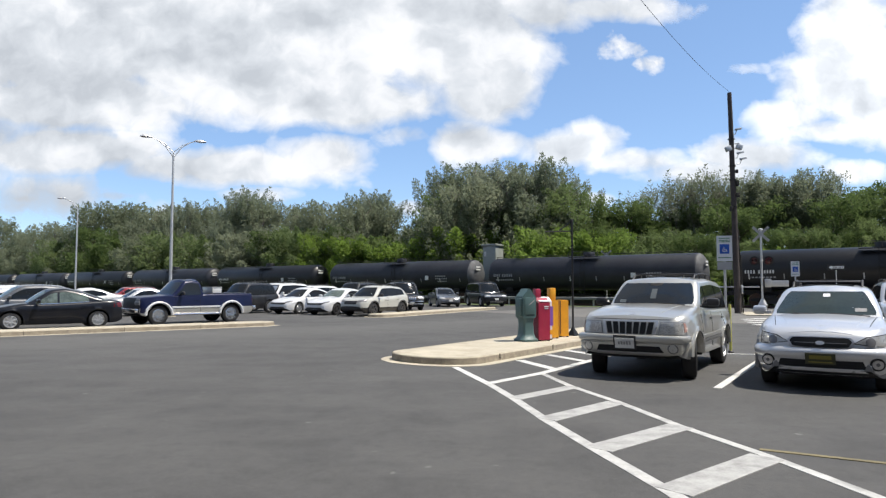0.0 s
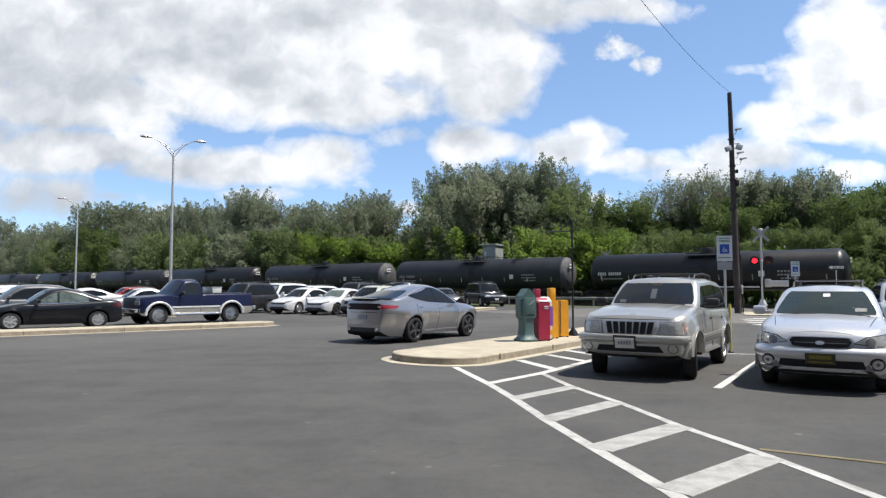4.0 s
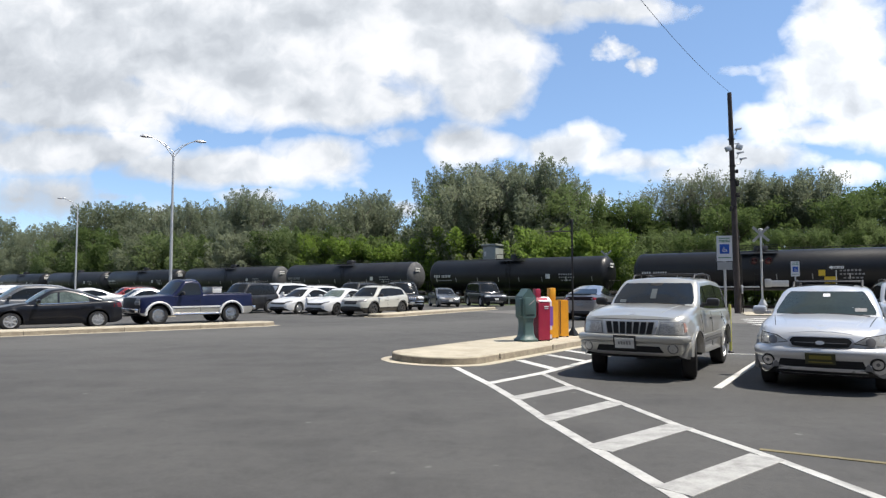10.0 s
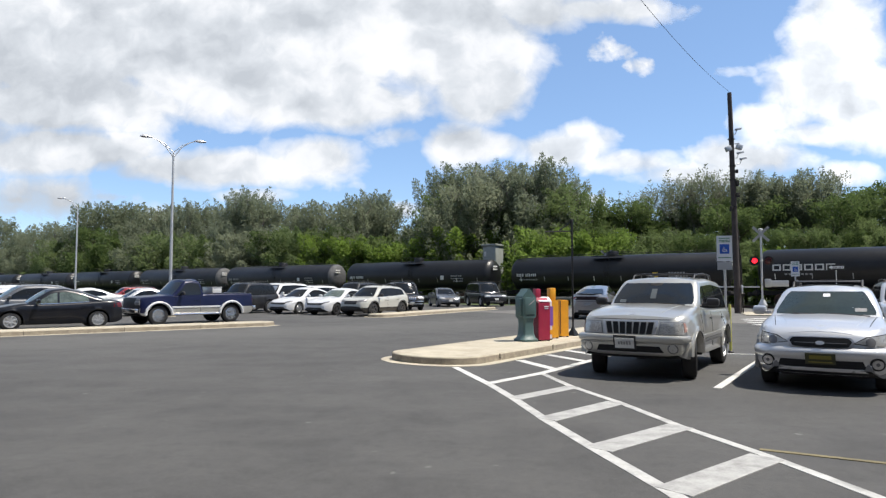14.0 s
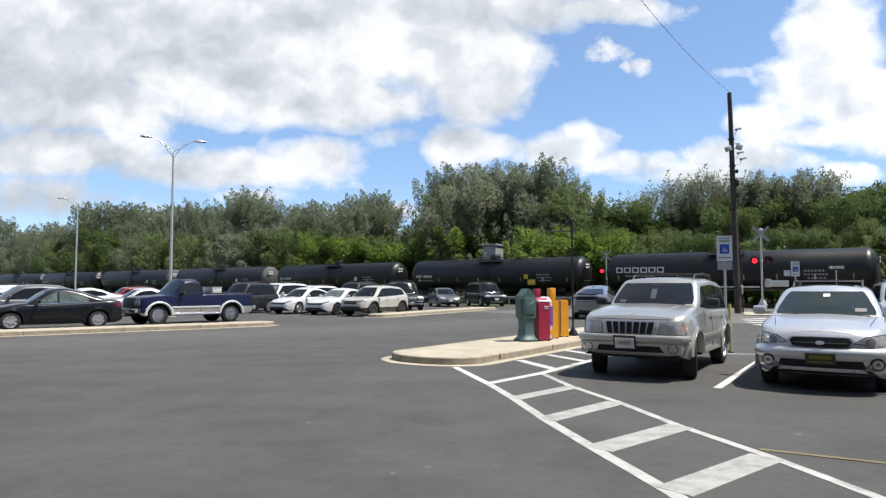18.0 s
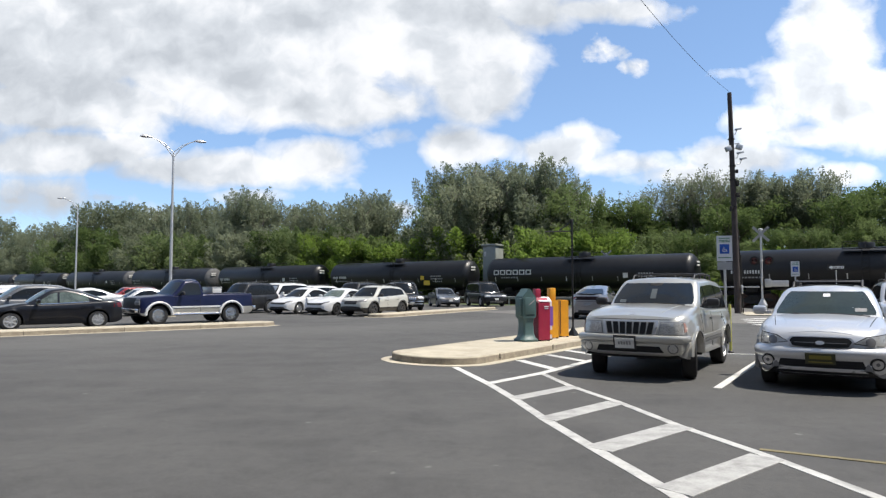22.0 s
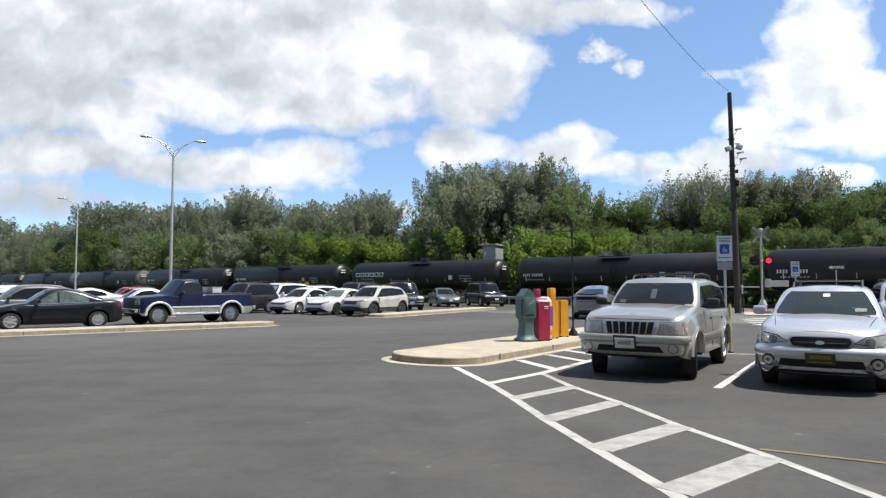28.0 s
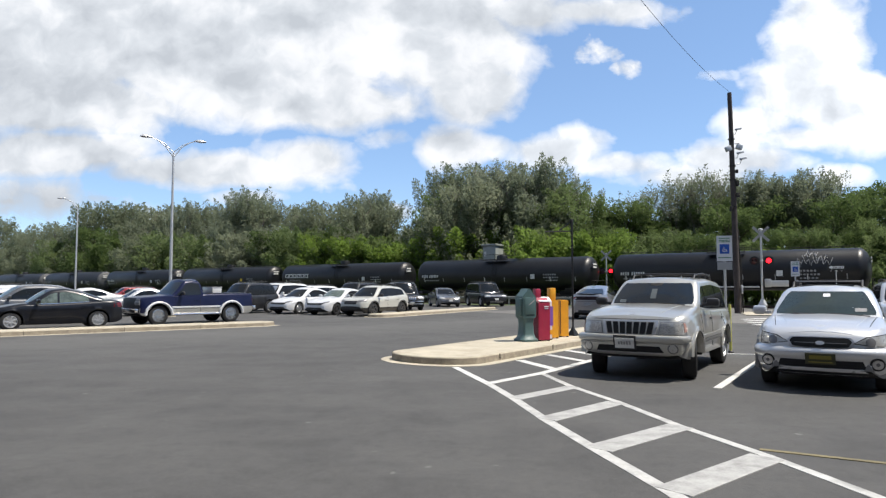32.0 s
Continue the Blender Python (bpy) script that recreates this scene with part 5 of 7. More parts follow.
for nm, quad, off, mt, lab in (("air_intake", [(-0.56, 0.475), (0.56, 0.475), (0.5, 0.575), (-0.5, 0.575)], 0.004, M_UNDER, "black lower air intake"),
                               ("skid_strip", [(-0.53, 0.452), (0.53, 0.452), (0.53, 0.474), (-0.53, 0.474)], 0.014, M_ALLOY, "bright strip under bumper"),
                               ("plate_frame", [(-0.235, 0.52), (0.135, 0.52), (0.135, 0.725), (-0.235, 0.725)], 0.03, M_BLACK, "dark plate frame"),
                               ("number_plate", [(-0.208, 0.542), (0.108, 0.542), (0.108, 0.7), (-0.208, 0.7)], 0.036, M_PLATE, "white number plate")):
    patch_o(nm, "front", quad, off, 0.04, mt, lab, 10, 3, None, True, bump_o)
for k in range(5):
    patch_o("plate_bar", "front", [(-0.155 + k * 0.045, 0.595), (-0.125 + k * 0.045, 0.595), (-0.125 + k * 0.045, 0.655), (-0.155 + k * 0.045, 0.655)], 0.04, 0.01, M_GREYLET, "", 1, 1, None, False, bump_o)
for sg in (1, -1):
    patch_o("fog_surround", "front", disc(sg * 0.7, 0.54, 0.082), 0.004, 0.03, M_HDARK, "dark fog lamp surround", 8, 3, None, True, bump_o)
    patch_o("fog_lamp", "front", disc(sg * 0.7, 0.54, 0.06), 0.01, 0.03, M_LAMP, "round fog lamp", 8, 3, None, True, bump_o)
    for y, r_ in ((0.575, 0.082), (0.735, 0.07)):
        patch_o("headlight_bowl", "front", disc(sg * y, 0.862, r_), 0.015, 0.02, M_LAMP2, "pale reflector bowl", 8, 3)
arch_lips(offroader, OFFROADER, 0.03, 0.085, None, 0.12)
for sg in (1, -1):
    for z in (0.585, 0.64):
        part("sill_groove", box(B(), (0.16, sg * 0.945, z), (1.55, 0.012, 0.012), 0.003), M_BLACK, offroader)

# silver estate with grey lower cladding
h = 2.36
ESTATE = suv("silver", 4.73, 1.78, 1.56, clear=True, wb=2.67, r=0.335, gc=0.22, lower="silverdk", low_z=0.625, shift=0.1, tyre_w=0.215, group="cars in the near row", wipers=True,
             top=[(-h, 0.6), (-h + 0.03, 0.92), (-h + 0.08, 1.05), (-h + 0.5, 1.06), (0.0, 1.03), (h - 1.5, 1.05), (h - 1.25, 1.055), (h - 0.7, 0.99), (h - 0.3, 0.92), (h - 0.1, 0.85), (h - 0.03, 0.72), (h, 0.45)],
             cab=(h - 1.32, h - 2.15, -h + 0.5, -h + 0.12), nose_in=0.3, nose_len=0.85, kr=0.7, kb=0.93, mirror_back=0.42, crown=0.035, flare=0.035, cab_soft=0.16, screen_side=0.065, screen_foot=0.05, screen_mat=M_SCREEN2, shoulder=0.14,
             patches=[("headlight_gasket", "front", [(0.4, 0.728), (0.815, 0.678), (0.815, 0.862), (0.57, 0.832)], 0.008, 0.05, M_BLACK, "", True),
                      ("headlight", "front", [(0.42, 0.735), (0.8, 0.69), (0.8, 0.85), (0.58, 0.82)], 0.012, 0.05, M_LAMP, "swept-back headlight", True),
                      ("grille_surround", "front", oval(0.43, 0.635, 0.822, 4.2, 20, 0.16), 0.03, 0.06, M_ALLOY, "bright grille surround", False),
                      ("grille", "front", oval(0.395, 0.668, 0.81, 4.4, 20, 0.12), 0.04, 0.03, M_UNDER, "black mesh grille", False),
                      ("grille_badge", "front", oval(0.06, 0.705, 0.76, 2.0, 8), 0.05, 0.02, PAINTS["silver"], "small oval badge", False),
                      ("grille_bar", "front", [(-0.33, 0.728), (0.33, 0.728), (0.335, 0.738), (-0.335, 0.738)], 0.044, 0.02, PAINTS["silverdk"], "", False),
                      ("hood_panel", "top", [(2.26, -0.4), (2.26, 0.4), (1.06, 0.62), (1.06, -0.62)], 0.007, 0.03, PAINTS["silver"], "raised middle of the bonnet", False),
                      ("hood_shut_line", "top", [(1.95, 0.62), (1.05, 0.72), (1.05, 0.71), (1.95, 0.61)], 0.003, 0.01, M_UNDER, "", True),
                      ("tail_lamp", "back", [(0.6, 0.78), (0.8, 0.78), (0.78, 0.98), (0.6, 0.98)], 0.012, 0.05, M_TAIL, "red tail lamp", True)])
estate, _, patch_e = build_car("estate_car", pose(6.738, 11.525, 0, 0, 0, -123), "silver estate car with grey lower cladding and black roof rails", ESTATE)


_, bump_e = wrap(estate, "bumper", wrap_path(h + 0.02, 0.885, 0.44, 2.6), [(-0.12, 0.68), (-0.03, 0.67), (0.015, 0.645), (0.038, 0.6), (0.036, 0.55), (0.02, 0.51), (0.0, 0.49), (-0.012, 0.4), (-0.036, 0.33), (-0.08, 0.275), (-0.14, 0.27)],
                 PAINTS["silver"], "silver bumper that wraps the nose", 0.03)
for nm, quad, off, mt, lab in (("air_intake", [(-0.56, 0.375), (0.56, 0.375), (0.52, 0.485), (-0.52, 0.485)], 0.004, M_UNDER, "black lower air intake"),
                               ("skid_strip", [(-0.54, 0.335), (0.54, 0.335), (0.56, 0.368), (-0.56, 0.368)], 0.012, PAINTS["silver"], "bright skid strip"),
                               ("lower_lip", [(-0.8, 0.285), (0.8, 0.285), (0.8, 0.32), (-0.8, 0.32)], 0.008, M_BLACK, "black lower lip"),
                               ("number_plate", [(-0.19, 0.43), (0.19, 0.43), (0.19, 0.585), (-0.19, 0.585)], 0.03, M_PLATEY, "black plate with yellow bars"),
                               ("plate_bar", [(-0.14, 0.512), (0.14, 0.512), (0.14, 0.556), (-0.14, 0.556)], 0.034, M_YLET, ""),
                               ("plate_bar", [(-0.15, 0.452), (0.15, 0.452), (0.15, 0.468), (-0.15, 0.468)], 0.034, M_YLET, "")):
    patch_e(nm, "front", quad, off, 0.03, mt, lab, 10, 3, None, True, bump_e)
arch_lips(estate, ESTATE, 0.026, 0.06, PAINTS["silverdk"])
part("wind_deflector", box(B(), (ESTATE["cab"][1] - 0.42, 0, 1.635), (0.14, 1.0, 0.02), 0.008, Matrix.Rotation(radians(9), 4, "Y")), M_BLACK, estate, "black roof rack wind deflector")
for sg in (1, -1):
    patch_e("fog_surround", "front", disc(sg * 0.69, 0.45, 0.092), 0.006, 0.03, M_BLACK, "black fog lamp surround", 8, 3, None, True, bump_e)
    patch_e("fog_lamp", "front", disc(sg * 0.69, 0.45, 0.066), 0.014, 0.03, M_ALLOY, "round fog lamp", 8, 3, None, True, bump_e)
    patch_e("fog_bulb", "front", disc(sg * 0.69, 0.45, 0.024), 0.018, 0.02, M_HDARK, "", 8, 3, None, True, bump_e)
    patch_e("headlight_bowl", "front", disc(sg * 0.62, 0.755, 0.062), 0.02, 0.02, M_HDARK, "round reflector bowl", 8, 3)
patch_e("sunroof", "top", [(0.12, -0.4), (0.12, 0.4), (-0.6, 0.4), (-0.6, -0.4)], 0.006, 0.01, M_DARKGL, "dark glass sunroof", 8, 6, None, True, ESTATE["cab_tree"])

# the silver saloon that drives through and parks
h = 2.43
SILVER_SALOON = sedan("billet", 4.86, 1.9, 1.6, wb=2.75, clear=True, screen_mat=M_SCREEN3, mirror=M_BLACK, r=0.355, rim=M_DRIM, kr=0.57, kb=0.885, tyre_w=0.235, shift=0.115, nose_len=0.7, nose_in=0.3, tail_len=0.85, tail_in=0.34, roof_arc=0.05, roof_drop=0.06, arch_top=0.6, arch_low=0.68, group="", low_z=0.5, shoulder=0.24, under=0.095, waist=0.87, lean=0.2, flare=0.03, cab_soft=0.3, cab_round=0.13, cab_tail=0.1, rail=0.04, kick=0.17, rear_side=0.04, rear_top=0.04, rim_k=0.76, bow=0.18, bow_rear=0.16, crown=0.04, screen_top=0.12, handle_mat=M_CHROME, handle_down=0.13,
             top=[(-h, 0.62), (-h + 0.03, 0.98), (-h + 0.08, 1.13), (-h + 0.25, 1.18), (-h + 1.0, 1.13), (0.0, 1.07), (h - 1.5, 1.03), (h - 1.15, 1.03), (h - 0.6, 0.95), (h - 0.22, 0.84), (h - 0.06, 0.7), (h, 0.46)],
             cab=(h - 1.18, h - 2.2, -h + 1.66, -h + 0.3),
             patches=[("tail_lamp", "back", [(y, 0.93 + 0.03 * ((y - 0.3) / 0.6), 1.065 - 0.035 * max(0, (y - 0.6) / 0.28)) for y in np.linspace(0.55, 0.86, 14)], 0.012, 0.04, M_TAIL2, "red wrap-round tail lamp", True),
                ("tail_lamp_side", "left", [(-2.28, 0.965), (-2.15, 0.98), (-2.16, 1.03), (-2.26, 1.06)], 0.012, 0.03, M_TAIL2, "red wrap-round tail lamp", True),
                ("tail_bar", "back", [(-0.56, 0.92), (0.56, 0.92), (0.56, 1.09), (-0.56, 1.09)], 0.01, 0.03, M_TAILK, "dark smoked lamp bar", False),
                ("lamp_element", "back", [(0.5, 0.98), (0.6, 0.98), (0.6, 1.02), (0.5, 1.02)], 0.018, 0.02, M_LAMPW, "pale reversing lamp", True),
                ("number_plate", "back", [(-0.155, 0.66), (0.155, 0.66), (0.155, 0.8), (-0.155, 0.8)], 0.02, 0.02, M_PLATEG, "number plate with shade painted into its colour", False),
                ("boot_line", "back", [(-0.62, 0.845), (0.62, 0.845), (0.62, 0.857), (-0.62, 0.857)], 0.003, 0.01, M_UNDER, "", False),
                ("bumper_line", "left", [(-2.3, 0.83), (-1.72, 0.78), (-1.72, 0.787), (-2.3, 0.838)], 0.003, 0.01, M_UNDER, "", True),
                ("headlight", "front", [(0.46, 0.7), (0.86, 0.77), (0.86, 0.88), (0.5, 0.79)], 0.012, 0.04, M_LAMP, "clear headlight unit", True),
                ("grille", "front", oval(0.5, 0.56, 0.68, 3.0, 12), 0.012, 0.04, M_BLACK, "black grille", False),
                ("air_intake", "front", oval(0.6, 0.3, 0.46, 3.0, 12), 0.012, 0.04, M_BLACK, "black lower air intake", False),
                ("sill_strip", "left", [(-0.9, 0.285), (1.0, 0.285), (1.0, 0.315), (-0.9, 0.315)], 0.012, 0.02, M_ALLOY, "bright sill strip", True),
                ("bumper", "back", [(-0.56, 0.3), (0.56, 0.3), (0.48, 0.44), (-0.48, 0.44)], 0.014, 0.06, M_BLACK, "black lower rear bumper", False)])
silver_saloon, silver_saloon_wheels, _ = build_car("saloon_car", pose(-12.4, 2.8, 0, 0, 0, 56), "silver-grey saloon car with dark alloy wheels driving through", SILVER_SALOON)

bm = B()
ring_loft(bm, [[(-2.38 + 0.3 * abs(u) ** 3, u * 0.7, 1.195), (-2.17 + 0.18 * abs(u) ** 3, u * 0.7, 1.19), (-2.17 + 0.18 * abs(u) ** 3, u * 0.7, 1.212), (-2.39 + 0.3 * abs(u) ** 3, u * 0.7, 1.222)] for u in np.linspace(-1, 1, 13)])
part("spoiler", bm, M_BLACK, silver_saloon, "black boot-lid spoiler")
for sg in (1, -1):
    part("exhaust_pipe", lathe(B(), [(0.045, 0.0), (0.05, 0.02), (0.05, 0.12), (0.04, 0.12), (0.04, 0.02)], 14, "x"), M_ALLOY, silver_saloon, "round exhaust tip", True, pose(-2.43, sg * 0.48, 0.39))
patch_o("parking_tag", "front", [(-0.04, 1.32), (0.06, 1.32), (0.06, 1.5), (-0.04, 1.5)], 0.008, 0.003, M_TAGP, "pale hanging parking tag", 2, 2, None, True, OFFROADER["cab_tree"])
patch_o("inspection_sticker", "front", [(-0.6, 1.24), (-0.48, 1.24), (-0.48, 1.3), (-0.6, 1.3)], 0.008, 0.003, M_TAGP, "small pale windscreen sticker", 2, 2, None, True, OFFROADER["cab_tree"])
patch_o("rear_view_mirror", "front", [(-0.1, 1.56), (0.12, 1.56), (0.12, 1.61), (-0.1, 1.61)], 0.006, 0.003, M_UNDER, "", 2, 2, None, True, OFFROADER["cab_tree"])
patch_e("parking_tag", "front", [(-0.03, 1.37), (0.07, 1.37), (0.07, 1.42), (-0.03, 1.42)], 0.008, 0.003, M_PAPER, "small white windscreen tag", 2, 2, None, True, ESTATE["cab_tree"])
patch_e("inspection_sticker", "front", [(0.42, 1.14), (0.58, 1.14), (0.58, 1.19), (0.42, 1.19)], 0.008, 0.003, M_GREYLET, "small pale windscreen sticker", 2, 2, None, True, ESTATE["cab_tree"])

# car park beyond the kerb
FAR = "parked cars beyond the kerb"
build_car("saloon_car", pose(-14.5, 24.42, 0, 0, 0, -142), "charcoal saloon car with silver wheel covers", sedan("charcoal", 4.56, 1.76, 1.47, wb=2.75, shift=-0.01, spokes=7, rim=PAINTS["silver"], side_mat=M_SCREEN3, bright_line=True, clear=True, screen_mat=M_SCREEN3, group=FAR, black_pillars=False, patches=face((0.62, 0.78), (0.55, 0.68), 1.82, M_LAMP, M_BLACK, 0.24, 0.42, 0.5, 0.5, (0.78, 0.95), None, True, 0.4) + [("tail_lamp", "left", [(-2.3, 0.84), (-2.0, 0.86), (-2.02, 0.94), (-2.28, 0.97)], 0.012, 0.03, M_TAIL, "red wrap-round tail lamp", True)]))
pk, _, patch_p = build_car("pickup_truck", pose(-10.88, 28.19, 0, 0, 0, -134), "navy blue pickup truck with silver lower body and chrome arches",
                           pickup("navy", 5.06, 1.93, 1.84, wb=3.12, r=0.39, shift=0.12, cab=(1.13, 0.57, -0.09, -0.22), door_lines=[0.99, -0.05], handles=[0.12], lower="pewter", low_z=0.7, group=FAR, clear=True, spokes=8, mirror=M_BLACK, side_mat=M_SCREEN, rim=M_CHROME,
                                  side_trim=(0.69, 0.75, PAINTS["white"])))
for xw in (1.68, -1.44):
    for sg in (1, -1):
        bm = B()
        pts_o = [(xw + 0.53 * math.cos(a), sg * 0.985, 0.39 + 0.53 * math.sin(a)) for a in np.linspace(0.05, math.pi - 0.05, 15)]
        tube(bm, pts_o, 0.055, 6)
        part("arch_trim", bm, PAINTS["white"], pk, "white wheel-arch trim")
patch_p("grille", "front", [(-0.9, 0.72), (0.9, 0.72), (0.9, 1.1), (-0.9, 1.1)], 0.012, 0.05, M_BLACK, "dark grille with square lamps", 10, 4)
for ax in ("left", "right"):
    patch_p("front_wing_panel", ax, [(2.21, 0.5), (2.47, 0.5), (2.47, 0.78), (2.21, 0.78)], 0.006, 0.03, PAINTS["navy"], "navy panel ahead of wheel", 6, 4)
for sg in (1, -1):
    for z in (0.82, 0.97):
        patch_p("headlight", "front", [(sg * 0.62, z), (sg * 0.86, z), (sg * 0.86, z + 0.11), (sg * 0.62, z + 0.11)], 0.02, 0.03, M_HDARK, "square headlight", 4, 2)
part("running_board", tube(B(), [(-0.86, 1.01, 0.42), (1.09, 1.01, 0.42)], 0.045, 8), M_CHROME, pk, "chrome side step")
part("front_bumper", box(B(), (2.54, 0, 0.6), (0.14, 1.84, 0.18), 0.04), M_CHROME, pk, "chrome front bumper")
part("rear_bumper", box(B(), (-2.57, 0, 0.62), (0.16, 1.86, 0.18), 0.04), M_CHROME, pk, "chrome rear bumper")
part("bed_liner", box(B(), (-1.39, 0, 1.255), (2.0, 1.58, 0.03), 0.01), M_BLACK, pk)
bm = box(B(), (0, 0, 0.12), (0.42, 0.9, 0.24), 0.02)
box(bm, (0, 0, 0.255), (0.46, 0.94, 0.03), 0.008)
thing("tool_box", pk.matrix_basis @ pose(-0.85, 0.35, 1.27), "white metal tool box in the truck bed", "tool box", "", "", bm, PAINTS["white"])
h = 2.23
XT = suv("cream", 4.46, 1.8, 1.61, lower="black", low_z=0.46, r=0.35, group=FAR, kr=0.66, rim=M_DRIM, cab=(1.2, 0.42, -1.5, -2.1), roof_drop=0.05, roof_arc=0.03, rear_pillar=0.22, cab_soft=0.16, cab_round=0.12, tail_in=0.25, tail_len=0.7, nose_in=0.26, nose_len=0.8, mirror=M_BLACK, shoulder=0.15,
         top=[(-h, 0.6), (-h + 0.03, 0.9), (-h + 0.1, 1.06), (-h + 0.5, 1.1), (0.0, 1.02), (h - 1.3, 1.0), (h - 1.05, 1.0), (h - 0.5, 0.92), (h - 0.15, 0.82), (h - 0.03, 0.68), (h, 0.5)],
         patches=[("headlight", "front", [(0.42, 0.74), (0.82, 0.78), (0.8, 0.9), (0.45, 0.84)], 0.012, 0.05, M_HDARK, "swept-back headlight", True),
                  ("grille", "front", [(-0.38, 0.64), (0.38, 0.64), (0.42, 0.82), (-0.42, 0.82)], 0.014, 0.05, M_BLACK, "black grille", False),
                  ("bumper", "front", [(-0.8, 0.3), (0.8, 0.3), (0.7, 0.52), (-0.7, 0.52)], 0.012, 0.05, M_BLACK, "black lower bumper", False),
                  ("tail_lamp", "back", [(0.5, 0.88), (0.8, 0.9), (0.78, 1.04), (0.5, 1.02)], 0.012, 0.05, M_TAIL, "red tail lamp", True)])
crossover, _, _ = build_car("crossover_car", pose(-3.70, 36.1, 0, 0, 0, -121), "sand-white compact crossover with black lower cladding", XT)
for xw in (XT["wb"] / 2, -XT["wb"] / 2):
    for sg in (1, -1):
        part("arch_cladding", tube(B(), [(xw + 0.44 * math.cos(a), sg * 0.885, 0.35 + 0.44 * math.sin(a)) for a in np.linspace(-0.2, math.pi + 0.2, 15)], 0.05, 6), M_BLACK, crossover, "black wheel-arch cladding")
DARK_NOSE = [("grille_band", "front", [(-0.5, 0.56), (0.5, 0.56), (0.62, 0.66), (-0.62, 0.66)], 0.014, 0.04, M_BLACK, "black grille band", False),
             ("lower_bumper", "front", [(-0.66, 0.24), (0.66, 0.24), (0.5, 0.42), (-0.5, 0.42)], 0.014, 0.04, M_BLACK, "black lower bumper", False),
             ("headlight", "front", [(0.5, 0.64), (0.82, 0.68), (0.82, 0.78), (0.56, 0.72)], 0.014, 0.04, M_HDARK, "dark swept-back headlight", True),
             ("tail_lamp", "back", [(0.5, 0.78), (0.8, 0.78), (0.8, 0.94), (0.5, 0.94)], 0.012, 0.04, M_TAIL, "red tail lamp", True)]
build_car("saloon_car", pose(-5.85, 37.7, 0, 0, 0, -121), "white saloon car with black grille and dark roof glass", sedan("white", 4.63, 1.8, 1.45, group=FAR, fast=0.12, clear=True, screen_mat=M_SCREEN3, rim=M_DRIM, patches=DARK_NOSE, nose_len=0.7, cab_soft=0.28))
build_car("hatchback_car", pose(-8.22, 39.0, 0, 0, 0, -121), "white wedge-shaped hatchback car", sedan("white", 4.5, 1.76, 1.49, group=FAR, fast=0.25, patches=DARK_NOSE, nose_len=0.7, cab_soft=0.28, cab=(1.1, 0.2, -0.85, -2.0)))
build_car("off_road_car", pose(-11.8, 38.9, 0, 0, 0, -121), "dark grey off-road wagon", suv("dkgrey", 4.2, 1.84, 1.78, group=FAR))
WSUV = suv("white", 4.7, 1.86, 1.78, group=FAR, clear=True)
_, _, patch_w = build_car("off_road_car", pose(-10.9, 43.7, 0, 0, 0, -121), "white wagon with silver sunshade in the windscreen", WSUV)
patch_w("sunshade", "front", [(-0.62, 1.12), (0.62, 1.12), (0.52, 1.62), (-0.52, 1.62)], 0.008, 0.004, M_CHROME, "silver folding sunshade in windscreen", 8, 4, None, True, WSUV["cab_tree"])
build_car("estate_car", pose(-9.4, 47.3, 0, 0, 0, -121), "white estate car with roof rails", suv("white", 4.7, 1.8, 1.62, group=FAR))
build_car("off_road_car", pose(-6.2, 46.5, 0, 0, 0, -121), "dark grey square off-road wagon", suv("dkgrey", 4.6, 1.86, 1.84, group=FAR))
BLACK4 = suv("black", 4.4, 1.86, 1.86, group=FAR, rim=M_CHROME, r=0.39, kr=0.8)
_, _, patch_k = build_car("off_road_car", pose(-2.65, 44.0, 0, 0, 0, -72), "black off-road car with chrome wheels", BLACK4)
for z in (0.42, 0.58):
    patch_k("bumper_bar", "front", [(-0.75, z), (0.75, z), (0.75, z + 0.07), (-0.75, z + 0.07)], 0.05, 0.06, M_CHROME, "chrome bumper bar", 8, 2)
for k in range(5):
    patch_k("grille_bar", "front", [(-0.3 + k * 0.13, 0.73), (-0.25 + k * 0.13, 0.73), (-0.25 + k * 0.13, 0.9), (-0.3 + k * 0.13, 0.9)], 0.03, 0.03, M_CHROME, "", 1, 2)
build_car("saloon_car", pose(0.05, 52.3, 0, 0, 0, -76), "pewter grey saloon car facing the car park", sedan("grey", 4.6, 1.78, 1.45, group=FAR))
_, _, patch_k = build_car("off_road_car", pose(3.4, 53.4, 0, 0, 0, -72), "large black off-road wagon with bright grille bar", suv("black", 5.0, 1.98, 1.9, group=FAR, r=0.39))
patch_k("grille_bar", "front", [(-0.62, 0.8), (0.62, 0.8), (0.62, 0.86), (-0.62, 0.86)], 0.03, 0.04, M_ALLOY, "bright grille bar", 8, 2)
patch_k("skid_plate", "front", [(-0.5, 0.3), (0.5, 0.3), (0.55, 0.4), (-0.55, 0.4)], 0.03, 0.04, M_ALLOY, "pale lower skid plate", 8, 2)
build_car("hatchback_car", pose(-17.3, 27.4, 0, 0, 0, -142), "grey hatchback with glass coloured as if sunlit, behind another car", suv("grey", 4.3, 1.8, 1.62, group=FAR, clear=True, screen_mat=M_SCREEN3, rails=False, cab=(1.1, 0.35, -1.2, -1.95), cab_soft=0.25))
build_car("saloon_car", pose(-20.6, 31.0, 0, 0, 0, -142), "white saloon car behind other parked cars", sedan("white", 4.7, 1.8, 1.47, group=FAR, clear=True))
build_car("estate_car", pose(-23.6, 34.6, 0, 0, 0, -142), "white estate car behind other parked cars", suv("white", 4.6, 1.8, 1.62, group=FAR))
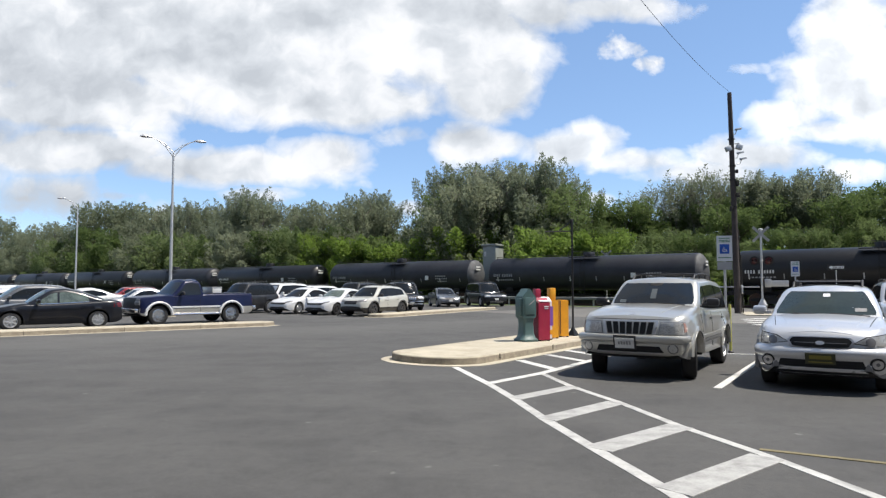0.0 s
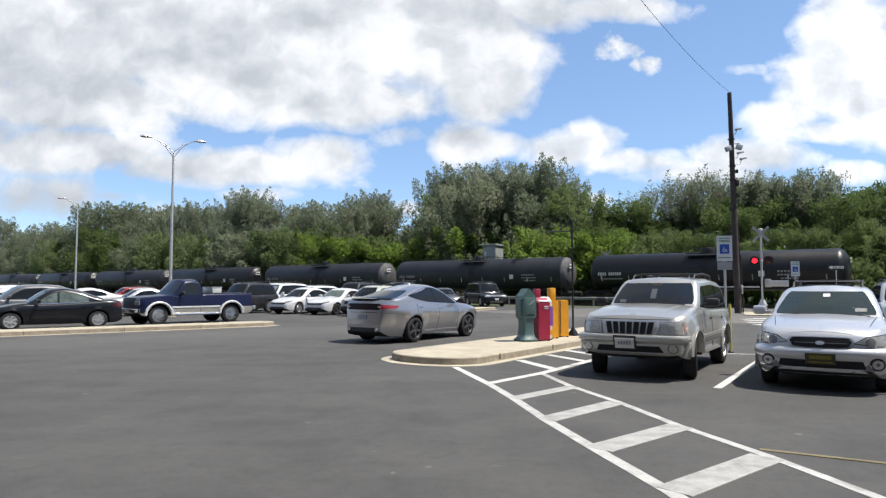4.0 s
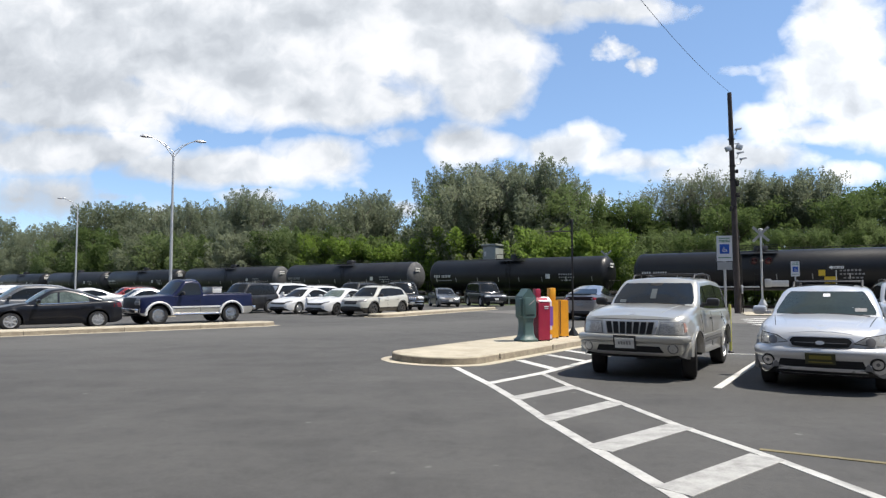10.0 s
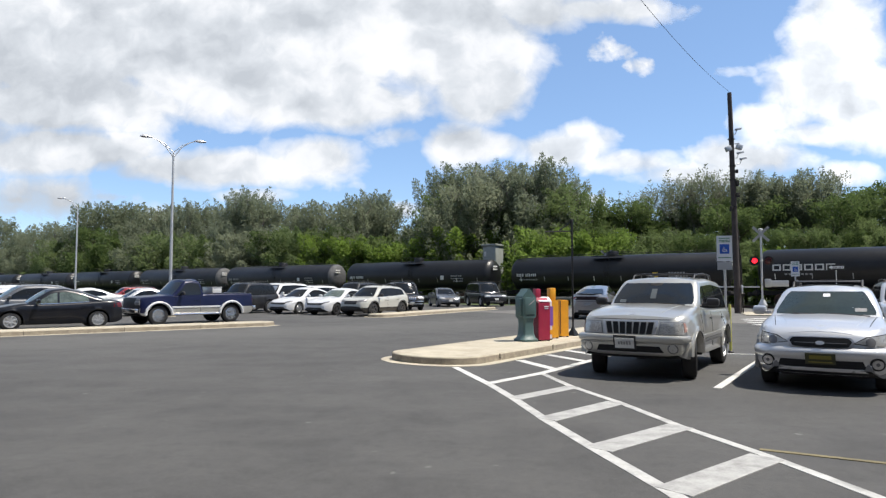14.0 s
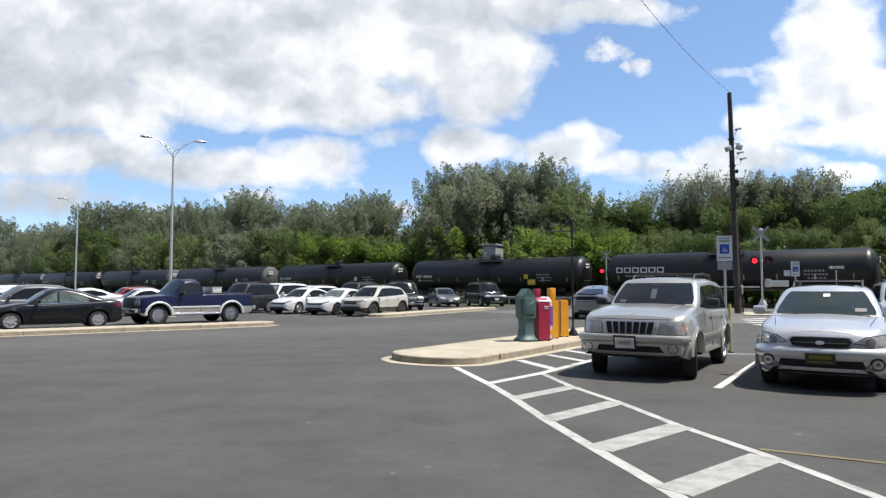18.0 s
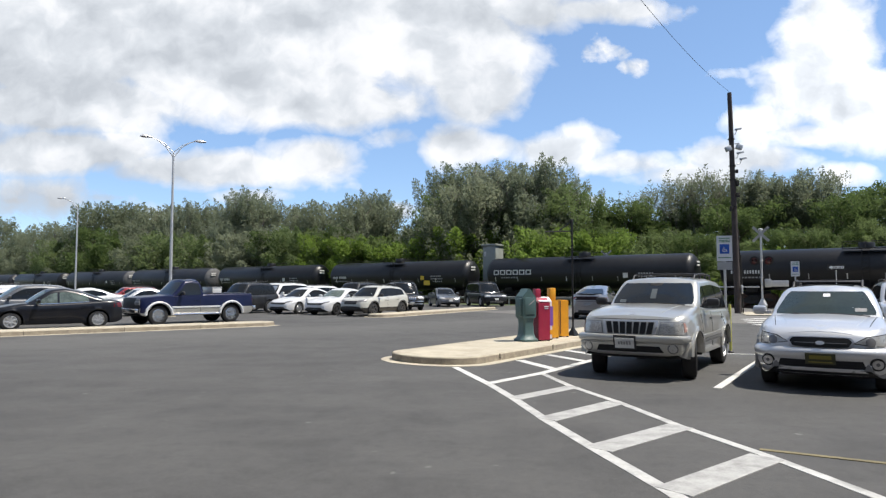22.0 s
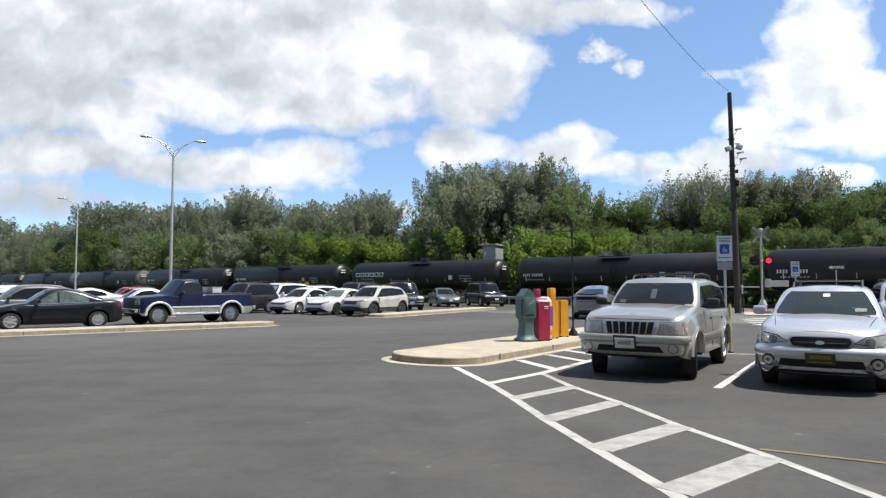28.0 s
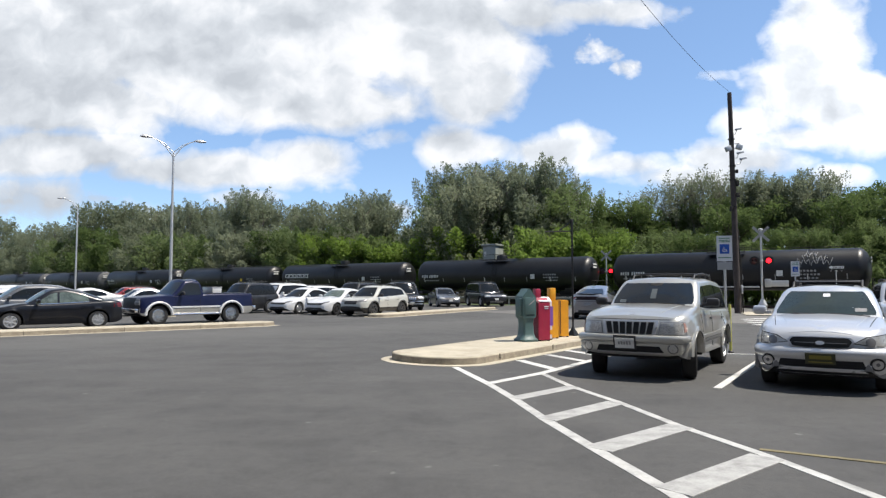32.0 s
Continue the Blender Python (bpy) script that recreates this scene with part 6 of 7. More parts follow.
build_car("saloon_car", pose(-16.4, 35.6, 0, 0, 0, -142), "silver saloon car with sunlit bonnet", sedan("silver", 4.6, 1.78, 1.46, group=FAR, clear=True))
build_car("off_road_car", pose(-22.9, 47.8, 0, 0, 0, -142), "red crossover car behind other parked cars", suv("red", 4.3, 1.78, 1.52, group=FAR))
build_car("saloon_car", pose(-22.2, 40.6, 0, 0, 0, -142), "white saloon car in the back row", sedan("white", 4.7, 1.8, 1.45, group=FAR))
build_car("saloon_car", pose(-26.5, 42.0, 0, 0, 0, -142), "grey saloon car in the back row", sedan("grey", 4.7, 1.8, 1.45, group=FAR))
build_car("saloon_car", pose(-29.5, 46.0, 0, 0, 0, -142), "white saloon car in the back row", sedan("white", 4.7, 1.8, 1.47, group=FAR))
build_car("off_road_car", pose(15.5, 22.0, 0, 0, 0, -118), "light silver off-road wagon parked beyond the bays", suv("silver", 4.7, 1.86, 1.72, group="cars in the near row", clear=True))


# ---------- freight train ----------
TANK_R, TANK_Z = 1.46, RAIL_Z + 2.64


def bars(parent, x, z, w, h, n, mat, name="lettering", gap=0.35, y=None):
    """Unreadable lettering: a row of n plain bars on the tank's side."""
    bm = B()
    step = w / n
    for k in range(n):
        cz = z - TANK_Z
        yy = math.sqrt(max(0.01, (TANK_R + 0.012) ** 2 - cz * cz))
        box(bm, (x - (k + 0.5) * step, yy, z), (step * (1 - gap), 0.012, h))
    tagged(part(name, bm, mat, parent, "", False), kind="stuff")


def tank_car(label, mat, head_mat, yellow=False, logo=False, scrawl=False, top_rail=False, seed=0, length=19.4):
    """A tank wagon; its leading end of tank is at x = 0, +y is the near side."""
    rng = random.Random(seed)
    car = thing("tank_wagon", Matrix(), label, "tank wagon", "tank wagons of the train")
    bm = B()
    # leading head, shell rings, trailing head
    head = [(max(0.02, TANK_R * math.sin(math.pi / 2 * k / 8)), -0.75 * (1 - math.cos(math.pi / 2 * k / 8))) for k in range(9)]
    tail = [(r_, -length - x_) for r_, x_ in reversed(head)]
    rings = []
    for r_, x_ in head + [(TANK_R, -4.0), (TANK_R + 0.006, -4.02), (TANK_R + 0.006, -length + 4.02), (TANK_R, -length + 4.0)] + tail:
        rings.append([(x_, r_ * math.cos(k * math.tau / 40), TANK_Z + r_ * math.sin(k * math.tau / 40)) for k in range(40)])
    vs = ring_loft(bm, rings)
    for f in bm.faces:
        if f.calc_center_median().x < -length + 0.62:
            f.material_index = 1
    part("tank", bm, [mat, head_mat], car, "long black cylindrical tank")
    # stub sills, end platforms, couplers
    for e, sg in ((-0.2, 1), (-length + 0.2, -1)):
        bm = B()
        box(bm, (e - sg * 1.4, 0, RAIL_Z + 0.98), (3.6, 0.42, 0.36), 0.02)
        box(bm, (e + sg * 0.2, 0, RAIL_Z + 1.02), (0.28, 2.7, 0.2), 0.02)
        for y in (-0.9, 0.9):
            box(bm, (e - sg * 2.1, y * 0.75, RAIL_Z + 1.28), (0.7, 0.16, 0.5), 0.02)
        part("end_sill", bm, M_STEEL, car)
        bm = B()
        tube(bm, [(e + sg * 0.25, -1.3, RAIL_Z + 1.1), (e + sg * 0.25, -1.3, RAIL_Z + 2.0), (e + sg * 0.25, 1.3, RAIL_Z + 2.0), (e + sg * 0.25, 1.3, RAIL_Z + 1.1)], 0.025, 6)
        tube(bm, [(e + sg * 0.25, 0.45, RAIL_Z + 1.1), (e + sg * 0.25, 0.45, RAIL_Z + 2.0)], 0.02, 6)
        part("end_handrail", bm, M_STEEL, car)
        bm = B()
        box(bm, (e + sg * 0.55, 0, RAIL_Z + 0.88), (0.75, 0.2, 0.22), 0.03)
        box(bm, (e + sg * 0.84, 0.04, RAIL_Z + 0.88), (0.26, 0.3, 0.3), 0.05)
        part("coupler", bm, M_STEEL, car)
        bm = B()
        for z in (0.35, 0.62, 0.9):
            tube(bm, [(e + sg * 0.1, 1.36, RAIL_Z + z), (e - sg * 0.32, 1.36, RAIL_Z + z)], 0.016, 5)
        for x in (0.1, -0.32):
            tube(bm, [(e + sg * x, 1.36, RAIL_Z + 0.3), (e + sg * x, 1.36, RAIL_Z + 1.9)], 0.018, 5)
        part("side_ladder", bm, M_STEEL, car)
    # bogies
    for xb in (-2.5, -length + 2.5):
        bm = B()
        for y in (-1.0, 1.0):
            ring_loft(bm, [[(xb + a, y + d, RAIL_Z + z) for a, z in ((-1.2, 0.55), (-0.55, 0.62), (-0.35, 0.8), (0.35, 0.8), (0.55, 0.62), (1.2, 0.55), (1.2, 0.38), (0.8, 0.36), (0.4, 0.2), (-0.4, 0.2), (-0.8, 0.36), (-1.2, 0.38))] for d in (-0.07, 0.07)])
            for d in (-0.13, 0.0, 0.13):
                tube(bm, [(xb + d, y * 1.01, RAIL_Z + 0.28), (xb + d, y * 1.01, RAIL_Z + 0.62)], 0.055, 8)
        box(bm, (xb, 0, RAIL_Z + 0.66), (0.45, 2.3, 0.24), 0.03)
        part("bogie_frame", bm, M_STEEL, car)
        for xa in (-0.89, 0.89):
            bm = B()
            for y in (-0.76, 0.76):
                sg = 1 if y > 0 else -1
                lathe(bm, [(0.1, y - sg * 0.07), (0.5, y - sg * 0.07), (0.475, y - sg * 0.03), (0.455, y + sg * 0.06), (0.4, y + sg * 0.06), (0.36, y + sg * 0.03), (0.14, y + sg * 0.03), (0.12, y + sg * 0.08)], 24, "y")
            tube(bm, [(0, -1.05, 0), (0, 1.05, 0)], 0.08, 10)
            part("wheelset", bm, M_RUST, car, "", True, pose(xb + xa, 0, RAIL_Z + 0.455))
    # fittings on top
    mid = -length / 2
    bm = lathe(B(), [(0.5, TANK_Z + TANK_R - 0.08), (0.5, TANK_Z + TANK_R + 0.26), (0.46, TANK_Z + TANK_R + 0.33), (0.1, TANK_Z + TANK_R + 0.36)], 20)
    part("valve_housing", bm, mat, car, "", True, pose(mid, 0, 0))
    bm = B()
    zt = TANK_Z + TANK_R
    box(bm, (mid, 1.05, zt - 0.12), (2.6, 0.5, 0.05), 0.008)
    box(bm, (mid, -1.05, zt - 0.12), (2.6, 0.5, 0.05), 0.008)
    for y in (1.28, -1.28):
        for x in (-1.3, 0, 1.3):
            tube(bm, [(mid + x, y, zt - 0.2), (mid + x, y, zt + 0.34)], 0.02, 5)
        tube(bm, [(mid - 1.3, y, zt + 0.34), (mid + 1.3, y, zt + 0.34)], 0.02, 5)
    part("top_platform", bm, M_STEEL, car)
    bm = B()
    for x in (-0.2, 0.2):
        tube(bm, [(mid + x, 1.32, zt - 0.15), (mid + x, 1.5, TANK_Z + 0.2), (mid + x, 1.52, RAIL_Z + 0.7)], 0.02, 5)
    for k in range(9):
        z = lerp(RAIL_Z + 0.8, zt - 0.3, k / 8)
        cz = z - TANK_Z
        y = max(1.32, 1.52 - max(0, cz) * 0.12)
        tube(bm, [(mid - 0.2, y, z), (mid + 0.2, y, z)], 0.014, 5)
    part("ladder", bm, M_STEEL, car)
    if top_rail:
        bm = B()
        y, z = 0.55, TANK_Z + TANK_R
        tube(bm, [(-0.9, y, z + 0.1), (-length + 0.9, y, z + 0.1)], 0.022, 5)
        for k in range(7):
            x = lerp(-0.9, -length + 0.9, k / 6)
            tube(bm, [(x, y, z - 0.12), (x, y, z + 0.1)], 0.018, 5)
        part("top_handrail", bm, M_STEEL, car)
    # reflective marks, handholds, lettering, placards
    for k in range(8):
        x = lerp(-1.4, -length + 1.4, k / 7) + rng.uniform(-.1, .1)
        z = TANK_Z - 0.5
        y = math.sqrt((TANK_R + 0.012) ** 2 - 0.25)
        part("reflector", box(B(), (x, y, z), (0.07, 0.014, 0.4), 0, Matrix.Rotation(radians(-18), 4, "X")), M_GREYLET if k % 3 else M_LET, car, "", False)
    if logo:
        # maker's mark as plain blocks
        bm = B()
        for k in range(6):
            x = -1.2 - k * 0.66
            for z, hh in ((TANK_Z + 0.3, 0.09), (TANK_Z - 0.05, 0.09)):
                box(bm, (x - 0.26, math.sqrt((TANK_R + 0.012) ** 2 - (z - TANK_Z) ** 2), z), (0.54, 0.012, hh))
            for dx in (0.04, 0.48):
                box(bm, (x - dx, TANK_R + 0.004, TANK_Z + 0.125), (0.1, 0.02, 0.28))
        part("painted_mark", bm, M_LET, car, "white block mark", False)
        bars(car, -1.9, TANK_Z - 0.35, 1.8, 0.12, 7, M_GREYLET)
    else:
        bars(car, -1.0, TANK_Z - 0.15, 0.75, 0.25, 4, M_LET if seed % 2 == 0 else M_GREYLET, gap=0.42)
        bars(car, -1.9, TANK_Z - 0.15, 1.1, 0.25, 6, M_LET if seed % 2 == 0 else M_GREYLET, gap=0.42)
        bars(car, -1.2, TANK_Z - 0.55, 1.9, 0.11, 8, M_GREYLET)
    bars(car, -length + 4.4, TANK_Z - 0.1, 1.3, 0.13, 6, M_GREYLET)
    bars(car, -length + 4.4, TANK_Z - 0.35, 1.5, 0.11, 7, M_GREYLET)
    bars(car, -length + 4.2, TANK_Z - 0.6, 1.2, 0.11, 5, M_GREYLET)
    part("placard", box(B(), (-length + 5.4, 1.47, TANK_Z - 0.25), (0.4, 0.02, 0.4)), M_SIGNY if yellow else M_LET, car, "yellow placard" if yellow else "white placard", False)
    if yellow:
        part("placard", box(B(), (-length + 4.9, 1.36, TANK_Z - 0.72), (0.75, 0.02, 0.5)), M_SIGNY, car, "yellow placard", False)
    if scrawl:
        bm = B()
        for j in range(9):
            x, z = -length + 1.4 + rng.uniform(0, 3.6), TANK_Z + rng.uniform(0.0, 1.1)
            pts = []
            for i in range(9):
                zz = z + 0.28 * math.sin(i * 1.7 + j) * rng.uniform(0.4, 1.2)
                zz = min(zz, TANK_Z + 1.38)
                pts.append((x - i * 0.09, math.sqrt(max(0.02, (TANK_R + 0.01) ** 2 - (zz - TANK_Z) ** 2)), zz))
            tube(bm, pts, 0.03, 4)
        part("painted_scrawl", bm, M_GREYLET, car, "pale painted scrawl", False)
    # lettering on the trailing head
    bm = B()
    for z in (0.25, 0.0):
        box(bm, (-length - 0.005, 0.45, TANK_Z + 0.5 + z), (0.04, 0.7, 0.13))
    tagged(part("lettering", bm, M_LET, car, "", False), kind="stuff")
    return car


M_HEADPALE = surface("dusty_tank_end", (0.075, 0.077, 0.082), 0.7, 0, 0.4, 2.5, 0.05, 20, dirt=(0.045, 0.045, 0.05))
KINDS = {
    "faded": tank_car("faded blue-black tank wagon with pale dusty end", M_TANK2, M_HEADPALE, top_rail=True, seed=1, length=19.5),
    "plain": tank_car("black tank wagon with small white lettering", M_TANK, M_TANK, seed=2, length=18.75),
    "yellow": tank_car("glossy black tank wagon with yellow placard", M_TANK, M_TANK, yellow=True, top_rail=True, seed=4, length=18.85),
    "logo": tank_car("black tank wagon with large white block mark", M_TANK, M_TANK, logo=True, seed=6, length=19.0),
    "faded_b": tank_car("faded blue-black tank wagon with white lettering", M_TANK2, M_TANK2, seed=7),
    "scrawl": tank_car("black tank wagon with pale painted scrawl", M_TANK, M_TANK, scrawl=True, top_rail=True, seed=8, length=18.0),
}
TRAIN = []
USED = set()
# place of each wagon's leading end ahead of the marked one
for rel, kind in ((187.2, "plain"), (166.4, "faded_b"), (145.6, "plain"), (124.8, "faded_b"), (104.0, "plain"), (83.24, "faded"), (62.43, "faded"),
                  (41.1, "plain"), (20.49, "yellow"), (-0.1, "logo"), (-20.62, "plain"), (-40.97, "scrawl"), (-60.9, "plain")):
    if kind in USED:
        car = copy_thing(KINDS[kind], Matrix())
    else:
        car = KINDS[kind]
        USED.add(kind)
    TRAIN.append((rel, car))
    car.matrix_basis = Matrix.Translation(on_track(-31.55 + rel)) @ pose(0, 0, 0, 0, 0, TRANG)

# ---------- signals and signs by the crossing ----------
LAMPS = []


def flashing_lamp(sig, x, z, y=0.0, first=True):
    """A hooded red lamp whose lens disc turns its lit or dark face to the road."""
    bm = lathe(B(), [(0.29, 0.0), (0.29, 0.012), (0.05, 0.012)], 24, "y")
    part("target_disc", bm, M_SIGNK, sig, "round black backing disc", True, pose(x, y + 0.16, z))
    bm = B()
    ring = []
    for d, rr in ((0.15, 0.165), (-0.2, 0.175), (-0.2, 0.165), (0.15, 0.158)):
        ring.append([(rr * math.cos(a), d if math.sin(a) > -0.3 else max(d, -0.02), rr * math.sin(a)) for a in np.linspace(0, math.tau, 24, endpoint=False)])
    ring_loft(bm, ring, cap=False)
    part("hood", bm, M_SIGNK, sig, "black lamp hood", True, pose(x, y, z))
    bm = B()
    rings = [[(rr * math.cos(k * math.tau / 20), d, rr * math.sin(k * math.tau / 20)) for k in range(20)] for rr, d in ((0.03, -0.035), (0.1, -0.028), (0.148, -0.008), (0.148, 0.008), (0.1, 0.028), (0.03, 0.035))]
    ring_loft(bm, rings)
    for f in bm.faces:
        f.material_index = 0 if f.calc_center_median().y < -0.0005 else 1
    ob = part("lens", bm, [M_REDLIT, M_REDOFF], sig, "red signal lens", True, pose(x, y, z))
    LAMPS.append((ob, x, y, z, first))


def crossing_signal(m, label, height=4.2, lamp_z=2.9, foot=0.35, gate=True, flip=1):
    sig = thing("crossing_signal", m, label, "level crossing signal", "crossing signals")
    part("foundation", box(B(), (0, 0, foot / 2 - 0.1), (0.5, 0.5, foot + 0.2), 0.03), M_CONC, sig, "concrete foundation")
    part("base_casting", lathe(B(), [(0.26, foot), (0.22, foot + 0.08), (0.12, foot + 0.32), (0.075, foot + 0.4)], 12), M_SILVER, sig)
    part("mast", tube(B(), [(0, 0, foot + 0.3), (0, 0, height)], 0.06, 12), M_SILVER, sig, "silver mast")
    bm = B()
    for a in (45, -45):
        box(bm, (0, -0.09 - 0.008 * (a > 0), height - 0.25), (1.22, 0.012, 0.15), 0, Matrix.Rotation(radians(a), 4, "Y"))
    part("crossbuck", bm, M_XBACK, sig, "pale grey crossed blades", False)
    bm = B()
    for a in (45, -45):
        for k in range(-6, 7):
            if abs(k) > 1:
                box(bm, Matrix.Rotation(radians(a), 4, "Y") @ Vector((k * 0.085, 0, 0)) + Vector((0, -0.105, height - 0.25)), (0.05, 0.006, 0.08), 0, Matrix.Rotation(radians(a), 4, "Y"))
    part("lettering", bm, M_GREYLET, sig, "dark lettering bars", False)
    part("lamp_arm", tube(B(), [(-0.42, -0.06, lamp_z), (0.42, -0.06, lamp_z)], 0.03, 8), M_SILVER, sig)
    flashing_lamp(sig, -0.38, lamp_z, -0.3, True)
    flashing_lamp(sig, 0.38, lamp_z, -0.3, False)
    if gate:
        bm = B()
        box(bm, (0.32, 0, 1.75), (0.34, 0.4, 0.5), 0.03)
        box(bm, (0.32, -0.21, 1.75), (0.24, 0.02, 0.36), 0.005)
        part("gate_mechanism", bm, M_SIGNBACK, sig, "silver gate mechanism box")
        bm = B()
        for k in range(6):
            box(bm, (-0.35 - k * 0.42, -0.3, 1.52), (0.41, 0.04, 0.09), 0.004)
        part("gate_arm", bm, M_SILVER, sig, "pale lowered gate arm")
        bm = B()
        box(bm, (0.95, -0.05, 1.72), (0.95, 0.05, 0.36), 0.01)
        part("counterweight", bm, M_GALV, sig, "grey counterweight plate")
        part("bell", lathe(B(), [(0.14, 0.0), (0.13, 0.06), (0.05, 0.1)], 14), M_SILVER, sig, "", True, pose(0, 0, height))
    return sig


crossing_signal(pose(19.2, 39.5, 0.02, 0, 0, -24), "silver level crossing signal with crossed blades and red lamps", 4.95, 3.08, 0.42)
crossing_signal(pose(14.45, 58.0, -0.05, 0, 0, -14), "far level crossing signal beyond the track", 4.6, 2.98, 0.3, False)


def post(bm, x, y, z0, z1, r=0.03):
    return tube(bm, [(x, y, z0), (x, y, z1)], r, 8)


def access_sign(m, w, h, zc, label, plate2=True):
    """Blue-and-white parking sign on a post; it faces -y."""
    s = thing("parking_sign", m, label, "sign", "parking signs")
    part("post", post(B(), 0, 0, 0, zc + h / 2, 0.028), M_GALV, s, "grey steel post")
    part("sign_plate", box(B(), (0, -0.04, zc), (w, 0.006, h), 0.0), M_SIGNW, s, "white sign plate", False)
    part("blue_panel", box(B(), (0, -0.045, zc - h * 0.02), (w * 0.62, 0.006, w * 0.66), 0.0), M_SIGNB, s, "blue panel", False)
    # wheelchair symbol
    bm = B()
    k = w * 0.3
    tube(bm, [(k * 0.35 * math.cos(a) - k * 0.08, -0.05, zc - h * 0.02 - k * 0.3 + k * 0.35 * math.sin(a)) for a in np.linspace(1.9, 6.0, 12)], k * 0.07, 5)
    tube(bm, [(-k * 0.12, -0.05, zc - h * 0.02 + k * 0.45), (-k * 0.1, -0.05, zc - h * 0.02 - k * 0.1), (k * 0.35, -0.05, zc - h * 0.02 - k * 0.1), (k * 0.5, -0.05, zc - h * 0.02 - k * 0.6)], k * 0.08, 5)
    lathe(bm, [(0.01, -0.052), (k * 0.12, -0.05), (k * 0.12, -0.048)], 10, "y")
    part("symbol", bm, M_SIGNW, s, "white wheelchair symbol", False)
    bm = B()
    for z in (0.4, 0.32, 0.26):
        box(bm, (0, -0.0445, zc + h * z), (w * 0.7, 0.004, h * 0.03))
    box(bm, (0, -0.0445, zc - h * 0.36), (w * 0.8, 0.004, h * 0.03))
    part("lettering", bm, M_SIGNG, s, "green lettering bars", False)
    if plate2:
        part("lower_plate", box(B(), (0, -0.04, zc - h / 2 - 0.11), (w * 0.95, 0.006, 0.18), 0), M_SIGNBACK, s, "grey lower plate", False)
    return s


access_sign(pose(6.62, 15.4, 0, 0, 0, -20), 0.34, 0.6, 2.44, "reserved parking sign on galvanised steel post")
access_sign(pose(14.5, 27.0, 0, 0, 0, -20), 0.32, 0.62, 2.28, "reserved parking sign on steel post", False)
yb = thing("bollard", pose(6.755, 15.5, 0), "slim yellow bollard standing beside parking sign", "bollard")
part("tube", lathe(B(), [(0.032, 0.0), (0.032, 1.1), (0.026, 1.13), (0.01, 1.14)], 12), M_YPOST, yb, "faded yellow plastic tube")
part("collar", lathe(B(), [(0.07, 0.0), (0.07, 0.03), (0.045, 0.05)], 12), M_BLACK, yb, "black ground collar")
s = thing("direction_sign", pose(22.6, 37.7, 0, 0, 0, -15), "black direction sign with white arrow on post", "sign")
part("post", post(B(), 0, 0, 0, 2.8, 0.03), M_GALV, s, "grey steel post")
part("sign_plate", box(B(), (0, -0.04, 2.66), (0.92, 0.006, 0.32)), M_SIGNK, s, "black sign plate", False)
bm = B()
box(bm, (0.08, -0.045, 2.66), (0.62, 0.004, 0.13))
ring_loft(bm, [[(-0.4, d, 2.66), (-0.22, d, 2.77), (-0.22, d, 2.55)] for d in (-0.047, -0.043)])
part("arrow", bm, M_SIGNW, s, "white arrow", False)
bm = B()
for k in range(6):
    box(bm, (-0.14 + k * 0.085 + (0.03 if k > 2 else 0), -0.049, 2.66), (0.05, 0.004, 0.07))
part("lettering", bm, M_SIGNK, s, "", False)

# wooden utility pole with floodlights, cameras and conduits
pole = thing("utility_pole", pose(17.13, 38.2, 0), "tall dark wooden utility pole with floodlights and cameras", "utility pole")
bm = B()
tube(bm, [(-0.18 * k / 8 + 0.008 * math.sin(k * 2.1), 0, 13.0 * k / 8) for k in range(9)], [0.19 - 0.0085 * k for k in range(9)], 14)
part("shaft", bm, M_WOOD, pole, "weathered dark wooden shaft")
for dx, z1 in ((0.2, 4.9), (0.29, 3.4)):
    part("conduit", tube(B(), [(dx, -0.05, 0), (dx - 0.08, -0.05, z1)], 0.034, 8), M_STEEL, pole, "dark steel conduit")
bm = B()
box(bm, (0.18, -0.18, 1.4), (0.1, 0.1, 0.5), 0.01)
part("junction_box", bm, M_GALV, pole, "small grey junction box")
for x, z, sg in ((-0.42, 9.62, -1), (0.22, 9.72, 1)):
    bm = B()
    box(bm, (x, -0.2, z), (0.34, 0.22, 0.3), 0.03, Matrix.Rotation(radians(22 * sg), 4, "Y"))
    tube(bm, [(x - 0.1 * sg, -0.1, z - 0.05), (-0.12, 0, z - 0.1)], 0.03, 6)
    part("floodlight", bm, M_GALV, pole, "grey floodlight")
for x, z in ((0.16, 10.75), (0.24, 9.35), (0.4, 9.0)):
    bm = B()
    tube(bm, [(-0.13, 0, z - 0.25), (x - 0.1, -0.05, z - 0.25), (x, -0.1, z)], 0.025, 6)
    box(bm, (x + 0.06, -0.15, z + 0.05), (0.4, 0.12, 0.11), 0.02, Matrix.Rotation(radians(-12), 4, "Y"))
    part("security_camera", bm, M_GALV, pole, "grey security camera on bracket")
for z in (10.2, 8.6, 7.8, 6.2):
    part("strap", lathe(B(), [(0.2, z), (0.2, z + 0.06)], 14), M_STEEL, pole, "", True, pose(-0.18 * z / 13, 0, 0))
for z, w_, h_, sg in ((7.6, 0.16, 0.34, 1), (6.9, 0.2, 0.26, 1), (6.1, 0.14, 0.3, -1), (8.3, 0.12, 0.2, 1)):
    part("equipment_box", box(B(), (-0.18 * z / 13 + sg * 0.2, -0.1, z), (w_, 0.18, h_), 0.015), M_STEEL, pole, "small dark equipment box")
for z in (5.2, 9.9):
    part("bracket", tube(B(), [(-0.1, -0.1, z), (0.28, -0.16, z + 0.06)], 0.02, 6), M_STEEL, pole)
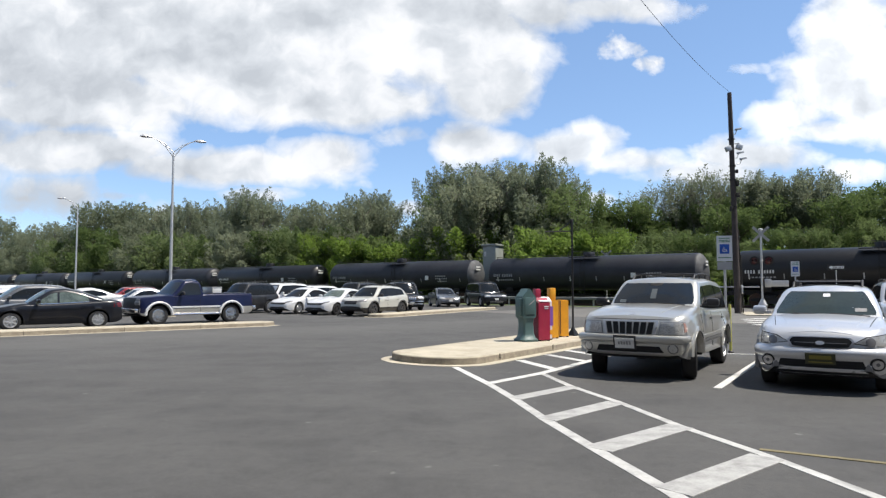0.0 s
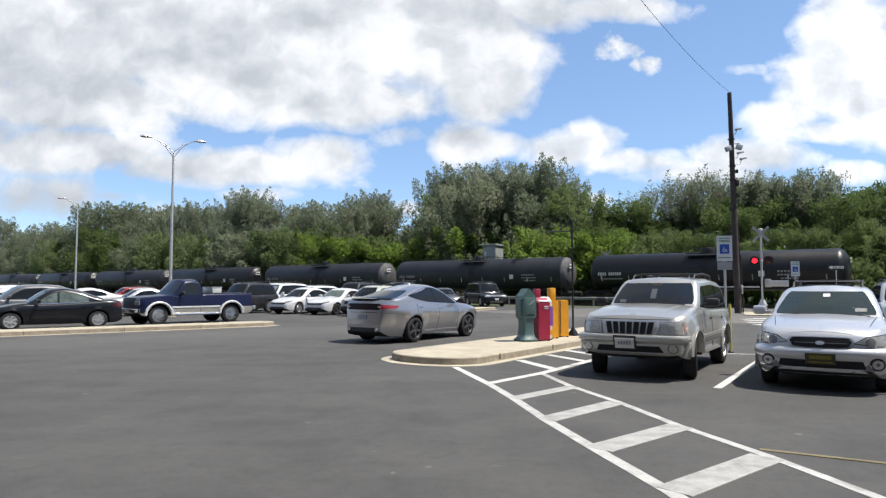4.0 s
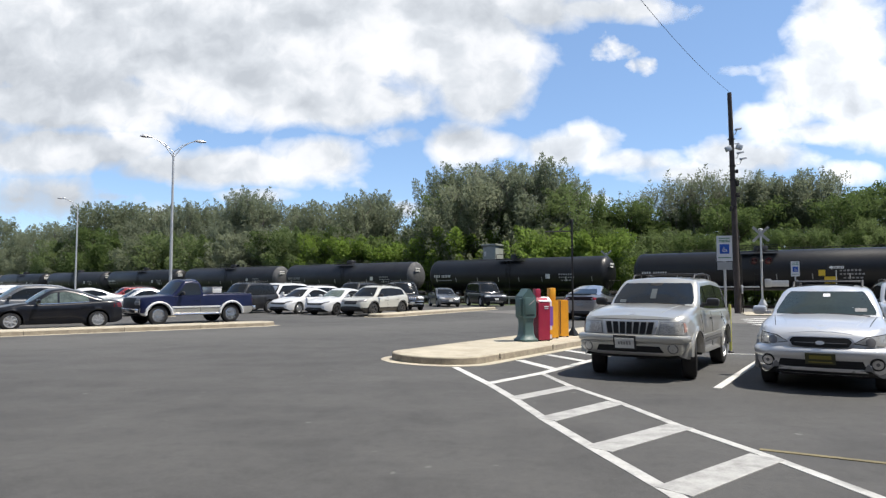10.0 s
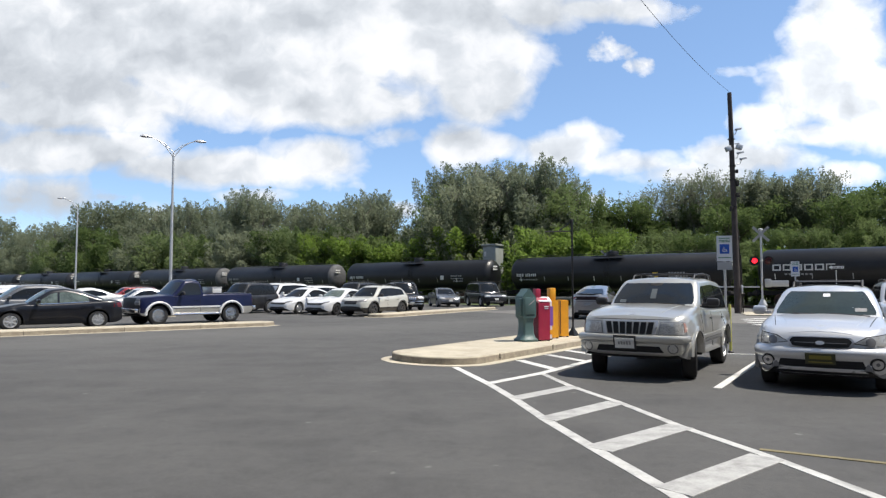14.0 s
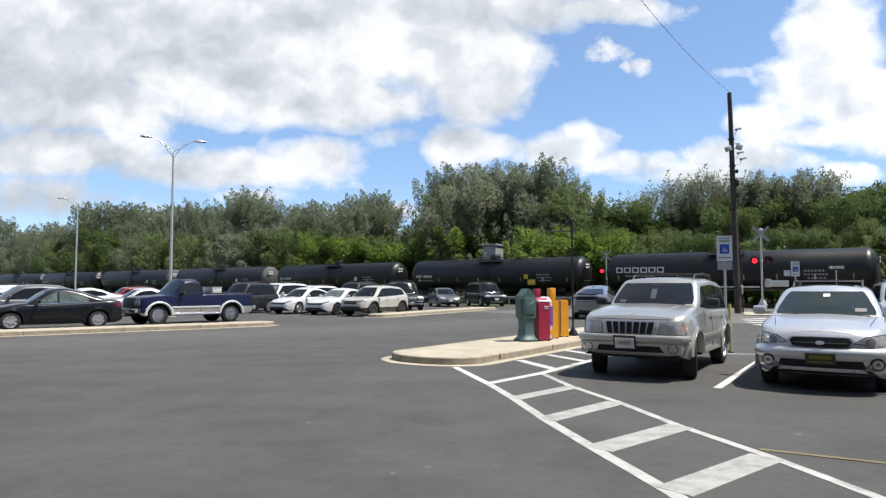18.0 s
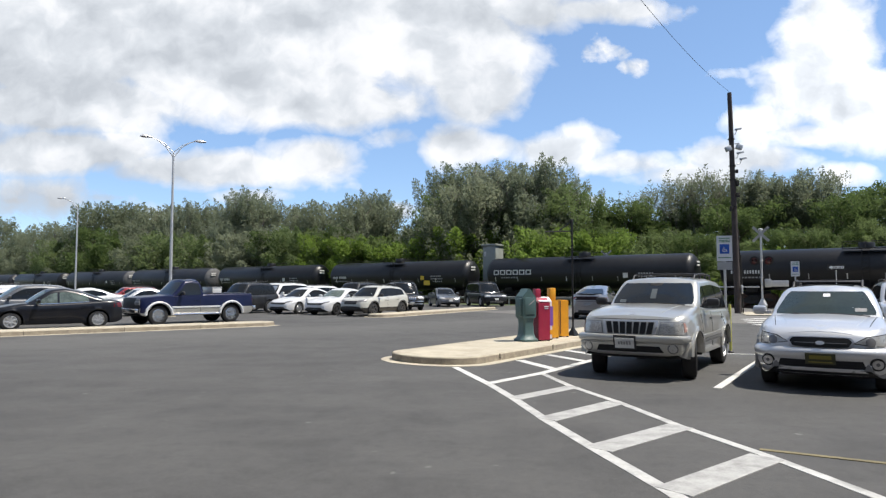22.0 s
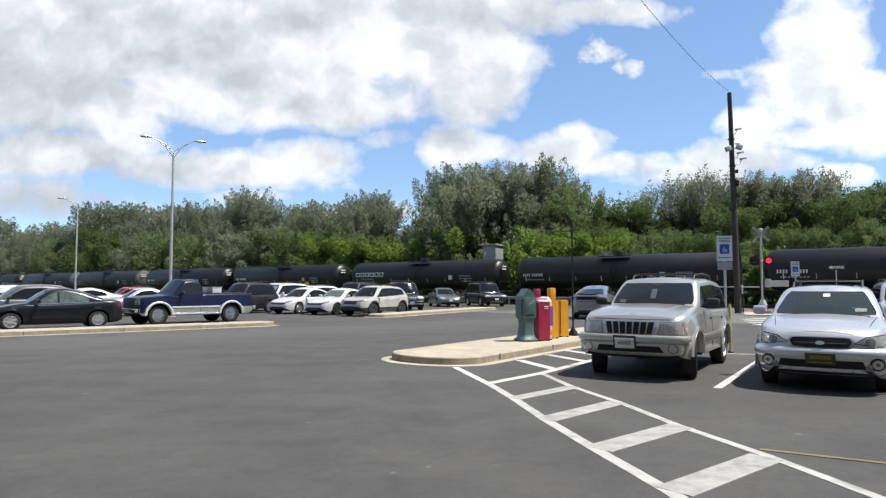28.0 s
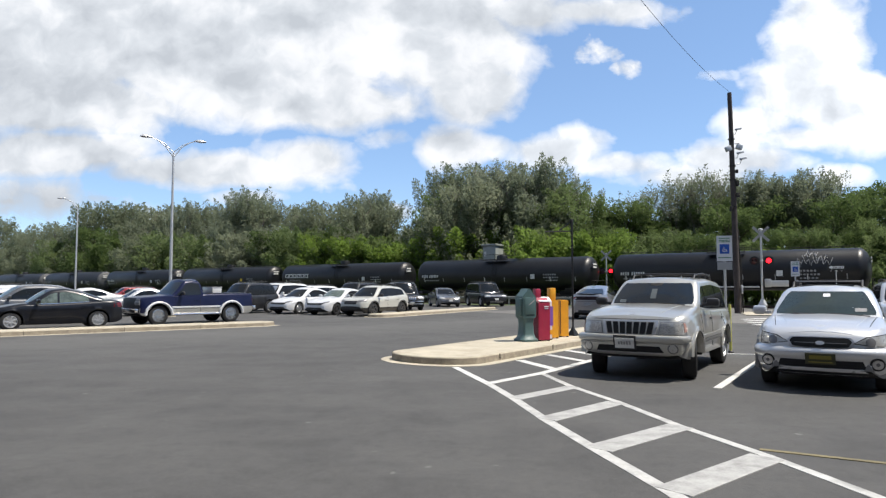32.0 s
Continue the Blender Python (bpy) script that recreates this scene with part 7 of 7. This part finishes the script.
cable = thing("overhead_cable", Matrix(), "thin dark sagging overhead cable", "cable", bm=tube(B(), [tuple(Vector((16.95, 38.1, 13.0)).lerp(Vector((3.2, 14.6, 9.75)), t) - Vector((0, 0, 0.35 * math.sin(math.pi * t)))) for t in np.linspace(0, 1, 14)], 0.009, 5), material=M_BLKIRON)

# lamp posts
def lamp_post(m, height, label, turn, arms=(1, -1)):
    lp = thing("street_lamp", m, label, "street lamp", "car park lamps")
    part("base", lathe(B(), [(0.3, 0), (0.3, 0.28), (0.27, 0.32)], 16), M_CONC, lp, "round concrete base")
    part("pole", tube(B(), [(0, 0, 0.28), (0, 0, height * 0.5), (0, 0, height)], [0.085, 0.07, 0.05], 12), M_POLE, lp, "tapered aluminium pole")
    for sg in arms:
        mm = Matrix.Rotation(radians(turn), 4, "Z")
        bm = B()
        pts = [(0, 0, height - 0.25), (sg * 0.38, 0, height + 0.3), (sg * 0.78, 0, height + 0.6), (sg * 1.03, 0, height + 0.7)]
        tube(bm, [mm @ Vector(p) for p in pts], [0.028, 0.026, 0.024, 0.024], 8)
        tube(bm, [mm @ Vector(p) for p in [(0, 0, height + 0.02), (sg * 0.42, 0, height + 0.44), (sg * 0.8, 0, height + 0.62)]], 0.02, 6)
        part("arm", bm, M_POLE, lp)
        bm = B()
        rings = []
        for k, (x, w, t) in enumerate(((1.0, 0.04, 0.035), (1.1, 0.07, 0.07), (1.28, 0.12, 0.11), (1.5, 0.13, 0.1), (1.62, 0.05, 0.03))):
            rings.append([mm @ Vector((sg * x, w * math.cos(a), height + 0.72 + t * math.sin(a) * (1.0 if math.sin(a) > 0 else 0.55))) for a in np.linspace(0, math.tau, 12, endpoint=False)])
        ring_loft(bm, rings)
        part("lamp_head", bm, M_POLE, lp, "cobra-head lamp")
    return lp


lamp_post(pose(-14.12, 34.0, 0), 8.55, "tall aluminium twin-arm street lamp among parked cars", 28)
lamp_post(pose(-31.7, 56.6, 0), 8.45, "tall aluminium single-arm street lamp in the car park", 14, (-1,))

# grey equipment hut beyond the track
hut = thing("equipment_hut", pose(5.08, 66.3, -0.05, 0, 0, TRANG), "tall grey equipment hut with overhanging flat roof", "hut")
part("wall", box(B(), (0, 0, 2.85), (1.5, 1.5, 5.7), 0.02), M_BUNG, hut, "pale grey metal wall")
part("roof", box(B(), (0, 0, 5.79), (1.75, 1.75, 0.2), 0.03), M_BUNG, hut, "flat overhanging roof")
part("door", box(B(), (-0.2, 0.76, 1.1), (0.9, 0.04, 2.1), 0.01), M_GALV, hut, "grey metal door")
part("vent", box(B(), (0.45, 0.76, 4.9), (0.24, 0.04, 0.5), 0.01), M_LET, hut, "pale vent")

# guard rail along the foot of the track
M_DULL = surface("dull_galvanised", (0.24, 0.25, 0.25), 0.6, 0.4, 0.2, 5)
gr = thing("guard_rail", Matrix(), "galvanised steel guard rail on posts", "guard rail")
bm = B()
prof = [(-0.0, -0.11), (-0.05, -0.07), (0.0, -0.03), (0.0, 0.03), (-0.05, 0.07), (0.0, 0.11), (0.012, 0.11), (0.012, -0.11)]
ring_loft(bm, [[tuple(on_track(s, -3.25 + o, 0.66 + z)) for o, z in prof] for s in (13.5, 45)])
part("rail_beam", bm, M_DULL, gr, "corrugated steel beam", False)
for k in range(17):
    p = on_track(13.6 + k * 1.95, -3.12, 0)
    part("post", box(B(), (p.x, p.y, 0.36), (0.12, 0.15, 0.72), 0.01), M_DULL, gr, "", False)

# ---------- things on the traffic island ----------
KT = 0.158
# green drop box on a flared pedestal
gb = thing("drop_box", pose(2.12, 16.85, KT, 0, 0, 24), "grey-green metal drop box on flared pedestal", "drop box")
bm = B()
rings = []
for s_, z in ((0.25, 0.0), (0.25, 0.05), (0.2, 0.1), (0.165, 0.2), (0.155, 0.45), (0.17, 0.62), (0.2, 0.66)):
    rings.append([(s_ * sx, s_ * sy, z) for sx, sy in ((-1, -0.7), (-0.7, -1), (0.7, -1), (1, -0.7), (1, 0.7), (0.7, 1), (-0.7, 1), (-1, 0.7))])
ring_loft(bm, rings)
part("pedestal", bm, M_GREEN, gb, "flared pedestal")
bm = B()
ring_loft(bm, [[(x, d, z) for x, z in ((-0.17, 0.58), (0.17, 0.58), (0.2, 0.66), (0.2, 1.13), (0.0, 1.35), (-0.2, 1.13), (-0.2, 0.66))] for d in (-0.19, 0.19)])
bmesh.ops.bevel(bm, geom=bm.edges[:], offset=0.015, segments=2, affect="EDGES")
part("box", bm, M_GREEN, gb, "box with pitched top")
part("front_panel", box(B(), (0, -0.196, 0.9), (0.3, 0.02, 0.42), 0.008), M_GREEN, gb)
part("side_flap", box(B(), (-0.22, -0.02, 0.86), (0.05, 0.26, 0.46), 0.015), M_GREEN, gb, "side hopper")
part("lettering", box(B(), (0.05, -0.208, 0.98), (0.2, 0.004, 0.03), 0, Matrix.Rotation(radians(-35), 4, "Y")), M_GREYLET, gb, "pale lettering bar", False)
part("knob", tube(B(), [(0.12, -0.1, 1.2), (0.12, -0.1, 1.32)], 0.02, 8), M_BLKIRON, gb)


def news_box(m, label, mat, w, d, h, head=None, front=None, slant=True, panel=None):
    nb = thing("newspaper_box", m, label, "newspaper box", "newspaper boxes")
    bm = B()
    if slant:
        ring_loft(bm, [[(-d / 2, s, 0.022), (d / 2, s, 0.022), (d / 2, s, h), (-d * 0.1, s, h + 0.13), (-d / 2, s, h - 0.02)] for s in (-w / 2, w / 2)])
    else:
        ring_loft(bm, [[(-d / 2, s, 0.022), (d / 2, s, 0.022), (d / 2, s, h), (-d / 2, s, h)] for s in (-w / 2, w / 2)])
    bmesh.ops.bevel(bm, geom=bm.edges[:], offset=0.012, segments=2, affect="EDGES")
    part("cabinet", bm, mat, nb)
    for x in (-d * 0.38, d * 0.38):
        for y in (-w * 0.38, w * 0.38):
            part("foot", box(B(), (x, y, 0.015), (0.06, 0.06, 0.03), 0.005), M_BLKIRON, nb)
    if head:
        part("coin_box", box(B(), (head[0], 0, h + head[2] / 2 - 0.01), (head[1], w * 0.62, head[2]), 0.012), mat, nb, "coin box on top")
        part("coin_slot", box(B(), (head[0] - head[1] / 2 - 0.003, 0, h + head[2] * 0.7), (0.008, 0.06, 0.05), 0.0), M_CHROME, nb, "", False)
    part("door_frame", box(B(), (-d / 2 - 0.008, 0, h * 0.58), (0.02, w * 0.86, h * 0.62), 0.006), M_BLACK, nb, "black door frame")
    part("window_pane", box(B(), (-d / 2 - 0.021, 0, h * 0.6), (0.006, w * 0.72, h * 0.5), 0), M_TINT, nb, "clear window", False)
    part("handle", tube(B(), [(-d / 2 - 0.02, -w * 0.25, h * 0.92), (-d / 2 - 0.06, 0, h * 0.92), (-d / 2 - 0.02, w * 0.25, h * 0.92)], 0.012, 6), M_CHROME, nb)
    for (x, z, pw, ph, mt, lab) in panel or ():
        part("side_panel", box(B(), (d / 2 + 0.004, x, z), (0.008, pw, ph)), mt, nb, lab, False)
    return nb


news_box(pose(2.55, 17.0, KT, 0, 0, -72), "dark red newspaper box with white sloping top", M_RED, 0.33, 0.3, 0.98, None, None, True,
         [(0.06, 0.88, 0.13, 0.025, M_PAPER, "white lettering bar"), (0.06, 0.83, 0.11, 0.02, M_PAPER, "white lettering bar")])
part("top_cover", box(B(), (0.0, 0.02, 1.05), (0.32, 0.3, 0.02), 0.004, Matrix.Rotation(radians(16), 4, "Y")), M_PAPER, [o for o in scene.objects if o.name.startswith("newspaper_box")][0], "white top cover")
news_box(pose(2.5, 17.5, KT, 0, 0, -72), "red newspaper box with tall coin head", M_RED, 0.24, 0.3, 1.0, (0.0, 0.16, 0.34), None, False)
news_box(pose(2.70, 17.36, KT, 0, 0, -72), "white and purple newspaper box", M_PAPER, 0.24, 0.3, 1.0, None, None, True,
         [(0.05, 0.62, 0.19, 0.5, M_PURPLE, "purple printed panel"), (0.03, 0.2, 0.22, 0.12, M_ORANGE, "orange printed panel")])
news_box(pose(2.93, 17.78, KT, 0, 0, -72), "yellow newspaper box with tall coin head", M_ORANGE, 0.27, 0.3, 1.02, (0.0, 0.2, 0.34), None, False)
news_box(pose(3.3, 18.3, KT, 0, 0, -72), "yellow newspaper box with black door frame", M_ORANGE, 0.27, 0.3, 1.02, None, None, False,
         [(-0.12, 0.55, 0.02, 0.9, M_BLACK, "dark door edge")])
# slim black post with a bracket arm
bp = thing("sign_post", pose(3.7, 18.75, KT), "slim black iron post with bare bracket arm", "post")
part("post", tube(B(), [(0, 0, 0.1), (0, 0, 3.28)], 0.027, 10), M_BLKIRON, bp)
part("foot", lathe(B(), [(0.17, 0.0), (0.16, 0.03), (0.05, 0.2), (0.036, 0.24)], 4), M_BLKIRON, bp, "flared iron foot")
part("finial", lathe(B(), [(0.034, 3.28), (0.036, 3.31), (0.01, 3.34)], 10), M_BLKIRON, bp)
part("bracket_arm", tube(B(), [(0, 0, 2.98), (-0.78, 0, 2.96)], 0.018, 8), M_BLKIRON, bp)
part("brace", tube(B(), [(0, 0, 3.27), (-0.39, 0, 2.97)], 0.014, 8), M_BLKIRON, bp)


# ---------- what moves ----------
def track_s(t):
    """How far the marked wagon has come along the track."""
    return curve1(t, [(0, -31.55), (6, -14.71), (12, 2.28), (18, 19.46), (24, 36.93), (32, 59.81)])


FLASH = [(1.35, 2), (2.12, 1), (2.85, 2), (3.55, 1), (4.2, 2), (4.85, 1), (5.45, 2), (6.12, 1), (6.8, 2), (7.45, 1), (8.1, 2), (8.8, 0), (11.6, 1), (12.12, 2), (12.7, 1), (13.5, 2),
         (13.95, 1), (14.7, 2), (15.4, 1), (16.1, 2), (16.75, 1), (17.5, 2), (17.98, 1), (18.75, 2), (19.15, 1), (19.9, 2), (20.65, 1), (21.25, 0), (24.1, 2), (24.45, 1), (25.2, 2),
         (25.9, 1), (26.5, 2), (27.2, 1), (27.75, 2), (28.5, 1), (29.2, 2), (29.95, 1), (30.55, 2), (31.1, 1), (31.84, 2)]


def lamp_rows(x, y, z, mine):
    """Rows that turn a lens: lit face to the road while its state is on."""
    rows = [(0, pose(x, y, z, 0, 0, 180))]
    ang = 180
    for t, who in FLASH:
        want = 0 if who == mine else 180
        if ang % 360 != want:
            rows.append((t - 0.1, pose(x, y, z, 0, 0, ang)))
            for k in (1, 2, 3):
                rows.append((t - 0.1 + k / 30, pose(x, y, z, 0, 0, ang + 60 * k)))
            ang += 180
    rows.append((32, pose(x, y, z, 0, 0, ang)))
    return rows


CAR_ROWS = [(0, -12.4, 1.9, 55), (1.0, -9.45, 6.95, 55), (1.5, -8.05, 9.27, 55.5), (1.8, -7.15, 10.65, 56), (2.0, -6.56, 11.54, 56), (2.2, -5.93, 12.39, 56), (2.6, -4.77, 14.07, 56),
            (3.0, -3.6, 15.78, 55), (3.5, -2.13, 17.95, 55), (4.5, 0.3, 21.6, 57), (5.5, 2.19, 24.53, 60), (6.2, 3.6, 26.2, 60), (6.8, 4.5, 27.5, 58), (7.6, 5.55, 28.9, 57), (8.0, 5.95, 29.6, 58),
            (8.8, 6.5, 30.7, 60), (9.3, 6.95, 31.6, 62), (10.5, 7.5, 32.5, 64), (11.6, 7.78, 33.1, 65), (14, 7.8, 33.12, 65), (32, 7.8, 33.12, 65)]


def motions():
    # the train rolls at walking pace and a half
    for rel, car in TRAIN:
        rows = [(t, Matrix.Translation(on_track(track_s(t) + rel)) @ pose(0, 0, 0, 0, 0, TRANG)) for t in (0, 6, 12, 18, 24, 32)]
        walk(car, rows)
        for w in [o for o in car.children if o.name.startswith("wheelset")]:
            x, y, z = w.matrix_basis.translation
            walk(w, [(k * 0.2, pose(x, y, z) @ Matrix.Rotation(track_s(k * 0.2) / 0.455, 4, "Y")) for k in range(161)])
    # the saloon drives in, turns and parks
    walk(silver_saloon, [(t, pose(x, y, 0, 0, 0, a)) for t, x, y, a in CAR_ROWS])
    dist = [0.0]
    for (t0, x0, y0, _), (t1, x1, y1, _) in zip(CAR_ROWS, CAR_ROWS[1:]):
        dist.append(dist[-1] + math.hypot(x1 - x0, y1 - y0))
    times = sorted({round(k * 0.06, 2) for k in range(240)} | {32.0})
    prog = list(zip([r[0] for r in CAR_ROWS], dist))
    for w in silver_saloon_wheels:
        x, y, z = w.matrix_basis.translation
        walk(w, [(t, pose(x, y, z) @ Matrix.Rotation(curve1(t, prog) / 0.35, 4, "Y")) for t in times])
    # flashing lamps
    for ob, x, y, z, first in LAMPS:
        walk(ob, lamp_rows(x, y, z, 1 if first else 2))
    # drifting clouds
    for ob, (dx, dz) in zip(CLOUDS, ((-22, -4), (-20, -6), (-46, -10), (-34, -6))):
        p = ob.matrix_basis.translation.copy()
        walk(ob, [(0, Matrix.Translation(p)), (32, Matrix.Translation(p + Vector((dx, 0, dz))))])


motions()
